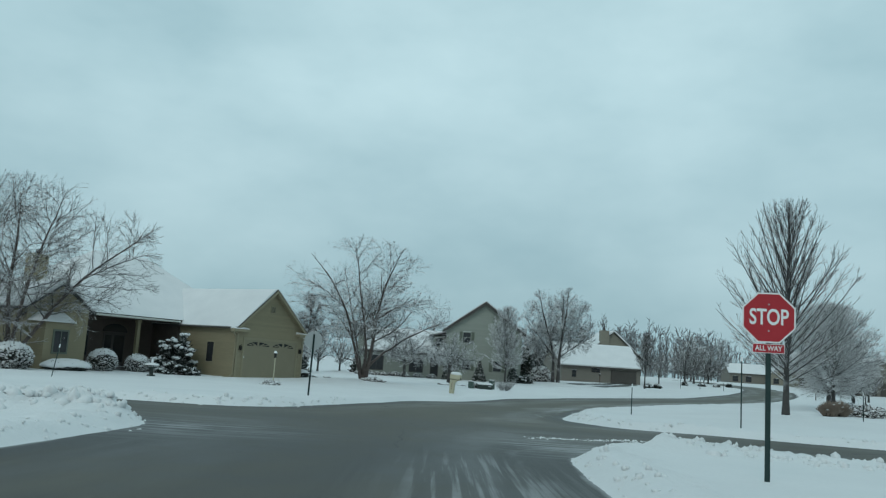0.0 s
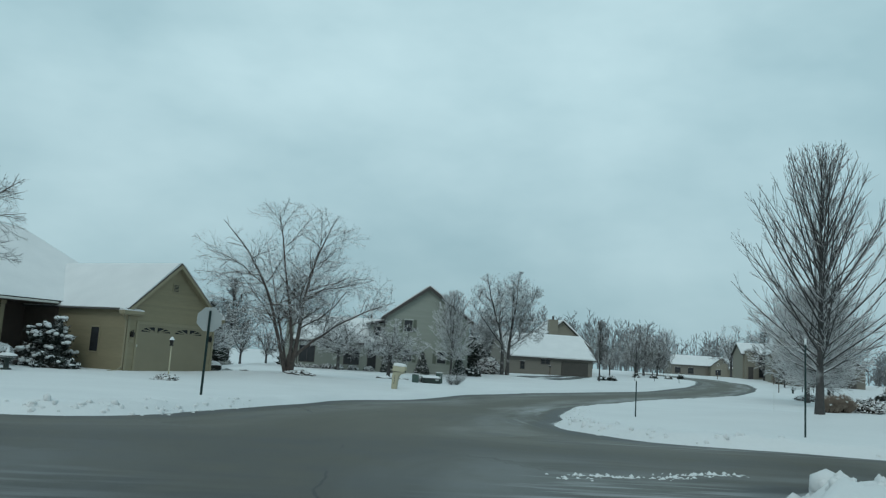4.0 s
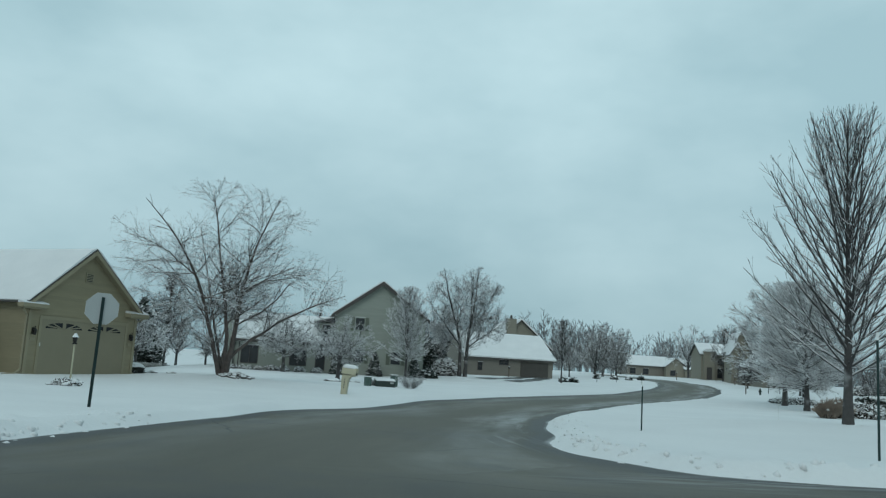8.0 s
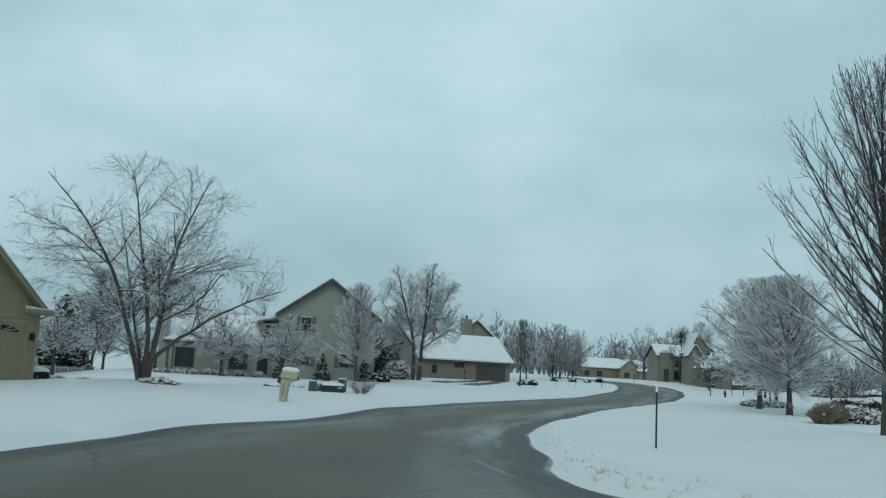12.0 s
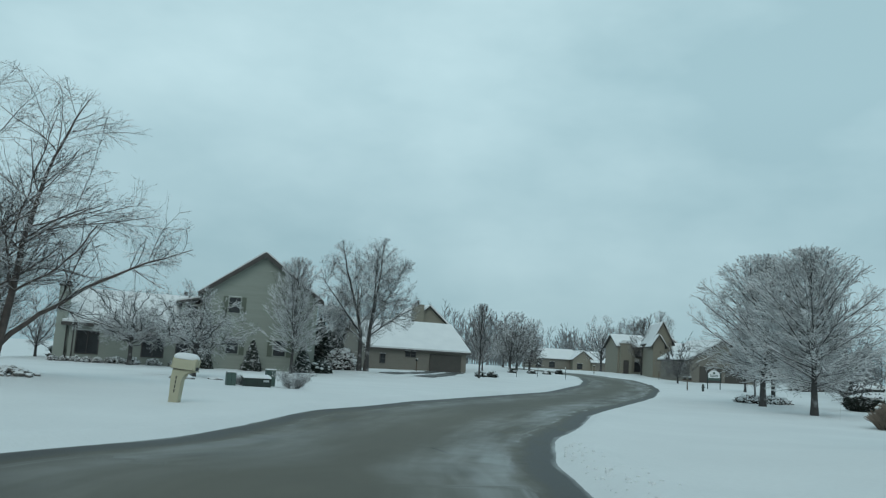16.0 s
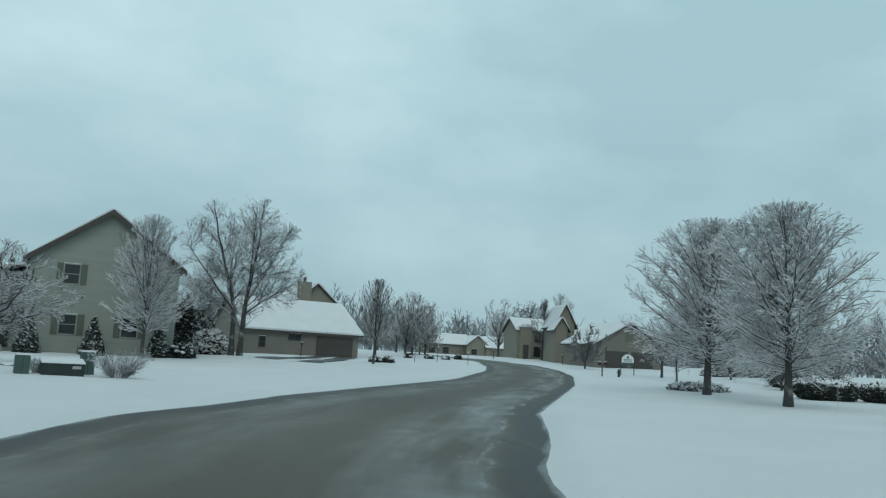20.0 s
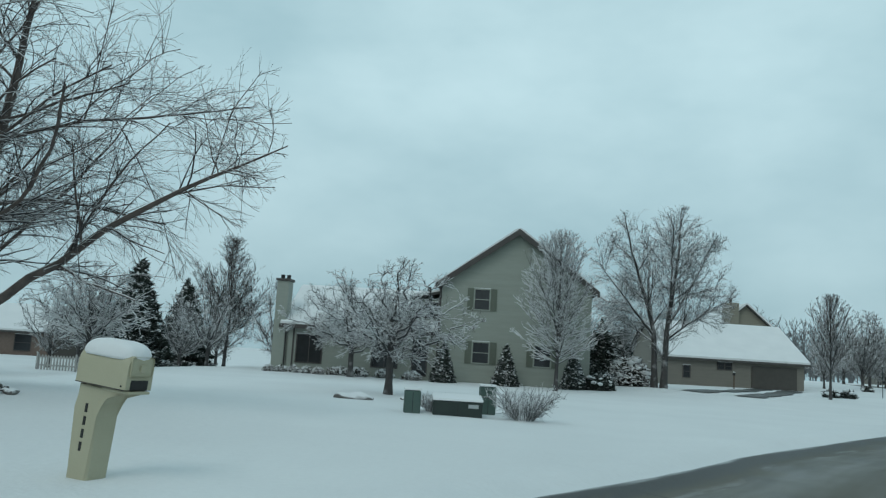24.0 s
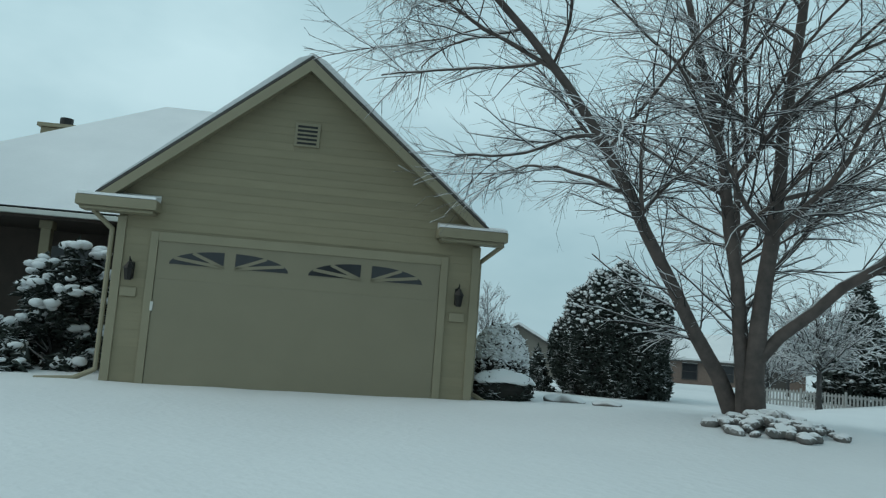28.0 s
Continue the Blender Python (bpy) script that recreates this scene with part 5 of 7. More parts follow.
def far_house(m, w, d, eave, apex, wall, label, gable_front=True, doors=(), wins=(), chimney=None, snow=0.16, extra=None):
    """A house farther off. Front faces -y; doors (x, w, h, material) and windows (x, z, w, h)."""
    root = thing("house", m, label, "house", "houses along the street")
    if gable_front:
        part("wall", prismed([(0, -0.6), (w, -0.6), (w, eave), (w / 2, apex), (0, eave)], "y", 0.0, d), M[wall], root)
        roof_gable(root, "y", 0.0, d, 0.0, w, eave, apex, 0.4, snow, 0.14)
    else:
        part("wall", prismed([(0, -0.6), (d, -0.6), (d, eave), (d / 2, apex), (0, eave)], "x", 0.0, w), M[wall], root)
        roof_gable(root, "x", 0.0, w, 0.0, d, eave, apex, 0.4, snow, 0.14)
    for x, ww, h, mt in doors:
        dr = part("garage_door", boxed(x, x + ww, -0.06, 0.0, -0.3, h, 0.01), M[mt], root)
        for i in range(4):
            part("panel", boxed(x + 0.04, x + ww - 0.04, -0.075, -0.06, -0.28 + i * (h + 0.3) / 4 + 0.02, -0.28 + (i + 1) * (h + 0.3) / 4 - 0.03), M[mt], dr)
    for x, z, ww, h in wins:
        window(root, x, z, ww, h, 0.0, M["trim_dark"], None, (1, 1))
    if chimney:
        cx, cy, cw, top = chimney
        c = part("chimney", boxed(cx, cx + cw, cy, cy + 0.9, eave, top, 0.03), M["siding_beige"], root)
        part("flue", cyled((cx + cw / 2, cy + 0.45, top), (cx + cw / 2, cy + 0.45, top + 0.5), 0.16, n=8), M["trim_dark"], c)
    return root


# low brown house past the sage one
far_house(pose(16.9, 115.0, 0.0, 0, 0, 6), 11.4, 12.0, 2.3, 5.3, "siding_brown", "low brown house with a garage, big snowy roof", False,
          [(7.1, 3.7, 1.9, "door_taupe")], [(1.8, 0.7, 0.5, 0.9), (4.6, 1.5, 0.5, 0.5), (5.2, 1.5, 0.5, 0.5)])
far_house(pose(22.2, 127.5, 0.0, 0, 0, 6), 9.0, 8.0, 4.0, 7.8, "siding_beige", "gabled upper part of the brown house with a tall chimney", True, chimney=(2.3, -0.6, 1.35, 8.0))
# houses at the bend
far_house(pose(78.4, 223.0, 1.0, 0, 0, -4), 11.6, 9.0, 2.8, 5.2, "siding_brown", "single-storey house with a snowy roof at the bend", False, wins=((1.5, 0.6, 1.4, 1.4), (5.0, 0.6, 1.4, 1.4)))
far_house(pose(87.9, 220.0, 1.0, 0, 0, -8), 5.2, 10.0, 2.9, 5.0, "siding_beige", "cream gabled entry wing with snowy roof", True, wins=((1.8, 0.6, 1.3, 1.3),))
far_house(pose(92.5, 218.6, 1.0, 0, 0, -8), 8.7, 9.0, 2.4, 5.0, "siding_beige", "cream garage with a long snowy roof", False, doors=((1.0, 3.6, 2.0, "siding_brown"),))
two = far_house(pose(66.6, 155.0, 0.9, 0, 0, -12), 5.0, 8.0, 4.7, 6.6, "siding_beige", "two-storey beige house behind a bare tree", False, wins=((3.4, 0.6, 1.0, 1.6), (3.4, 3.0, 0.9, 1.0)))
part("entry_tower", boxed(0.3, 2.2, -0.8, 0.0, -0.6, 5.2), M["siding_beige"], two, "stuccoed entry tower")
part("front_door", boxed(0.8, 1.7, -0.86, -0.8, -0.4, 2.4, 0.02), M["trim_dark"], two)
part("tower_roof", prismed([(0.1, 5.2), (2.4, 5.2), (1.9, 5.7), (0.6, 5.7)], "y", -1.0, 0.3), M["snow_cap"], two)
far_house(pose(71.3, 152.6, 0.9, 0, 0, -12), 5.6, 8.0, 4.6, 6.9, "siding_brown", "tall brown gable end of a two-storey house", True, wins=((2.0, 0.6, 1.0, 1.5),))
far_house(pose(65.0, 140.5, 0.8, 0, 0, -18), 2.7, 8.0, 5.6, 8.2, "siding_beige", "tall narrow gabled house front with dark rakes", True, wins=((1.35, 3.0, 0.6, 1.6),), snow=0.08)
far_house(pose(64.2, 139.2, 0.8, 0, 0, -18), 1.7, 4.0, 4.9, 6.2, "siding_beige", "small snow-edged gable before the tall front", True, snow=0.08)
far_house(pose(67.4, 141.0, 0.8, 0, 0, -18), 8.0, 8.0, 3.6, 5.2, "siding_beige", "low side wing with a shallow snowy roof", False)
gar = far_house(pose(61.8, 125.5, 0.5, 0, 0, -6), 9.4, 9.0, 2.9, 5.6, "siding_brown", "brown gabled double garage with snow-edged roof", True, doors=((1.4, 3.1, 2.1, "door_taupe"), (5.0, 3.1, 2.1, "door_taupe")))
part("louvre", boxed(4.2, 5.2, -0.05, 0.0, 3.4, 4.5, 0.01), M["shutter_sage"], gar, "grey attic louvre")


# ------------------------------------------------------------------ foliage
def tufts(rng, pts, size, up=0.3, long=1.6):
    """Small spiky clumps (six-cornered diamonds) at many points."""
    n = len(pts)
    d = rng.normal(size=(n, 3))
    d[:, 2] = d[:, 2] * 0.7 + up
    d /= np.linalg.norm(d, axis=1, keepdims=True)
    ref = np.where(np.abs(d[:, 2:3]) > 0.9, np.array([[1.0, 0, 0]]), np.array([[0, 0, 1.0]]))
    u = np.cross(d, ref)
    u /= np.linalg.norm(u, axis=1, keepdims=True)
    v = np.cross(d, u)
    s = (size * rng.uniform(0.6, 1.4, n))[:, None]
    w = s * 0.42
    V = np.stack((pts - d * s * 0.5, pts + u * w, pts + v * w * 0.7, pts - u * w, pts - v * w * 0.7, pts + d * s * long), 1)
    F = np.array([[0, 2, 1], [0, 3, 2], [0, 4, 3], [0, 1, 4], [5, 1, 2], [5, 2, 3], [5, 3, 4], [5, 4, 1]])
    return V.reshape(-1, 3), (np.arange(n)[:, None, None] * 6 + F[None]).reshape(-1, 3)


def dome_points(rng, n, rx, ry, rz, shell=0.35, low=-0.2):
    d = rng.normal(size=(n * 2, 3))
    d /= np.linalg.norm(d, axis=1, keepdims=True)
    d = d[d[:, 2] > low][:n]
    r = 1 - shell * rng.random((len(d), 1)) ** 2
    bump = 1 + 0.10 * np.sin(d[:, :1] * 7 + d[:, 1:2] * 5) * np.cos(d[:, 2:3] * 6 + d[:, :1] * 4)
    return d * r * bump * np.array([rx, ry, rz])


def snow_blobs(rng, pts, size, fine=1):
    bm = bmesh.new()
    for p in pts:
        s = size * rng.uniform(0.6, 1.3)
        bmesh.ops.create_icosphere(bm, subdivisions=fine, radius=s, matrix=Matrix.Translation(p) @ Matrix.Rotation(rng.uniform(0, 6), 4, "Z") @ Matrix.Diagonal((1.0, rng.uniform(0.7, 1.1), 0.55, 1)))
    for v in bm.verts:
        v.co += Vector(noise.noise_vector(v.co * 6.0)) * size * 0.18
    for f in bm.faces:
        f.smooth = True
    return bm


def bush(name, x, y, rx, ry, rz, n, size, label, mat, seed, blobs=0, blob=0.12, category="shrub", group="", lift=0.0, z=None):
    rng = np.random.default_rng(seed)
    root = thing(name, pose(x, y, (at(x, y) if z is None else z) - 0.05 + lift), label, category, group)
    p = dome_points(rng, n, rx, ry, rz)
    p[:, 2] += rz * 0.25
    p[:, 2] = np.maximum(p[:, 2], 0.03)
    # dark inner body standing in for the shade among the leaves
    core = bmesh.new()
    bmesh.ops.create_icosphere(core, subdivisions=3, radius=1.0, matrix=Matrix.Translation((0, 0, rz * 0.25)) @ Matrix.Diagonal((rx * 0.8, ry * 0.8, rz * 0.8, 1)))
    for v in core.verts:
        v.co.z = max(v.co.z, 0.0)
    part("core", core, M["shrub_shade"], root)
    tagged(mpart("foliage", mesh_object("foliage", *tufts(rng, p, size), M[mat]), root), kind="stuff")
    if blobs:
        q = dome_points(rng, blobs, rx * 0.96, ry * 0.96, rz, 0.05, 0.15)
        q[:, 2] += rz * 0.25 + size * 0.3
        tagged(part("snow_load", snow_blobs(rng, q, blob), M["snow_cap"], root, "soft clumps of snow on the branches"), kind="stuff")
    return root


def capped(name, x, y, rx, ry, h, n, size, label, mat, seed, rz=0.0, square=0.7, cap=0.32, snow=0.10, specks=0, group=""):
    """A clipped shrub, rounded or boxy, with a smooth lid of snow over its top."""
    rng = np.random.default_rng(seed)
    root = thing(name, pose(x, y, at(x, y) - 0.05, 0, 0, rz), label, "shrub", group)

    def shell(d, grow):
        q = np.sign(d) * np.abs(d) ** square
        q = q / np.maximum(np.linalg.norm(q, axis=1, keepdims=True), np.abs(q).max(1, keepdims=True) * 1.0)
        return np.stack((q[:, 0] * (rx + grow), q[:, 1] * (ry + grow), h * 0.45 + q[:, 2] * (h * 0.55 + grow)), 1)
    d = rng.normal(size=(n, 3))
    d /= np.linalg.norm(d, axis=1, keepdims=True)
    p = shell(d, 0.0) * (1 - 0.10 * rng.random((n, 1)))
    p[:, 2] = np.maximum(p[:, 2], 0.03)
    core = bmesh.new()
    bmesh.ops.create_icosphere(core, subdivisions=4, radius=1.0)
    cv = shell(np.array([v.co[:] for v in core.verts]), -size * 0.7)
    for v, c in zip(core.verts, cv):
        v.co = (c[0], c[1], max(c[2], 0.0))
    part("core", core, M["shrub_shade"], root)
    tagged(mpart("foliage", mesh_object("foliage", *tufts(rng, p, size), M[mat]), root), kind="stuff")
    lid = bmesh.new()
    bmesh.ops.create_icosphere(lid, subdivisions=5, radius=1.0)
    lv = shell(np.array([v.co[:] for v in lid.verts]), snow)
    edge = h * (1 - cap)
    for v, c in zip(lid.verts, lv):
        k = noise.noise(Vector(c) * (1.6 / max(h, 0.4)) + Vector((seed, 0, 0)))
        e = edge + 0.14 * h * k
        if c[2] < e:
            f = max(0.0, 1 - (e - c[2]) / (0.20 * h))
            c = np.array((c[0] * (0.72 + 0.28 * f), c[1] * (0.72 + 0.28 * f), max(c[2], e - 0.05 * h)))
        v.co = Vector(c) + Vector(noise.noise_vector(Vector(c) * 4.0)) * snow * 0.35
    for f in lid.faces:
        f.smooth = True
    part("snow_cap", lid, M["snow_cap"], root, "smooth lid of snow")
    if specks:
        q = shell(d[:specks], size * 0.4)
        tagged(part("snow_load", snow_blobs(rng, q[q[:, 2] > h * 0.3], size * 0.6), M["snow_cap"], root), kind="stuff")
    return root


def conifer(name, x, y, h, r, n, size, label, seed, blobs=0, layers=0, group=""):
    rng = np.random.default_rng(seed)
    root = thing(name, pose(x, y, at(x, y) - 0.05), label, "tree", group)
    part("trunk", cyled((0, 0, 0), (0, 0, h * 0.95), r * 0.08, 0.02, 8), M["bark_dark"], root)
    t = 1 - np.sqrt(rng.random(n))
    a = rng.uniform(0, 2 * np.pi, n)
    rr = r * (1 - t) ** 0.9 * (0.55 + 0.45 * rng.random(n) ** 0.5)
    if layers:
        rr *= 0.70 + 0.30 * ((t * layers) % 1.0 < 0.55) + 0.12 * np.sin(a * 5 + t * 30)
    droop = 0.10 * rr
    p = np.stack((rr * np.cos(a), rr * np.sin(a), 0.06 * h + t * h * 0.94 - droop), 1)
    tagged(mpart("foliage", mesh_object("foliage", *tufts(rng, p, size, 0.15), M["evergreen"]), root), kind="stuff")
    if blobs:
        i = rng.choice(n, blobs, replace=False)
        q = p[i] * np.array([0.97, 0.97, 1]) + np.array([0, 0, size * 0.5])
        tagged(part("snow_load", snow_blobs(rng, q, size * 0.75), M["snow_cap"], root, "clumps of snow on the boughs"), kind="stuff")
    return root


# near-black filling: shade inside bushes and grass clumps, put in as colour
M["shrub_shade"] = material("shrub_shade", (0.012, 0.012, 0.010), (0.03, 0.028, 0.024), 0.95, 6, 30, 0.3)

# clipped arborvitae and small shrubs at the sage house
for i, (x, y, h, r) in enumerate(((0.9, 92.6, 2.5, 0.75), (4.4, 93.2, 2.4, 0.8), (8.2, 93.4, 2.2, 0.8))):
    conifer("dwarf_spruce", x, y, h, r, 2600, 0.11, "small conical evergreen spotted with snow before the house wall", 80 + i, 170, 0, "evergreens at the sage house")
bush("shrub", 9.6, 93.6, 0.9, 0.7, 0.75, 900, 0.13, "low dark evergreen shrub capped with snow", "evergreen", 84, 14, 0.16)
for i, x in enumerate((-5.2, -4.1, -2.6, -1.0)):
    bush("shrub", x, 93.8 + 0.1 * (i % 2), 0.55, 0.5, 0.42, 500, 0.1, "low clipped shrub with a cap of snow at the house wall", "shrub", 90 + i, 12, 0.13, group="foundation shrubs")
for i in range(7):
    bush("grass_clump", -9.4 + 0.75 * i, 93.6, 0.36, 0.34, 0.34, 220, 0.09, "small arching clump bowed under snow", "shrub", 100 + i, 6, 0.10, "plant", "clumps along the wing")

# shrubs at the tan house, in its own frame


def at_tan(b, a):
    p = H1 @ Vector((b, a, 0))
    return p.x, p.y


def laden(x, y, rx, ry, rz, n, label, seed, blobs, blob):
    """A loose evergreen: leafy boughs of uneven reach, each bowed under its own heap of snow, dark gaps between."""
    rng = np.random.default_rng(seed + 7)
    root = thing("shrub", pose(x, y, at(x, y) - 0.05), label, "shrub")
    tips = dome_points(rng, blobs // 4, rx, ry, rz, 0.55, -0.25) * rng.uniform(0.86, 1.10, (blobs // 4, 1))
    tips[:, 2] = np.maximum(tips[:, 2] + rz * 0.25, 0.15)
    base = np.stack((rng.normal(0, 0.12, len(tips)), rng.normal(0, 0.12, len(tips)), np.zeros(len(tips))), 1)
    bow = (base + tips) / 2 + np.array([0, 0, 0.12 * rz])
    part("core", cyled((0, 0, 0), (0, 0, rz * 0.35), rx * 0.30, rx * 0.12, 10), M["shrub_shade"], root)
    mpart("branches", mesh_object("branches", *tubes(np.stack((base, bow, tips), 1), np.tile([0.035, 0.022, 0.008], (len(tips), 1)), 5), M["bark_dark"], True), root)
    leaf = np.repeat(tips, n // len(tips), 0)
    leaf = leaf * rng.uniform(0.72, 1.02, (len(leaf), 1)) + rng.normal(0, 0.11, leaf.shape)
    leaf[:, 2] = np.maximum(leaf[:, 2], 0.05)
    tagged(mpart("foliage", mesh_object("foliage", *tufts(rng, leaf, 0.12, -0.1, 1.9), M["evergreen"]), root), kind="stuff")
    heap = []
    for t in tips:
        m = rng.integers(3, 9)
        heap.append(t + rng.normal(0, 1, (m, 3)) * np.array([0.13, 0.13, 0.05]) + np.array([0, 0, 0.05]))
    tagged(part("snow_load", snow_blobs(rng, np.concatenate(heap), blob * 0.85, 2), M["snow_cap"], root, "soft heaps of snow on the leaves"), kind="stuff")
    return root


x, y = at_tan(-1.75, 3.6)
laden(x, y, 1.5, 1.3, 2.1, 4200, "large rhododendron bowed under heavy clumps of snow", 110, 210, 0.17)
x, y = at_tan(-2.6, 2.0)
laden(x, y, 1.0, 0.8, 0.75, 1500, "low rhododendron loaded with snow before the porch", 111, 50, 0.15)
for b, a, r, h, sd in ((-4.0, 4.6, 0.72, 1.15, 112), (-6.8, 4.3, 0.85, 1.4, 113)):
    x, y = at_tan(b, a)
    capped("shrub", x, y, r, r, h, 1500, 0.09, "round clipped shrub with a snow cap by the porch", "shrub", sd, 0, 0.9, 0.26, 0.015, 300, "porch shrubs")
x, y = at_tan(-10.1, 2.9)
capped("shrub", x, y, 1.45, 0.7, 0.62, 1100, 0.10, "low juniper bed under a sheet of snow", "evergreen", 114, 58, 0.8, 0.6, 0.10)
capped("shrub", -22.9, 43.9, 1.05, 1.0, 1.5, 2000, 0.10, "round snow-covered shrub beneath the birch", "shrub", 115, 0, 0.9, 0.26, 0.02, 420)

# behind the garage and the birch
rng0 = np.random.default_rng(5)
arb = thing("arborvitae", pose(-22.5, 79.2, at(-22.5, 79.2) - 0.05), "broad dark arborvitae, its upper half speckled with snow", "shrub")
pp = dome_points(rng0, 17000, 2.7, 2.6, 3.75, 0.22, -0.55)
pp[:, 2] += 2.1
pp = pp[pp[:, 2] > 0.05]
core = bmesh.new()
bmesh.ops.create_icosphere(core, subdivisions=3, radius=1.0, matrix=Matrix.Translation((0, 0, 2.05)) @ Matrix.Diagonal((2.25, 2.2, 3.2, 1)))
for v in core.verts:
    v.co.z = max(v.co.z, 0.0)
part("core", core, M["shrub_shade"], arb)
tagged(mpart("foliage", mesh_object("foliage", *tufts(rng0, pp, 0.13, 0.8), M["evergreen"]), arb), kind="stuff")
qq = dome_points(rng0, 1100, 2.68, 2.58, 3.73, 0.02, 0.12)
qq = qq[rng0.random(len(qq)) < np.clip(qq[:, 2] / 1.9, 0.15, 1)]
qq[:, 2] += 2.2
tagged(part("snow_load", snow_blobs(rng0, qq, 0.10, 2), M["snow_cap"], arb, "specks and clumps of snow"), kind="stuff")
capped("hedge", -10.2, 60.5, 0.62, 0.48, 0.55, 1500, 0.06, "low box hedge with a thick snow cap at the garage corner", "evergreen", 120, 58, 0.45, 0.30, 0.07)
capped("shrub", -11.0, 61.15, 0.55, 0.55, 1.5, 2200, 0.08, "tall rounded shrub white with snow behind the garage", "shrub", 121, 0, 0.9, 0.45, 0.02, 900)
conifer("spruce", -24.9, 76.9, 2.1, 0.9, 1500, 0.11, "small dark spruce laden with snow by the arborvitae", 118, 60, 5)
maple(-43.0, 90.5, 7.0, 119, "bare frosted tree rising behind the garage", wide=0.34, limbs=36, fine=1.0, thick=1.6)
dome_tree("tree", -15.4, 84.2, 5.7, 3.2, 1.7, 122, "small bare tree thickly outlined in snow", "", "twig_mid", True, 18, 0.7, 1.3, limbs=2.6, snow=0.020)
conifer("spruce", -17.0, 92.0, 6.4, 2.3, 6500, 0.25, "dark spruce with snow on its boughs", 123, 170, 9, "spruces behind the lawn")
conifer("spruce", -19.4, 104.5, 6.6, 2.4, 6500, 0.25, "dark spruce with snow on its boughs", 124, 150, 8, "spruces behind the lawn")
maple(-18.1, 109.8, 10.8, 126, "bare tree with dark seed clusters still hanging", "", "twig_dark", 40, 0.44, 0.2, fine=0.9, thick=1.5)
maple(-46.0, 87.0, 6.2, 127, "bare frosted tree beyond the brown house", wide=0.40, limbs=36, fine=0.8, thick=1.8)
round_tree(-14.5, 97.0, 6.0, 129, "bare frosted tree beyond the sage house wing")
conifer("spruce", -9.4, 57.5 + 44, 4.2, 1.8, 2600, 0.25, "dark spruce behind the sage house", 130, 60, 7, "spruces behind the lawn")
far_house(pose(-40.5, 87.2, -1.15, 0, 0, 45), 5.6, 9, 2.0, 3.5, "siding_brown", "brown house seen past the garage, snow along its eaves", True)
far_house(pose(-42.0, 111.0, -1.4, 0, 0, 30), 11.5, 7, 2.5, 4.6, "brick_red", "red-brown brick house behind the back lawns, snow on its roof", False, [(7.6, 2.4, 1.9, "door_taupe")], ((2.2, 0.8, 1.2, 1.3), (5.2, 0.8, 1.2, 1.3)))

# low picket fence across the back lawn
def picket_fence(x, y, length, rz, label):
    root = thing("fence", pose(x, y, at(x, y) - 0.05, 0, 0, rz), label, "fence")
    for i in range(4):
        u = length * i / 3
        part("post", boxed(u - 0.05, u + 0.05, -0.05, 0.05, -0.3, 0.95, 0.01), M["fence_grey"], root)
    for z in (0.25, 0.68):
        part("rail", boxed(0, length, 0.02, 0.06, z, z + 0.08), M["fence_grey"], root)
    n = int(length / 0.16)
    for i in range(n):
        u = length * (i + 0.5) / n
        part("picket", prismed([(u - 0.045, 0.05), (u + 0.045, 0.05), (u + 0.045, 0.80), (u, 0.86), (u - 0.045, 0.80)], "y", -0.005, 0.015), M["fence_grey"], root)
    return root


picket_fence(-20.5, 88.5, 6.2, 6, "low weathered grey-white picket fence half buried in snow")

# right-hand lawns
capped("shrub", 55.8, 88.8, 1.8, 1.6, 1.5, 1800, 0.15, "clipped yew mound with a thin snow cap", "evergreen", 131, 0, 0.85, 0.22, 0.08)
capped("hedge", 41.6, 72.6, 1.7, 1.1, 1.15, 2200, 0.13, "low clipped hedge, dark sides under thin snow", "evergreen", 132, -40, 0.7, 0.20, 0.04, group="lawn hedges")
capped("hedge", 44.4, 70.6, 2.0, 1.1, 1.1, 2200, 0.13, "low clipped hedge, dark sides under thin snow", "evergreen", 133, -35, 0.7, 0.20, 0.04, group="lawn hedges")
capped("hedge", 47.9, 68.2, 2.2, 1.2, 1.2, 2200, 0.13, "low clipped hedge, dark sides under thin snow", "evergreen", 134, -35, 0.7, 0.20, 0.04, group="lawn hedges")
capped("hedge", 53.6, 84.0, 2.8, 1.3, 1.0, 1800, 0.16, "broad clipped hedge under a lid of snow", "evergreen", 130, -35, 0.7, 0.5, 0.10)
bush("shrub", 39.6, 80.6, 2.3, 1.2, 0.45, 800, 0.14, "low ground cover ring under snow round a trunk", "shrub", 135, 40, 0.2)
for i in range(9):
    bush("shrub", 64.5 + 2.2 * i, 107.5 + 1.0 * i + 0.6 * (i % 2), 1.3, 1.0, 0.85, 500, 0.22, "low shrub white with snow in a far garden row", "shrub", 210 + i, 16, 0.26, group="garden row")
for i, (x, y, h) in enumerate(((50, 84, 4.2), (57, 92, 4.6), (62, 90, 5.0), (60, 100, 4.6), (68, 96, 5.0), (70, 108, 5.4), (76, 104, 5.5), (56, 78, 4.8), (63, 80, 5.2), (70, 88, 5.6), (52, 70, 4.4), (58, 66, 4.8))):
    round_tree(x, y, h, 230 + i, "low bare thicket tree, grey with frost", "garden thicket", 0.10, fine=0.6, thick=2.2, wide=0.62, twig="twig_frost" if i % 3 else "twig_dark")
for i, (x, y, h) in enumerate(((112.0, 244.0, 15.0), (115.5, 242.0, 17.2), (119.0, 240.0, 17.8), (122.2, 238.5, 15.5))):
    round_tree(x, y, h, 245 + i, "tall bare grey tree behind the houses at the bend", "trees behind the bend", 0.2, fine=0.35, thick=3.5, wide=0.36, twig="twig_dark")
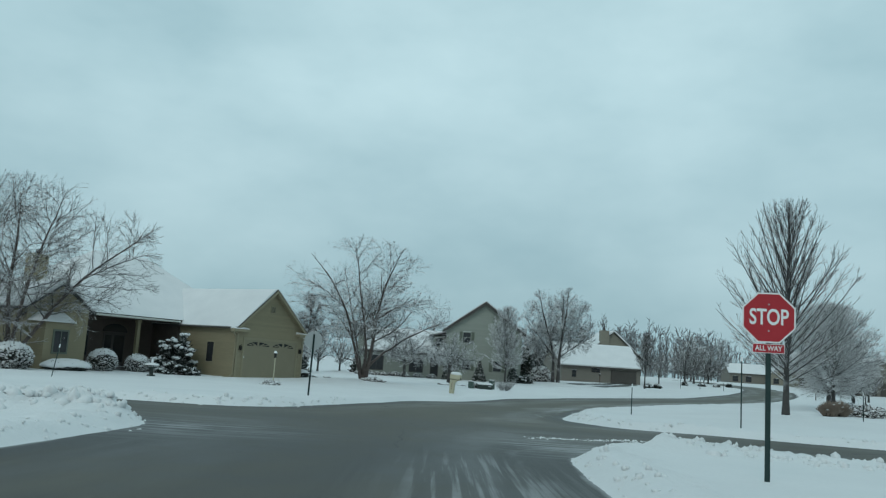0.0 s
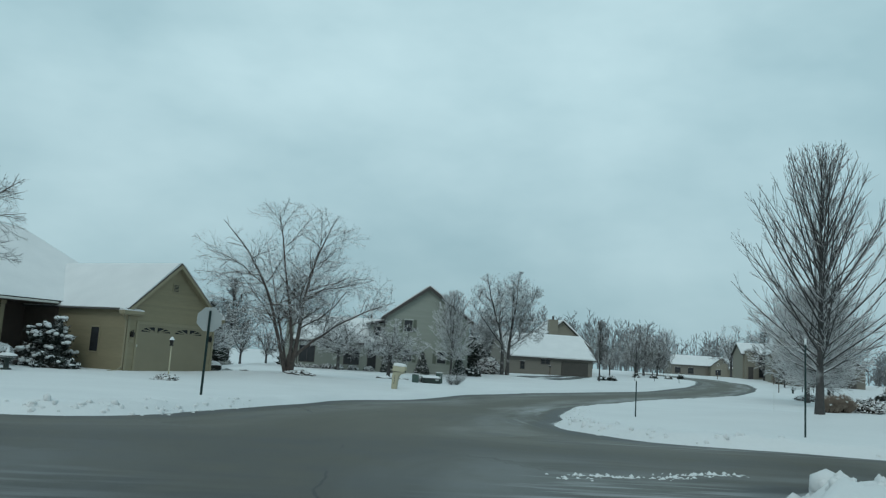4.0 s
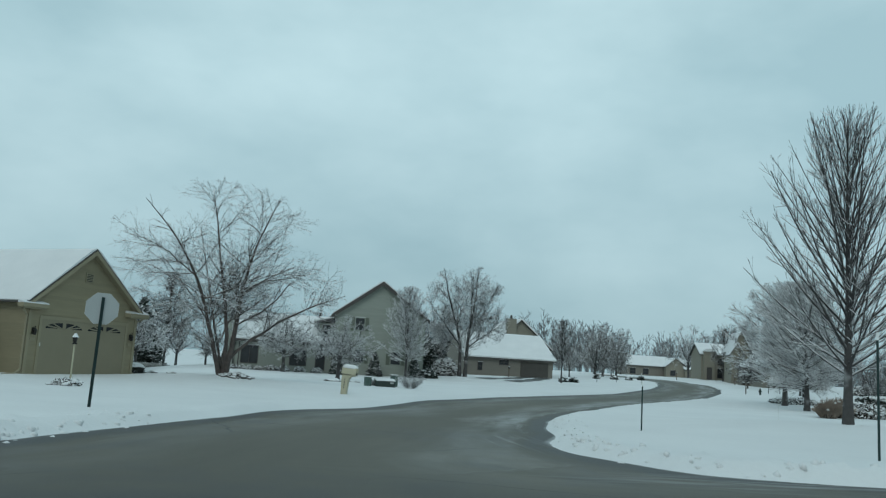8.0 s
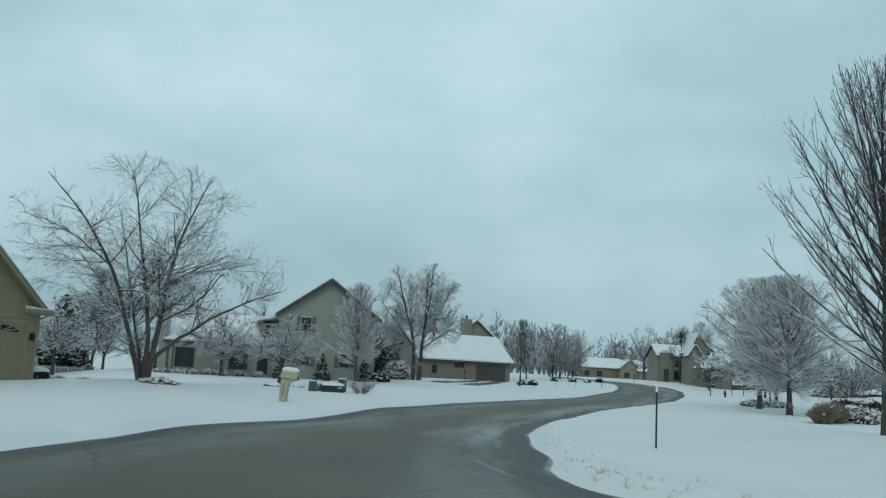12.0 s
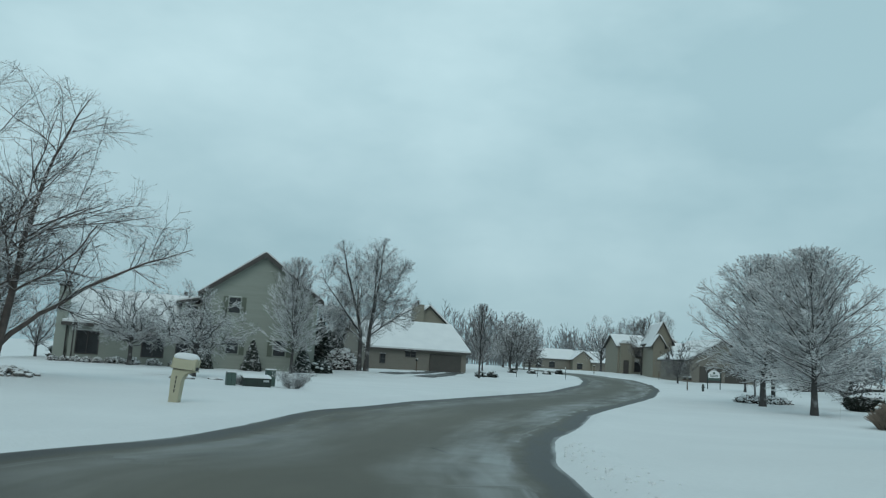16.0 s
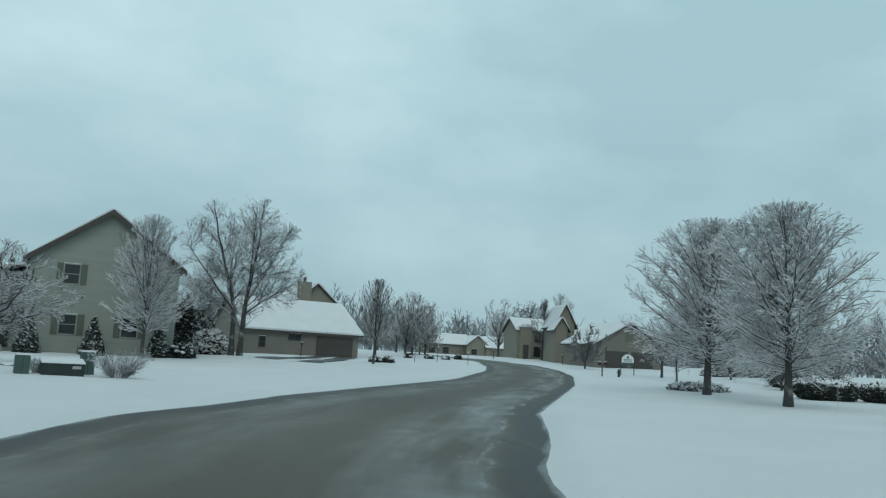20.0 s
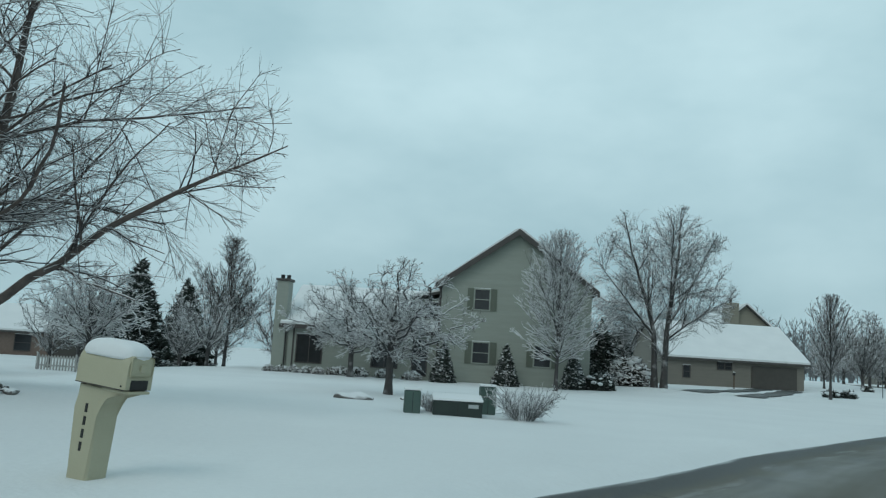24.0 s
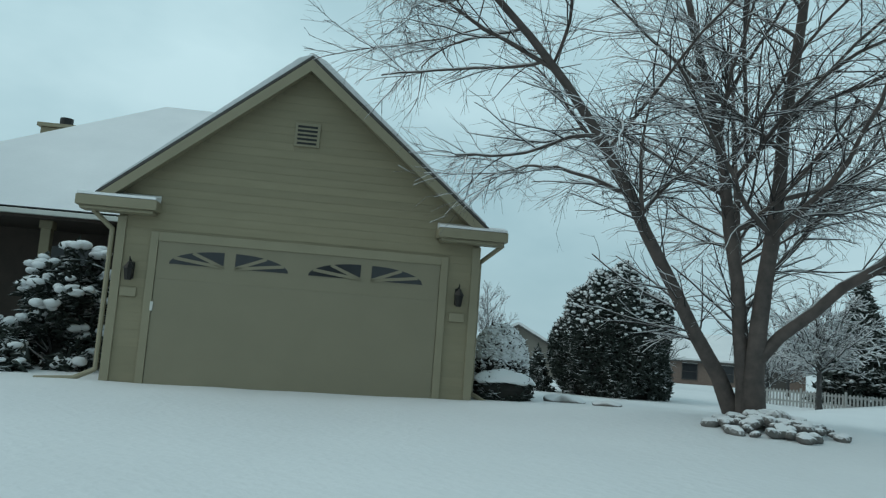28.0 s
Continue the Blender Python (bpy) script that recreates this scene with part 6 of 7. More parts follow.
for i, (x, y, h) in enumerate(((-22, 92, 5.0), (-18, 101, 6.0), (-27, 104, 6.5), (-13, 106, 6.0), (-34, 98, 6.0), (-20, 113, 7.0), (-8, 117, 7.0), (-30, 116, 7.0))):
    round_tree(x, y, h, 255 + i, "bare frosted tree among the back gardens", "back garden trees", 0.16, fine=0.5, thick=2.0, wide=0.5)
bush("shrub", 67.6, 137.0, 2.4, 2.0, 2.2, 1800, 0.26, "dark rounded shrub beside the tall gabled house", "shrub", 136, 30, 0.3)


def grass_tuft(x, y, r, h, n, label, seed, mat="grass_tan"):
    rng = np.random.default_rng(seed)
    root = thing("ornamental_grass", pose(x, y, at(x, y) - 0.05), label, "grass", "ornamental grasses")
    a, q = rng.uniform(0, 2 * np.pi, n), r * np.sqrt(rng.random(n))
    base = np.stack((q * 0.45 * np.cos(a), q * 0.45 * np.sin(a), np.zeros(n)), 1)
    out = q * rng.uniform(0.9, 1.25, n)
    tip = np.stack((np.cos(a) * out, np.sin(a) * out, h * (1 - 0.55 * (q / r) ** 2) * rng.uniform(0.7, 1.0, n)), 1)
    mid_p = (base + tip) / 2 + np.array([0, 0, h * 0.08])
    V, F = tubes(np.stack((base, mid_p, tip), 1), np.tile([0.016, 0.014, 0.006], (n, 1)), 3)
    mpart("blades", mesh_object("blades", V, F, M[mat]), root)
    part("base", cyled((0, 0, 0), (0, 0, 0.25), r * 0.5, r * 0.6, 12), M["shrub_shade"], root)
    tagged(part("snow_load", snow_blobs(rng, tip[rng.choice(n, 5, replace=False)] * np.array([0.9, 0.9, 0.95]), 0.10), M["snow_cap"], root), kind="stuff")
    return root


for i, (x, y, r, h) in enumerate(((25.9, 54.9, 0.75, 1.15), (26.9, 55.5, 0.8, 1.2))):
    grass_tuft(x, y, r, h, 900, "clump of dry russet ornamental grass standing in snow", 140 + i)
bush("shrub", 28.8, 56.2, 0.9, 0.8, 0.7, 800, 0.12, "low dark shrub dusted with snow beside the grasses", "shrub", 143, 14, 0.14)
bush("shrub", 30.4, 57.4, 0.8, 0.8, 0.6, 700, 0.12, "low dark shrub dusted with snow beside the grasses", "shrub", 144, 14, 0.14)

# farther street trees
round_tree(55.7, 118.3, 5.3, 150, "low spreading tree, dense dark crown flecked with snow", "street trees", 0.16, twig="twig_dark", wide=0.56, fine=1.2, thick=2.2)
maple(67.5, 148.5, 9.5, 151, "tall bare tree before the beige house", "street trees", "twig_dark", 36, 0.36, fine=0.7, thick=2.0)
for i, (x, y, h) in enumerate(((39.5, 133.0, 8.2), (43.4, 141.0, 9.0), (48.5, 149.0, 7.6))):
    dome_tree("tree", x, y, h, h * 0.36, h * 0.14, 155 + i, "oval tree, dense grey-brown hanging twigs", "street trees", "twig_grey", False, 14, 0.6, 1.9, droop=0.16)
for i, (x, y, h) in enumerate(((34, 128, 5.2), (48, 150, 7.5), (52, 171, 9), (60, 178, 10), (72, 172, 11), (80, 165, 12), (10, 118, 7), (12.5, 108, 5), (20, 140, 6.2), (46, 66, 6.5), (58, 74, 7.5), (64, 86, 8), (72, 100, 8), (80, 118, 9), (-2, 112, 8), (48, 93, 6), (52, 100, 6.0))):
    (maple if i % 2 else round_tree)(x, y, h, 160 + i, "bare frosted tree among the farther gardens", "garden trees", fine=0.5, thick=2.0)
for i, (x, y) in enumerate(((11.0, 106.5), (12.6, 109.0), (10.4, 111.0))):
    conifer("spruce", x, y, 4.6 - 0.4 * i, 1.9, 2200, 0.26, "dark spruce between the two houses", 180 + i, 50, 7, "spruces between the houses")
bush("shrub", 12.2, 101.0, 1.3, 1.2, 1.5, 1200, 0.2, "round bush white with snow between the houses", "shrub", 185, 50, 0.26)
for i, (x, y) in enumerate(((27.0, 107.0), (28.4, 107.6), (38, 128), (41, 129), (44, 131), (47, 134))):
    bush("shrub", x, y, 0.55, 0.5, 0.45, 300, 0.12, "low dark snow-capped shrub along the drive", "evergreen", 190 + i, 10, 0.2, group="shrubs along the drive")


def woods(seed):
    """A band of bare woodland along the skyline, distance haze put into its grey."""
    rng = np.random.default_rng(seed)
    groups = []
    n = 1000
    a = np.radians(rng.uniform(2, 82, n))
    d = rng.uniform(300, 420, n)
    x, y = d * np.sin(a), d * np.cos(a)
    hgt = rng.uniform(13, 19, n) * (1 + 0.25 * np.sin(a * 9))
    base = np.stack((x, y, np.full(n, -1.0)), 1)
    top = base + np.stack((rng.normal(0, 0.8, n), rng.normal(0, 0.8, n), hgt), 1)
    P = np.stack((base, base * 0.6 + top * 0.4, top), 1)
    R = np.tile([0.22, 0.15, 0.02], (n, 1))
    groups.append(tubes(P, R, 3))
    q = grow(rng, (P, R), None, 1.5, 0.2, 50, 0.8, 4.6, 0.5, 0.3, 0.1, 2, 0.6, 0.09)
    groups.append(tubes(*q, 3))
    groups.append(tubes(*grow(rng, q, None, 0.6, 0.15, 40, 1.0, 2.2, 0.3, 0.2, 0.1, 2, 0.7, 0.09), 3))
    ob = mpart("distant_woods", mesh_object("distant_woods", *joined(groups), M["hazed_woods"]))
    return tagged(ob, "belt of bare woodland on the skyline, distance haze painted into its pale grey", "woods", kind="stuff")


woods(7)


def twig_shrub(x, y, r, h, seed, label):
    """A leafless shrub: many arching frosted stems from one root."""
    rng = np.random.default_rng(seed)
    root = thing("shrub", pose(x, y, at(x, y) - 0.06), label, "shrub")
    a = rng.uniform(0, 2 * np.pi, 60)
    t = rng.uniform(0.15, 1.0, 60)
    S = [stem(rng, (0.2 * r * math.cos(b), 0.2 * r * math.sin(b), 0), (0.95 * q * math.cos(b), 0.95 * q * math.sin(b), 0.85), math.hypot(h, r * q) * 0.95, 0.012, 0.006, 6, -0.1, 0.06) for b, q in zip(a, t)]
    p, r0 = np.stack([s[0] for s in S]), np.stack([s[1] for s in S])
    g = [tubes(p, r0, 4)]
    for l in ((7.0, 0.1, 40, 1.0, 0.35, 0.3, 0.1, 0.12, 4, 0.7, 0.008), (8.0, 0.1, 42, 1.0, 0.18, 0.3, 0.0, 0.14, 3, 0.8, 0.007)):
        p, r0 = grow(rng, (p, r0), None, *l)
        g.append(tubes(p, r0, 3))
    tagged(mpart("branching", mesh_object("branching", *joined(g), M["twig_frost"], True), root), kind="stuff")
    return root


twig_shrub(5.35, 67.6, 0.85, 0.8, 137, "sprawling twiggy shrub covered with snow beside the utility boxes")
twig_shrub(10.6, 99.0, 0.7, 0.7, 138, "small twiggy shrub poking out of the snow")
twig_shrub(2.95, 68.0, 0.35, 0.35, 139, "little snowy shrub behind the utility boxes")


# ------------------------------------------------------------------ street furniture
def words(root, text, size, m, mat, label="", squeeze=1.0, bold=0.0):
    cu = bpy.data.curves.new("lettering", "FONT")
    cu.body, cu.size, cu.align_x, cu.align_y, cu.extrude = text, size, "CENTER", "CENTER", 0.002
    cu.offset = bold
    cu.materials.append(mat)
    tmp = bpy.data.objects.new("lettering", cu)
    me = bpy.data.meshes.new_from_object(tmp)
    bpy.data.objects.remove(tmp)
    ob = new("lettering", me)
    ob.parent, ob.matrix_basis = root, m @ Matrix.Diagonal((squeeze, 1, 1, 1))
    if label:
        ob["label"] = label
    return ob


def octagon(r):
    return [(r * math.cos(radians(22.5 + 45 * i)) / math.cos(radians(22.5)), r * math.sin(radians(22.5 + 45 * i)) / math.cos(radians(22.5))) for i in range(8)]


def u_post(root, h, w=0.075):
    """Channel-section steel post with punched holes."""
    bm = bmesh.new()
    box(bm, -w / 2, w / 2, -0.006, 0.0, -0.4, h, 0.0)
    box(bm, -w / 2, -w / 2 + 0.012, 0.0, 0.03, -0.4, h)
    box(bm, w / 2 - 0.012, w / 2, 0.0, 0.03, -0.4, h)
    for k in range(int(h / 0.15)):
        box(bm, -0.007, 0.007, -0.0085, -0.006, k * 0.15 + 0.1, k * 0.15 + 0.114)
    return part("post", bm, M["metal_green"], root)


def stop_sign(x, y, rz, all_way, label, lean=0.0, top=2.76, z=None):
    root = thing("stop_sign", pose(x, y, at(x, y) if z is None else z, 0, lean, rz), label, "road sign", "stop signs")
    u_post(root, top - 0.1)
    R, zc = 0.38, top - 0.38
    face = part("sign_plate", prismed([(u, zc + v) for u, v in octagon(R)], "y", -0.016, -0.010), M["sign_white"], root)
    part("red_field", prismed([(u, zc + v) for u, v in octagon(R - 0.022)], "y", -0.019, -0.016), M["sign_red"], face)
    part("back", prismed([(u, zc + v) for u, v in octagon(R - 0.002)], "y", -0.010, -0.007), M["sign_back"], face)
    words(face, "STOP", 0.335, pose(0, -0.021, zc, 90), M["sign_white"], "white capitals on red", 0.70, 0.006)
    for dz in (-0.2, 0.2):
        part("bolt", cyled((0, -0.026, zc + dz), (0, -0.018, zc + dz), 0.012, n=8), M["sign_back"], face)
    if all_way:
        zp = zc - R - 0.085
        pl = part("plaque", boxed(-0.23, 0.23, -0.016, -0.010, zp - 0.07, zp + 0.07, 0.0), M["sign_white"], root)
        part("red_field", boxed(-0.222, 0.222, -0.019, -0.016, zp - 0.062, zp + 0.062), M["sign_red"], pl)
        words(pl, "ALL WAY", 0.105, pose(0, -0.021, zp, 90), M["sign_white"], "white capitals on red", 0.85, 0.002)
    return root


stop_sign(4.93, 12.45, -14, True, "red octagonal stop sign with an all-way plaque on a green post", 0.0, 2.80, -0.02)
stop_sign(-5.69, 36.04, 196, False, "stop sign seen from its bare grey back, on a leaning post", -1.0, 2.76)


def stake(x, y, h, label, lean=0.0, r=0.022, mat="metal_green", cap=True):
    root = thing("marker_stake", pose(x, y, at(x, y), 0, lean, 0), label, "stake", "verge stakes")
    part("rod", cyled((0, 0, -0.3), (0, 0, h), r, r * 0.95, 8), M[mat], root)
    if cap:
        part("tip", cyled((0, 0, h), (0, 0, h + 0.16), r * 1.25, r * 1.2, 8), M["sign_white"], root, "pale reflective tip")
    return root


stake(8.6, 36.9, 1.2, "thin dark steel stake in the snowy verge")
stake(11.2, 30.67, 2.45, "tall thin dark steel post in the snowy verge", 0, 0.026)
stake(20.0, 39.0, 1.2, "thin dark steel stake near the lawn edge", 0)
stake(33.0, 113.0, 2.4, "tall thin snow-marker post by the far verge", 0, 0.03)
stake(36.6, 116.0, 1.5, "thin snow-marker by the far verge", 3, 0.03)
stake(39.6, 115.0, 1.2, "thin snow-marker by the far verge", -3, 0.03)
stake(-17.2, 36.6, 1.3, "short stake leaning in the verge snow", 8)
stake(18.4, 46.8, 1.1, "hair-thin wire stake in the lawn", 0, 0.005, "trim_light", False)
stake(28.6, 60.5, 1.0, "hair-thin wire stake in the lawn", 4, 0.005, "trim_light", False)


def post_mailbox(x, y, rz, label):
    """One-piece moulded mailbox: a swept post that flares into a rounded box, snow on top."""
    root = thing("mailbox", pose(x, y, at(x, y) - 0.06, 0, -4.5, rz) @ Matrix.Diagonal((1.17, 1.17, 1.12, 1)), label, "mailbox")
    # profile seen from the side: door towards -x
    bm = bmesh.new()
    prof = [(-0.005, -0.2), (-0.005, 0.62), (-0.02, 0.74), (-0.07, 0.82), (-0.17, 0.86), (-0.30, 0.87), (-0.305, 0.89), (0.27, 0.89), (0.27, 0.80), (0.245, 0.68), (0.235, -0.2)]
    half = 0.115
    a = [bm.verts.new((u, -half, z)) for u, z in prof]
    b = [bm.verts.new((u, half, z)) for u, z in prof]
    bm.faces.new(a)
    bm.faces.new(list(reversed(b)))
    for i in range(len(a)):
        j = (i + 1) % len(a)
        bm.faces.new((a[i], b[i], b[j], a[j]))
    es = [e for e in bm.edges if abs(e.verts[0].co.y - e.verts[1].co.y) < 1e-6]
    bmesh.ops.bevel(bm, geom=es, offset=0.03, segments=3, affect="EDGES", profile=0.5)
    post = part("post", bm, M["mailbox_plastic"], root)
    # box with a rounded top, slightly wider than the post
    bm = bmesh.new()
    hw = 0.155
    sec = [(-hw, 0.905)] + [(-hw, 1.12)] + [(-hw * math.cos(t), 1.12 + 0.13 * math.sin(t)) for t in np.linspace(0.25, math.pi - 0.25, 12)] + [(hw, 1.12), (hw, 0.905)]
    rings = []
    for u, k in ((-0.315, 0.93), (-0.30, 0.985), (-0.26, 1.0), (0.24, 1.0), (0.275, 0.97), (0.29, 0.90)):
        rings.append([bm.verts.new((u, v * k, 0.905 + (z - 0.905) * k)) for v, z in sec])
    for r0, r1 in zip(rings, rings[1:]):
        for i in range(len(sec)):
            j = (i + 1) % len(sec)
            bm.faces.new((r0[i], r0[j], r1[j], r1[i]))
    bm.faces.new(rings[0])
    bm.faces.new(list(reversed(rings[-1])))
    for f in bm.faces:
        f.smooth = len(f.verts) == 4
    bx = part("box", bm, M["mailbox_plastic"], root)
    bx.data.set_sharp_from_angle(angle=radians(35))
    # front: door, latch, and a black block for the shade inside the paper slot
    part("door", boxed(-0.325, -0.300, -0.125, 0.125, 1.02, 1.20, 0.03), M["mailbox_plastic"], bx)
    part("latch", boxed(-0.345, -0.320, -0.03, 0.03, 1.07, 1.13, 0.008), M["mailbox_plastic"], bx)
    part("paper_slot", boxed(-0.322, -0.298, -0.10, 0.10, 0.90, 0.995, 0.015), M["black"], bx, "newspaper slot, the shade inside it drawn as a black block")
    part("lip", boxed(-0.34, -0.02, -0.12, 0.12, 0.868, 0.894, 0.012), M["mailbox_plastic"], bx)
    part("seam", boxed(-0.302, 0.278, -0.157, 0.157, 0.90, 0.907), M["trim_dark"], bx)
    part("screw", cyled((-0.27, 0.150, 0.935), (-0.27, 0.158, 0.935), 0.009, n=8), M["black"], bx)
    part("flag_stub", boxed(0.285, 0.38, -0.04, 0.05, 0.93, 0.97, 0.015), M["mailbox_plastic"], bx)
    # snow cap
    bm = bmesh.new()
    bmesh.ops.create_uvsphere(bm, u_segments=24, v_segments=14, radius=1.0, matrix=Matrix.Translation((-0.012, 0, 1.19)) @ Matrix.Diagonal((0.315, 0.165, 0.135, 1)))
    for v in bm.verts:
        px = min(1.0, abs(v.co.x + 0.012) / 0.315)
        v.co.x = -0.012 + math.copysign(0.315 * px ** 0.55, v.co.x + 0.012)
        v.co.y = math.copysign(0.165 * min(1.0, abs(v.co.y) / 0.165) ** 0.6, v.co.y)
        v.co.z = max(v.co.z, 1.165) + 0.008 * noise.noise(v.co * 9)
    for f in bm.faces:
        f.smooth = True
    part("snow_cap", bm, M["snow_cap"], root, "thick rounded cap of snow")
    # four plain bars down the side
    for i in range(4):
        part("bar", boxed(0.112, 0.142, 0.114, 0.1185, 0.64 - 0.115 * i, 0.72 - 0.115 * i, 0.0), M["black"], post)
    return root


post_mailbox(0.95, 54.9, 160, "beige moulded plastic mailbox on its post, capped with snow")


def utility_box(x, y, w, d, h, rz, label, mat, slope=0.0):
    root = thing("utility_box", pose(x, y, at(x, y) - 0.05, 0, 0, rz), label, "utility box", "utility boxes")
    bm = bmesh.new()
    prism(bm, [(-d / 2, 0), (d / 2, 0), (d / 2, h), (-d / 2, h - slope)], "x", -w / 2, w / 2)
    bmesh.ops.bevel(bm, geom=list(bm.edges), offset=0.02, segments=2, affect="EDGES")
    body = part("cabinet", bm, M[mat], root)
    part("door_seam", boxed(-0.006, 0.006, -d / 2 - 0.004, -d / 2 + 0.004, 0.05, h - slope - 0.05), M["black"], body)
    bm = bmesh.new()
    prism(bm, [(-d / 2 - 0.02, h - slope + 0.004), (d / 2 + 0.02, h + 0.004), (d / 2 - 0.02, h + 0.06), (-d / 2 + 0.03, h - slope + 0.06)], "x", -w / 2 - 0.02, w / 2 + 0.02)
    bmesh.ops.bevel(bm, geom=list(bm.edges), offset=0.015, segments=2, affect="EDGES")
    part("snow_cap", bm, M["snow_cap"], root)
    if slope:
        part("label_plate", boxed(w / 2 - 0.35, w / 2 - 0.1, -d / 2 - 0.008, -d / 2 + 0.004, h * 0.5, h * 0.68), M["sign_back"], body)
    return root


utility_box(2.55, 67.2, 0.40, 0.36, 0.60, 12, "pale green upright telecom cabinet in the snow", "util_green")
utility_box(3.65, 67.5, 1.22, 0.8, 0.50, 8, "low dark green transformer box edged with snow", "util_dark", 0.10)
utility_box(4.35, 68.9, 0.42, 0.40, 0.78, 10, "pale green upright cabinet capped with snow", "util_green")


def rock_bed(x, y, r0, r1, n, label, seed, a0=0.0, a1=6.28):
    rng = np.random.default_rng(seed)
    root = thing("stone_edging", pose(x, y, 0), label, "stones")
    for i in range(n):
        a, q = rng.uniform(a0, a1), rng.uniform(r0, r1)
        px, py = q * math.cos(a), q * math.sin(a)
        s = rng.uniform(0.055, 0.125)
        bm = bmesh.new()
        bmesh.ops.create_icosphere(bm, subdivisions=2, radius=s, matrix=Matrix.Translation((px, py, at(x + px, y + py) + s * 0.25 + 0.20 * (1 - q / r1))) @ Matrix.Rotation(rng.uniform(0, 3), 4, "Z") @ Matrix.Diagonal((1.25, 0.85, 0.7, 1)))
        for v in bm.verts:
            v.co += Vector(noise.noise_vector(v.co * 5.0)) * s * 0.35
        part("stone", bm, M["stone"], root)
    return root


rock_bed(-4.85, 60.75, 0.05, 0.95, 150, "bed of rounded stones under snow at the foot of the birch", 200)
for i, (x, y, s) in enumerate(((-9.6, 61.6, 0.3), (-10.8, 61.2, 0.18), (-8.4, 61.4, 0.2), (0.4, 70.6, 0.4), (1.9, 72.2, 0.25))):
    bm = bmesh.new()
    bmesh.ops.create_icosphere(bm, subdivisions=3, radius=s, matrix=Matrix.Diagonal((1.5, 1.0, 0.45, 1)))
    for v in bm.verts:
        v.co += Vector(noise.noise_vector(v.co * 4.0)) * s * 0.25
    for f in bm.faces:
        f.smooth = True
    rk = thing("boulder", pose(x, y, at(x, y) + 0.02), "low garden boulder half buried in snow", "stone", "garden boulders")
    part("rock", bm, M["stone"], rk)


def bird_bath(x, y):
    root = thing("bird_bath", pose(x, y, at(x, y)), "grey stone bird bath heaped with snow on the front lawn", "bird bath")
    bm = cyled((0, 0, -0.1), (0, 0, 0.08), 0.26, 0.22, 16)
    cyl(bm, (0, 0, 0.08), (0, 0, 0.42), 0.12, 0.10, 14)
    part("pedestal", bm, M["util_dark"], root)
    part("bowl", cyled((0, 0, 0.42), (0, 0, 0.62), 0.16, 0.46, 20), M["util_dark"], root)
    bm = bmesh.new()
    bmesh.ops.create_uvsphere(bm, u_segments=16, v_segments=8, radius=1.0, matrix=Matrix.Translation((0, 0, 0.62)) @ Matrix.Diagonal((0.42, 0.42, 0.14, 1)))
    cyl(bm, (0, 0, 0.70), (0, 0, 1.0), 0.09, 0.05, 10)
    part("snow_cap", bm, M["snow_cap"], root)


bird_bath(-16.6, 47.4)


def yard_post(x, y):
    root = thing("yard_post", pose(x, y, at(x, y)), "pale wooden yard post with a small lantern top", "post")
    bm = cyled((0, 0, -0.2), (0, 0, 1.55), 0.036, 0.032, 10)
    cyl(bm, (0, 0, 0), (0, 0, 0.35), 0.06, 0.042, 10)
    part("pole", bm, M["mailbox_plastic"], root)
    bm = cyled((0, 0, 1.55), (0, 0, 1.60), 0.09, 0.10, 8)
    cyl(bm, (0, 0, 1.60), (0, 0, 1.82), 0.065, 0.10, 6)
    part("lantern", bm, M["lamp_iron"], root)
    part("snow_cap", cyled((0, 0, 1.82), (0, 0, 1.97), 0.13, 0.03, 10), M["snow_cap"], root)


yard_post(-9.7, 48.1)
bush("shrub", -9.7, 47.7, 0.55, 0.4, 0.22, 260, 0.10, "low sprigs poking through snow round the yard post", "shrub", 210, 8, 0.12)


def curb_mailbox(x, y, label, double=False):
    root = thing("mailbox", pose(x, y, at(x, y), 0, 0, 70), label, "mailbox", "kerbside mailboxes")
    part("post", boxed(-0.05, 0.05, -0.05, 0.05, -0.2, 1.05, 0.01), M["wood_dark"], root)
    for k in ((-0.24, 0.24) if double else (0.0,)):
        sec = [(k - 0.09, 1.05), (k - 0.09, 1.18)] + [(k - 0.09 * math.cos(t), 1.18 + 0.08 * math.sin(t)) for t in np.linspace(0.3, 2.84, 6)] + [(k + 0.09, 1.18), (k + 0.09, 1.05)]
        bx = part("box", prismed(sec, "x", -0.25, 0.25), M["black"], root)
        part("snow_cap", boxed(-0.24, 0.24, k - 0.08, k + 0.08, 1.255, 1.32, 0.02), M["snow_cap"], bx)
    if double:
        part("crossbar", boxed(-0.05, 0.05, -0.45, 0.45, 0.95, 1.05, 0.01), M["wood_dark"], root)
    return root


curb_mailbox(45.6, 100.0, "pair of dark mailboxes on a wooden crossbar, snow on top", True)
curb_mailbox(21.9, 113.0, "small dark mailbox on a post by the drive")
curb_mailbox(60.5, 131.0, "small dark mailbox on a post at the bend")
curb_mailbox(58.0, 146.0, "small dark mailbox on a post at the bend")


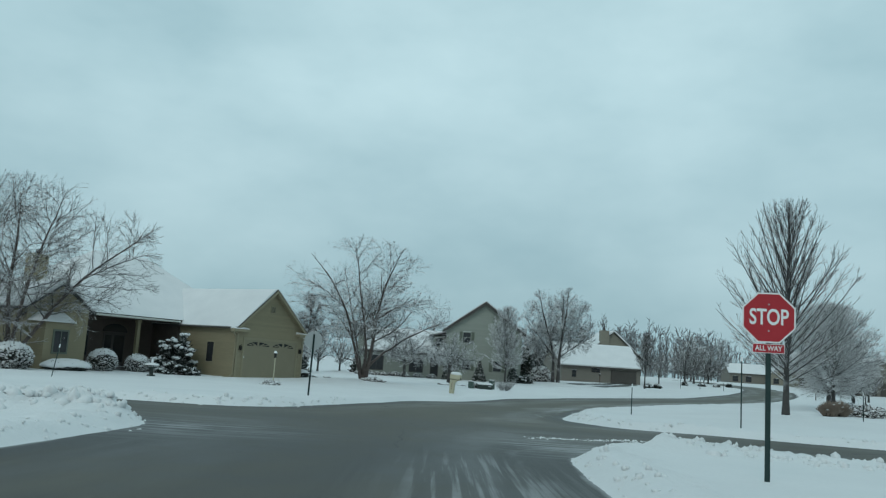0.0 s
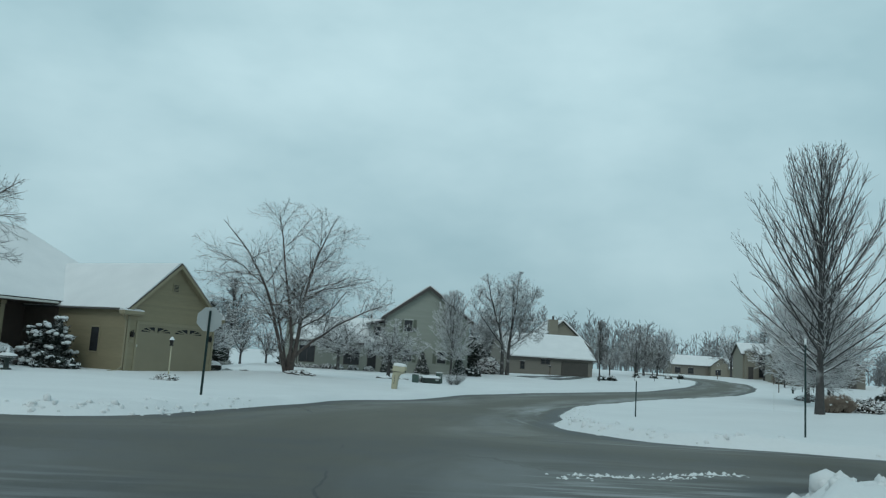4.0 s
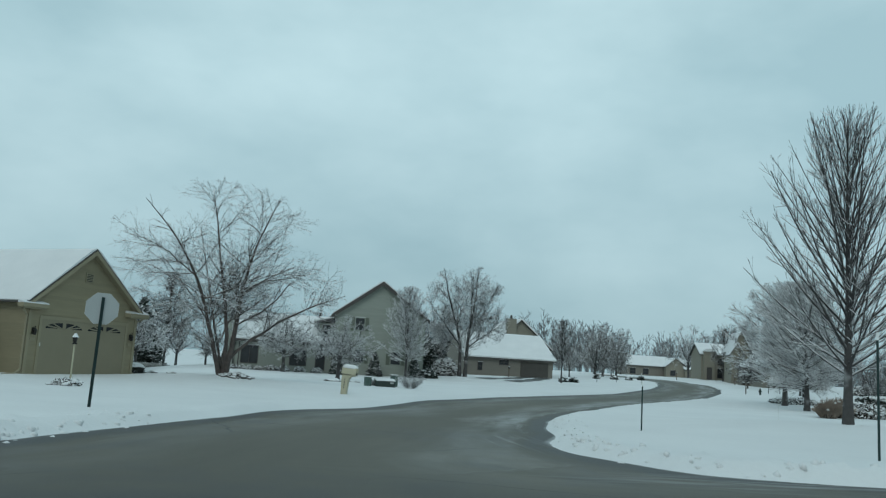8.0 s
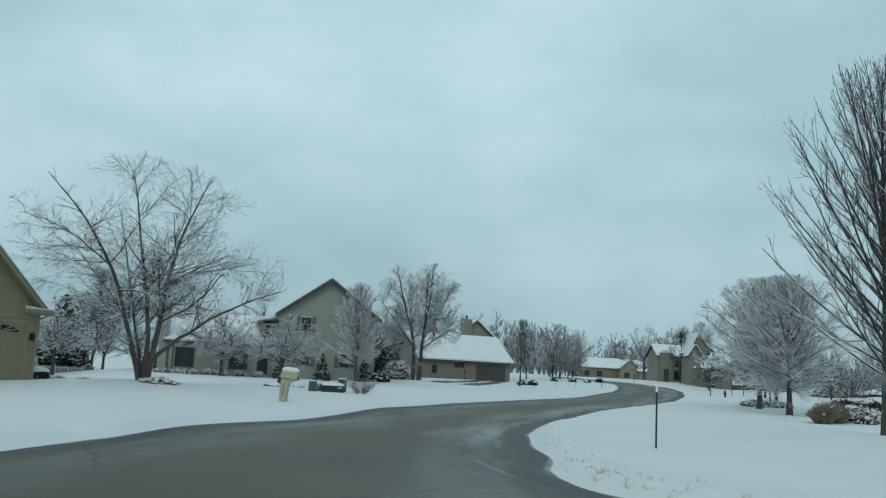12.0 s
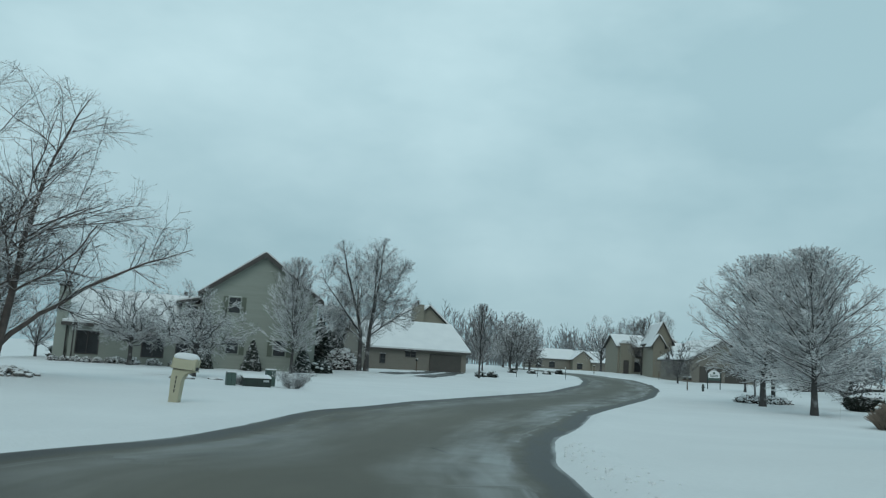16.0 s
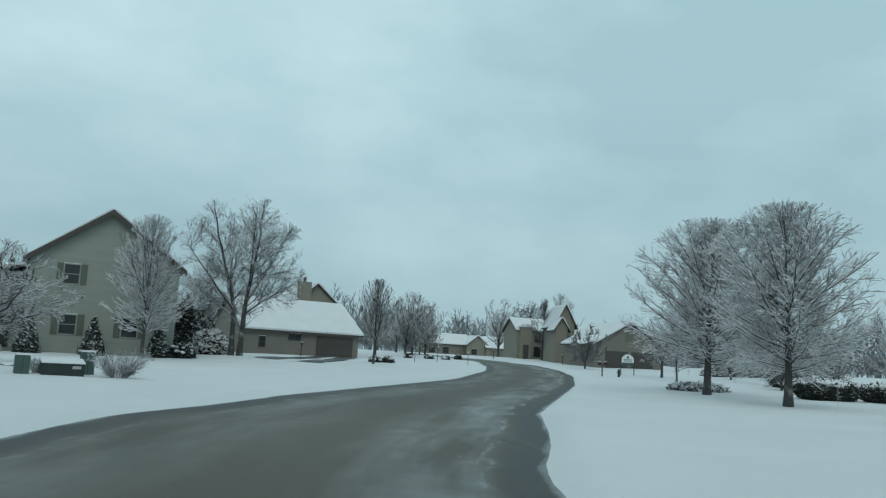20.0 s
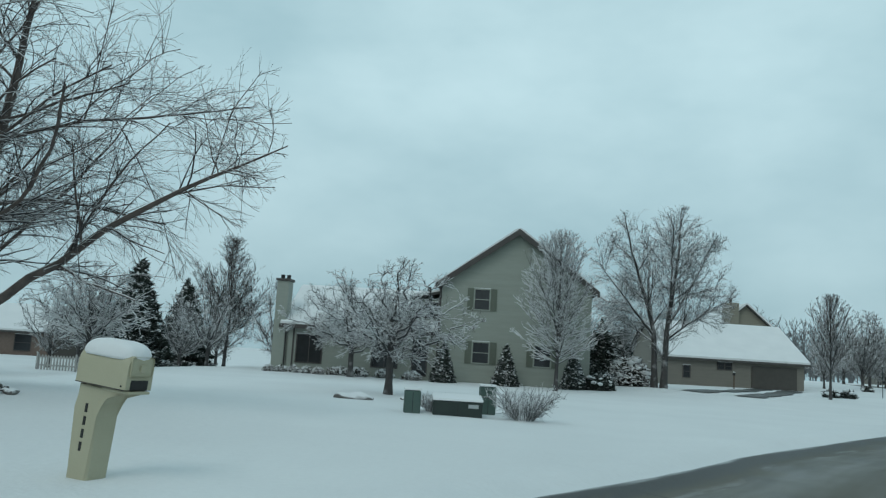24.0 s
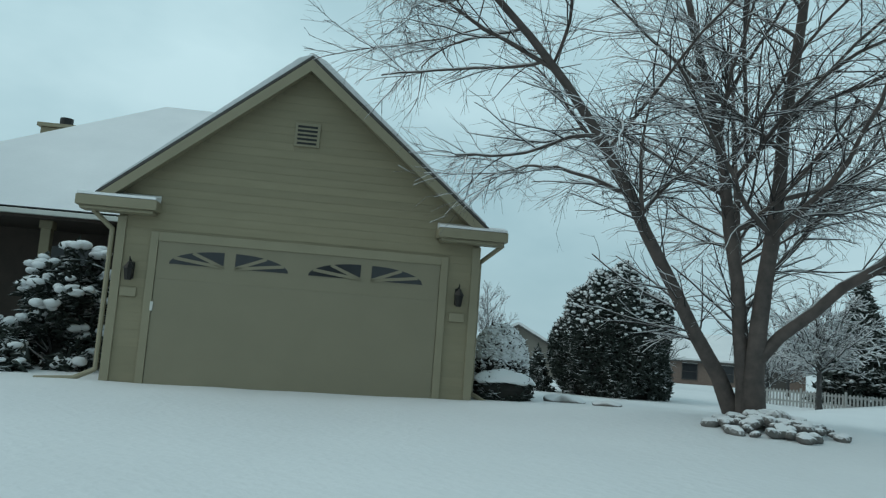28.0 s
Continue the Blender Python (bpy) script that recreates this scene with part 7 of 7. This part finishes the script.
def arched_sign(x, y, rz):
    root = thing("sign_board", pose(x, y, at(x, y), 0, 0, rz), "green and white arched sign board on two posts", "sign")
    for s in (-0.62, 0.62):
        part("post", boxed(s - 0.04, s + 0.04, -0.04, 0.04, -0.2, 1.75, 0.01), M["metal_green"], root)
    arch = [(-0.58, 1.05), (0.58, 1.05), (0.58, 1.5)] + [(0.58 * math.cos(t), 1.5 + 0.42 * math.sin(t)) for t in np.linspace(0.1, math.pi - 0.1, 14)] + [(-0.58, 1.5)]
    b = part("board", prismed(arch, "y", -0.05, -0.01), M["sign_white"], root)
    part("green_band", boxed(-0.57, 0.57, -0.058, -0.05, 0.92, 1.18), M["util_green"], b)
    for i in range(2):
        part("text_bar", boxed(-0.4, 0.4, -0.056, -0.05, 1.30 + 0.14 * i, 1.36 + 0.14 * i), M["util_green"], b)
    part("emblem", cyled((0, -0.056, 1.68), (0, -0.05, 1.68), 0.12, n=16), M["util_green"], b)
    part("snow_cap", boxed(-0.3, 0.3, -0.06, 0.0, 1.90, 1.96, 0.02), M["snow_cap"], b)


arched_sign(51.5, 104.5, -25)
hyd = thing("hydrant", pose(47.0, 99.5, at(47.0, 99.5)), "small dark hydrant standing in the snow", "hydrant")
part("barrel", cyled((0, 0, -0.1), (0, 0, 0.55), 0.11, 0.10, 12), M["util_dark"], hyd)
part("bonnet", cyled((0, 0, 0.55), (0, 0, 0.72), 0.13, 0.04, 12), M["util_dark"], hyd)
part("outlet", cyled((-0.2, 0, 0.4), (0.2, 0, 0.4), 0.05, n=8), M["util_dark"], hyd)


# two wheel tracks on the drive of the brown house
for k, (x0, y0, x1, y1) in enumerate(((15.6, 97.0, 24.6, 114.4), (18.6, 96.4, 26.8, 114.2))):
    n = 14
    v, f = [], []
    for i in range(n):
        t = i / (n - 1)
        cx, cy = x0 + (x1 - x0) * t, y0 + (y1 - y0) * t
        w = 0.8 + 0.15 * math.sin(i * 1.7 + k)
        for s in (-w, w):
            v.append((cx + s, cy, at(cx + s, cy) + 0.05))
    for i in range(n - 1):
        f.append((2 * i, 2 * i + 1, 2 * i + 3, 2 * i + 2))
    tagged(mpart("driveway", mesh_object("driveway", v, f, M["wet_track"])), "wet wheel track bared of snow on the drive", "driveway", kind="structure")
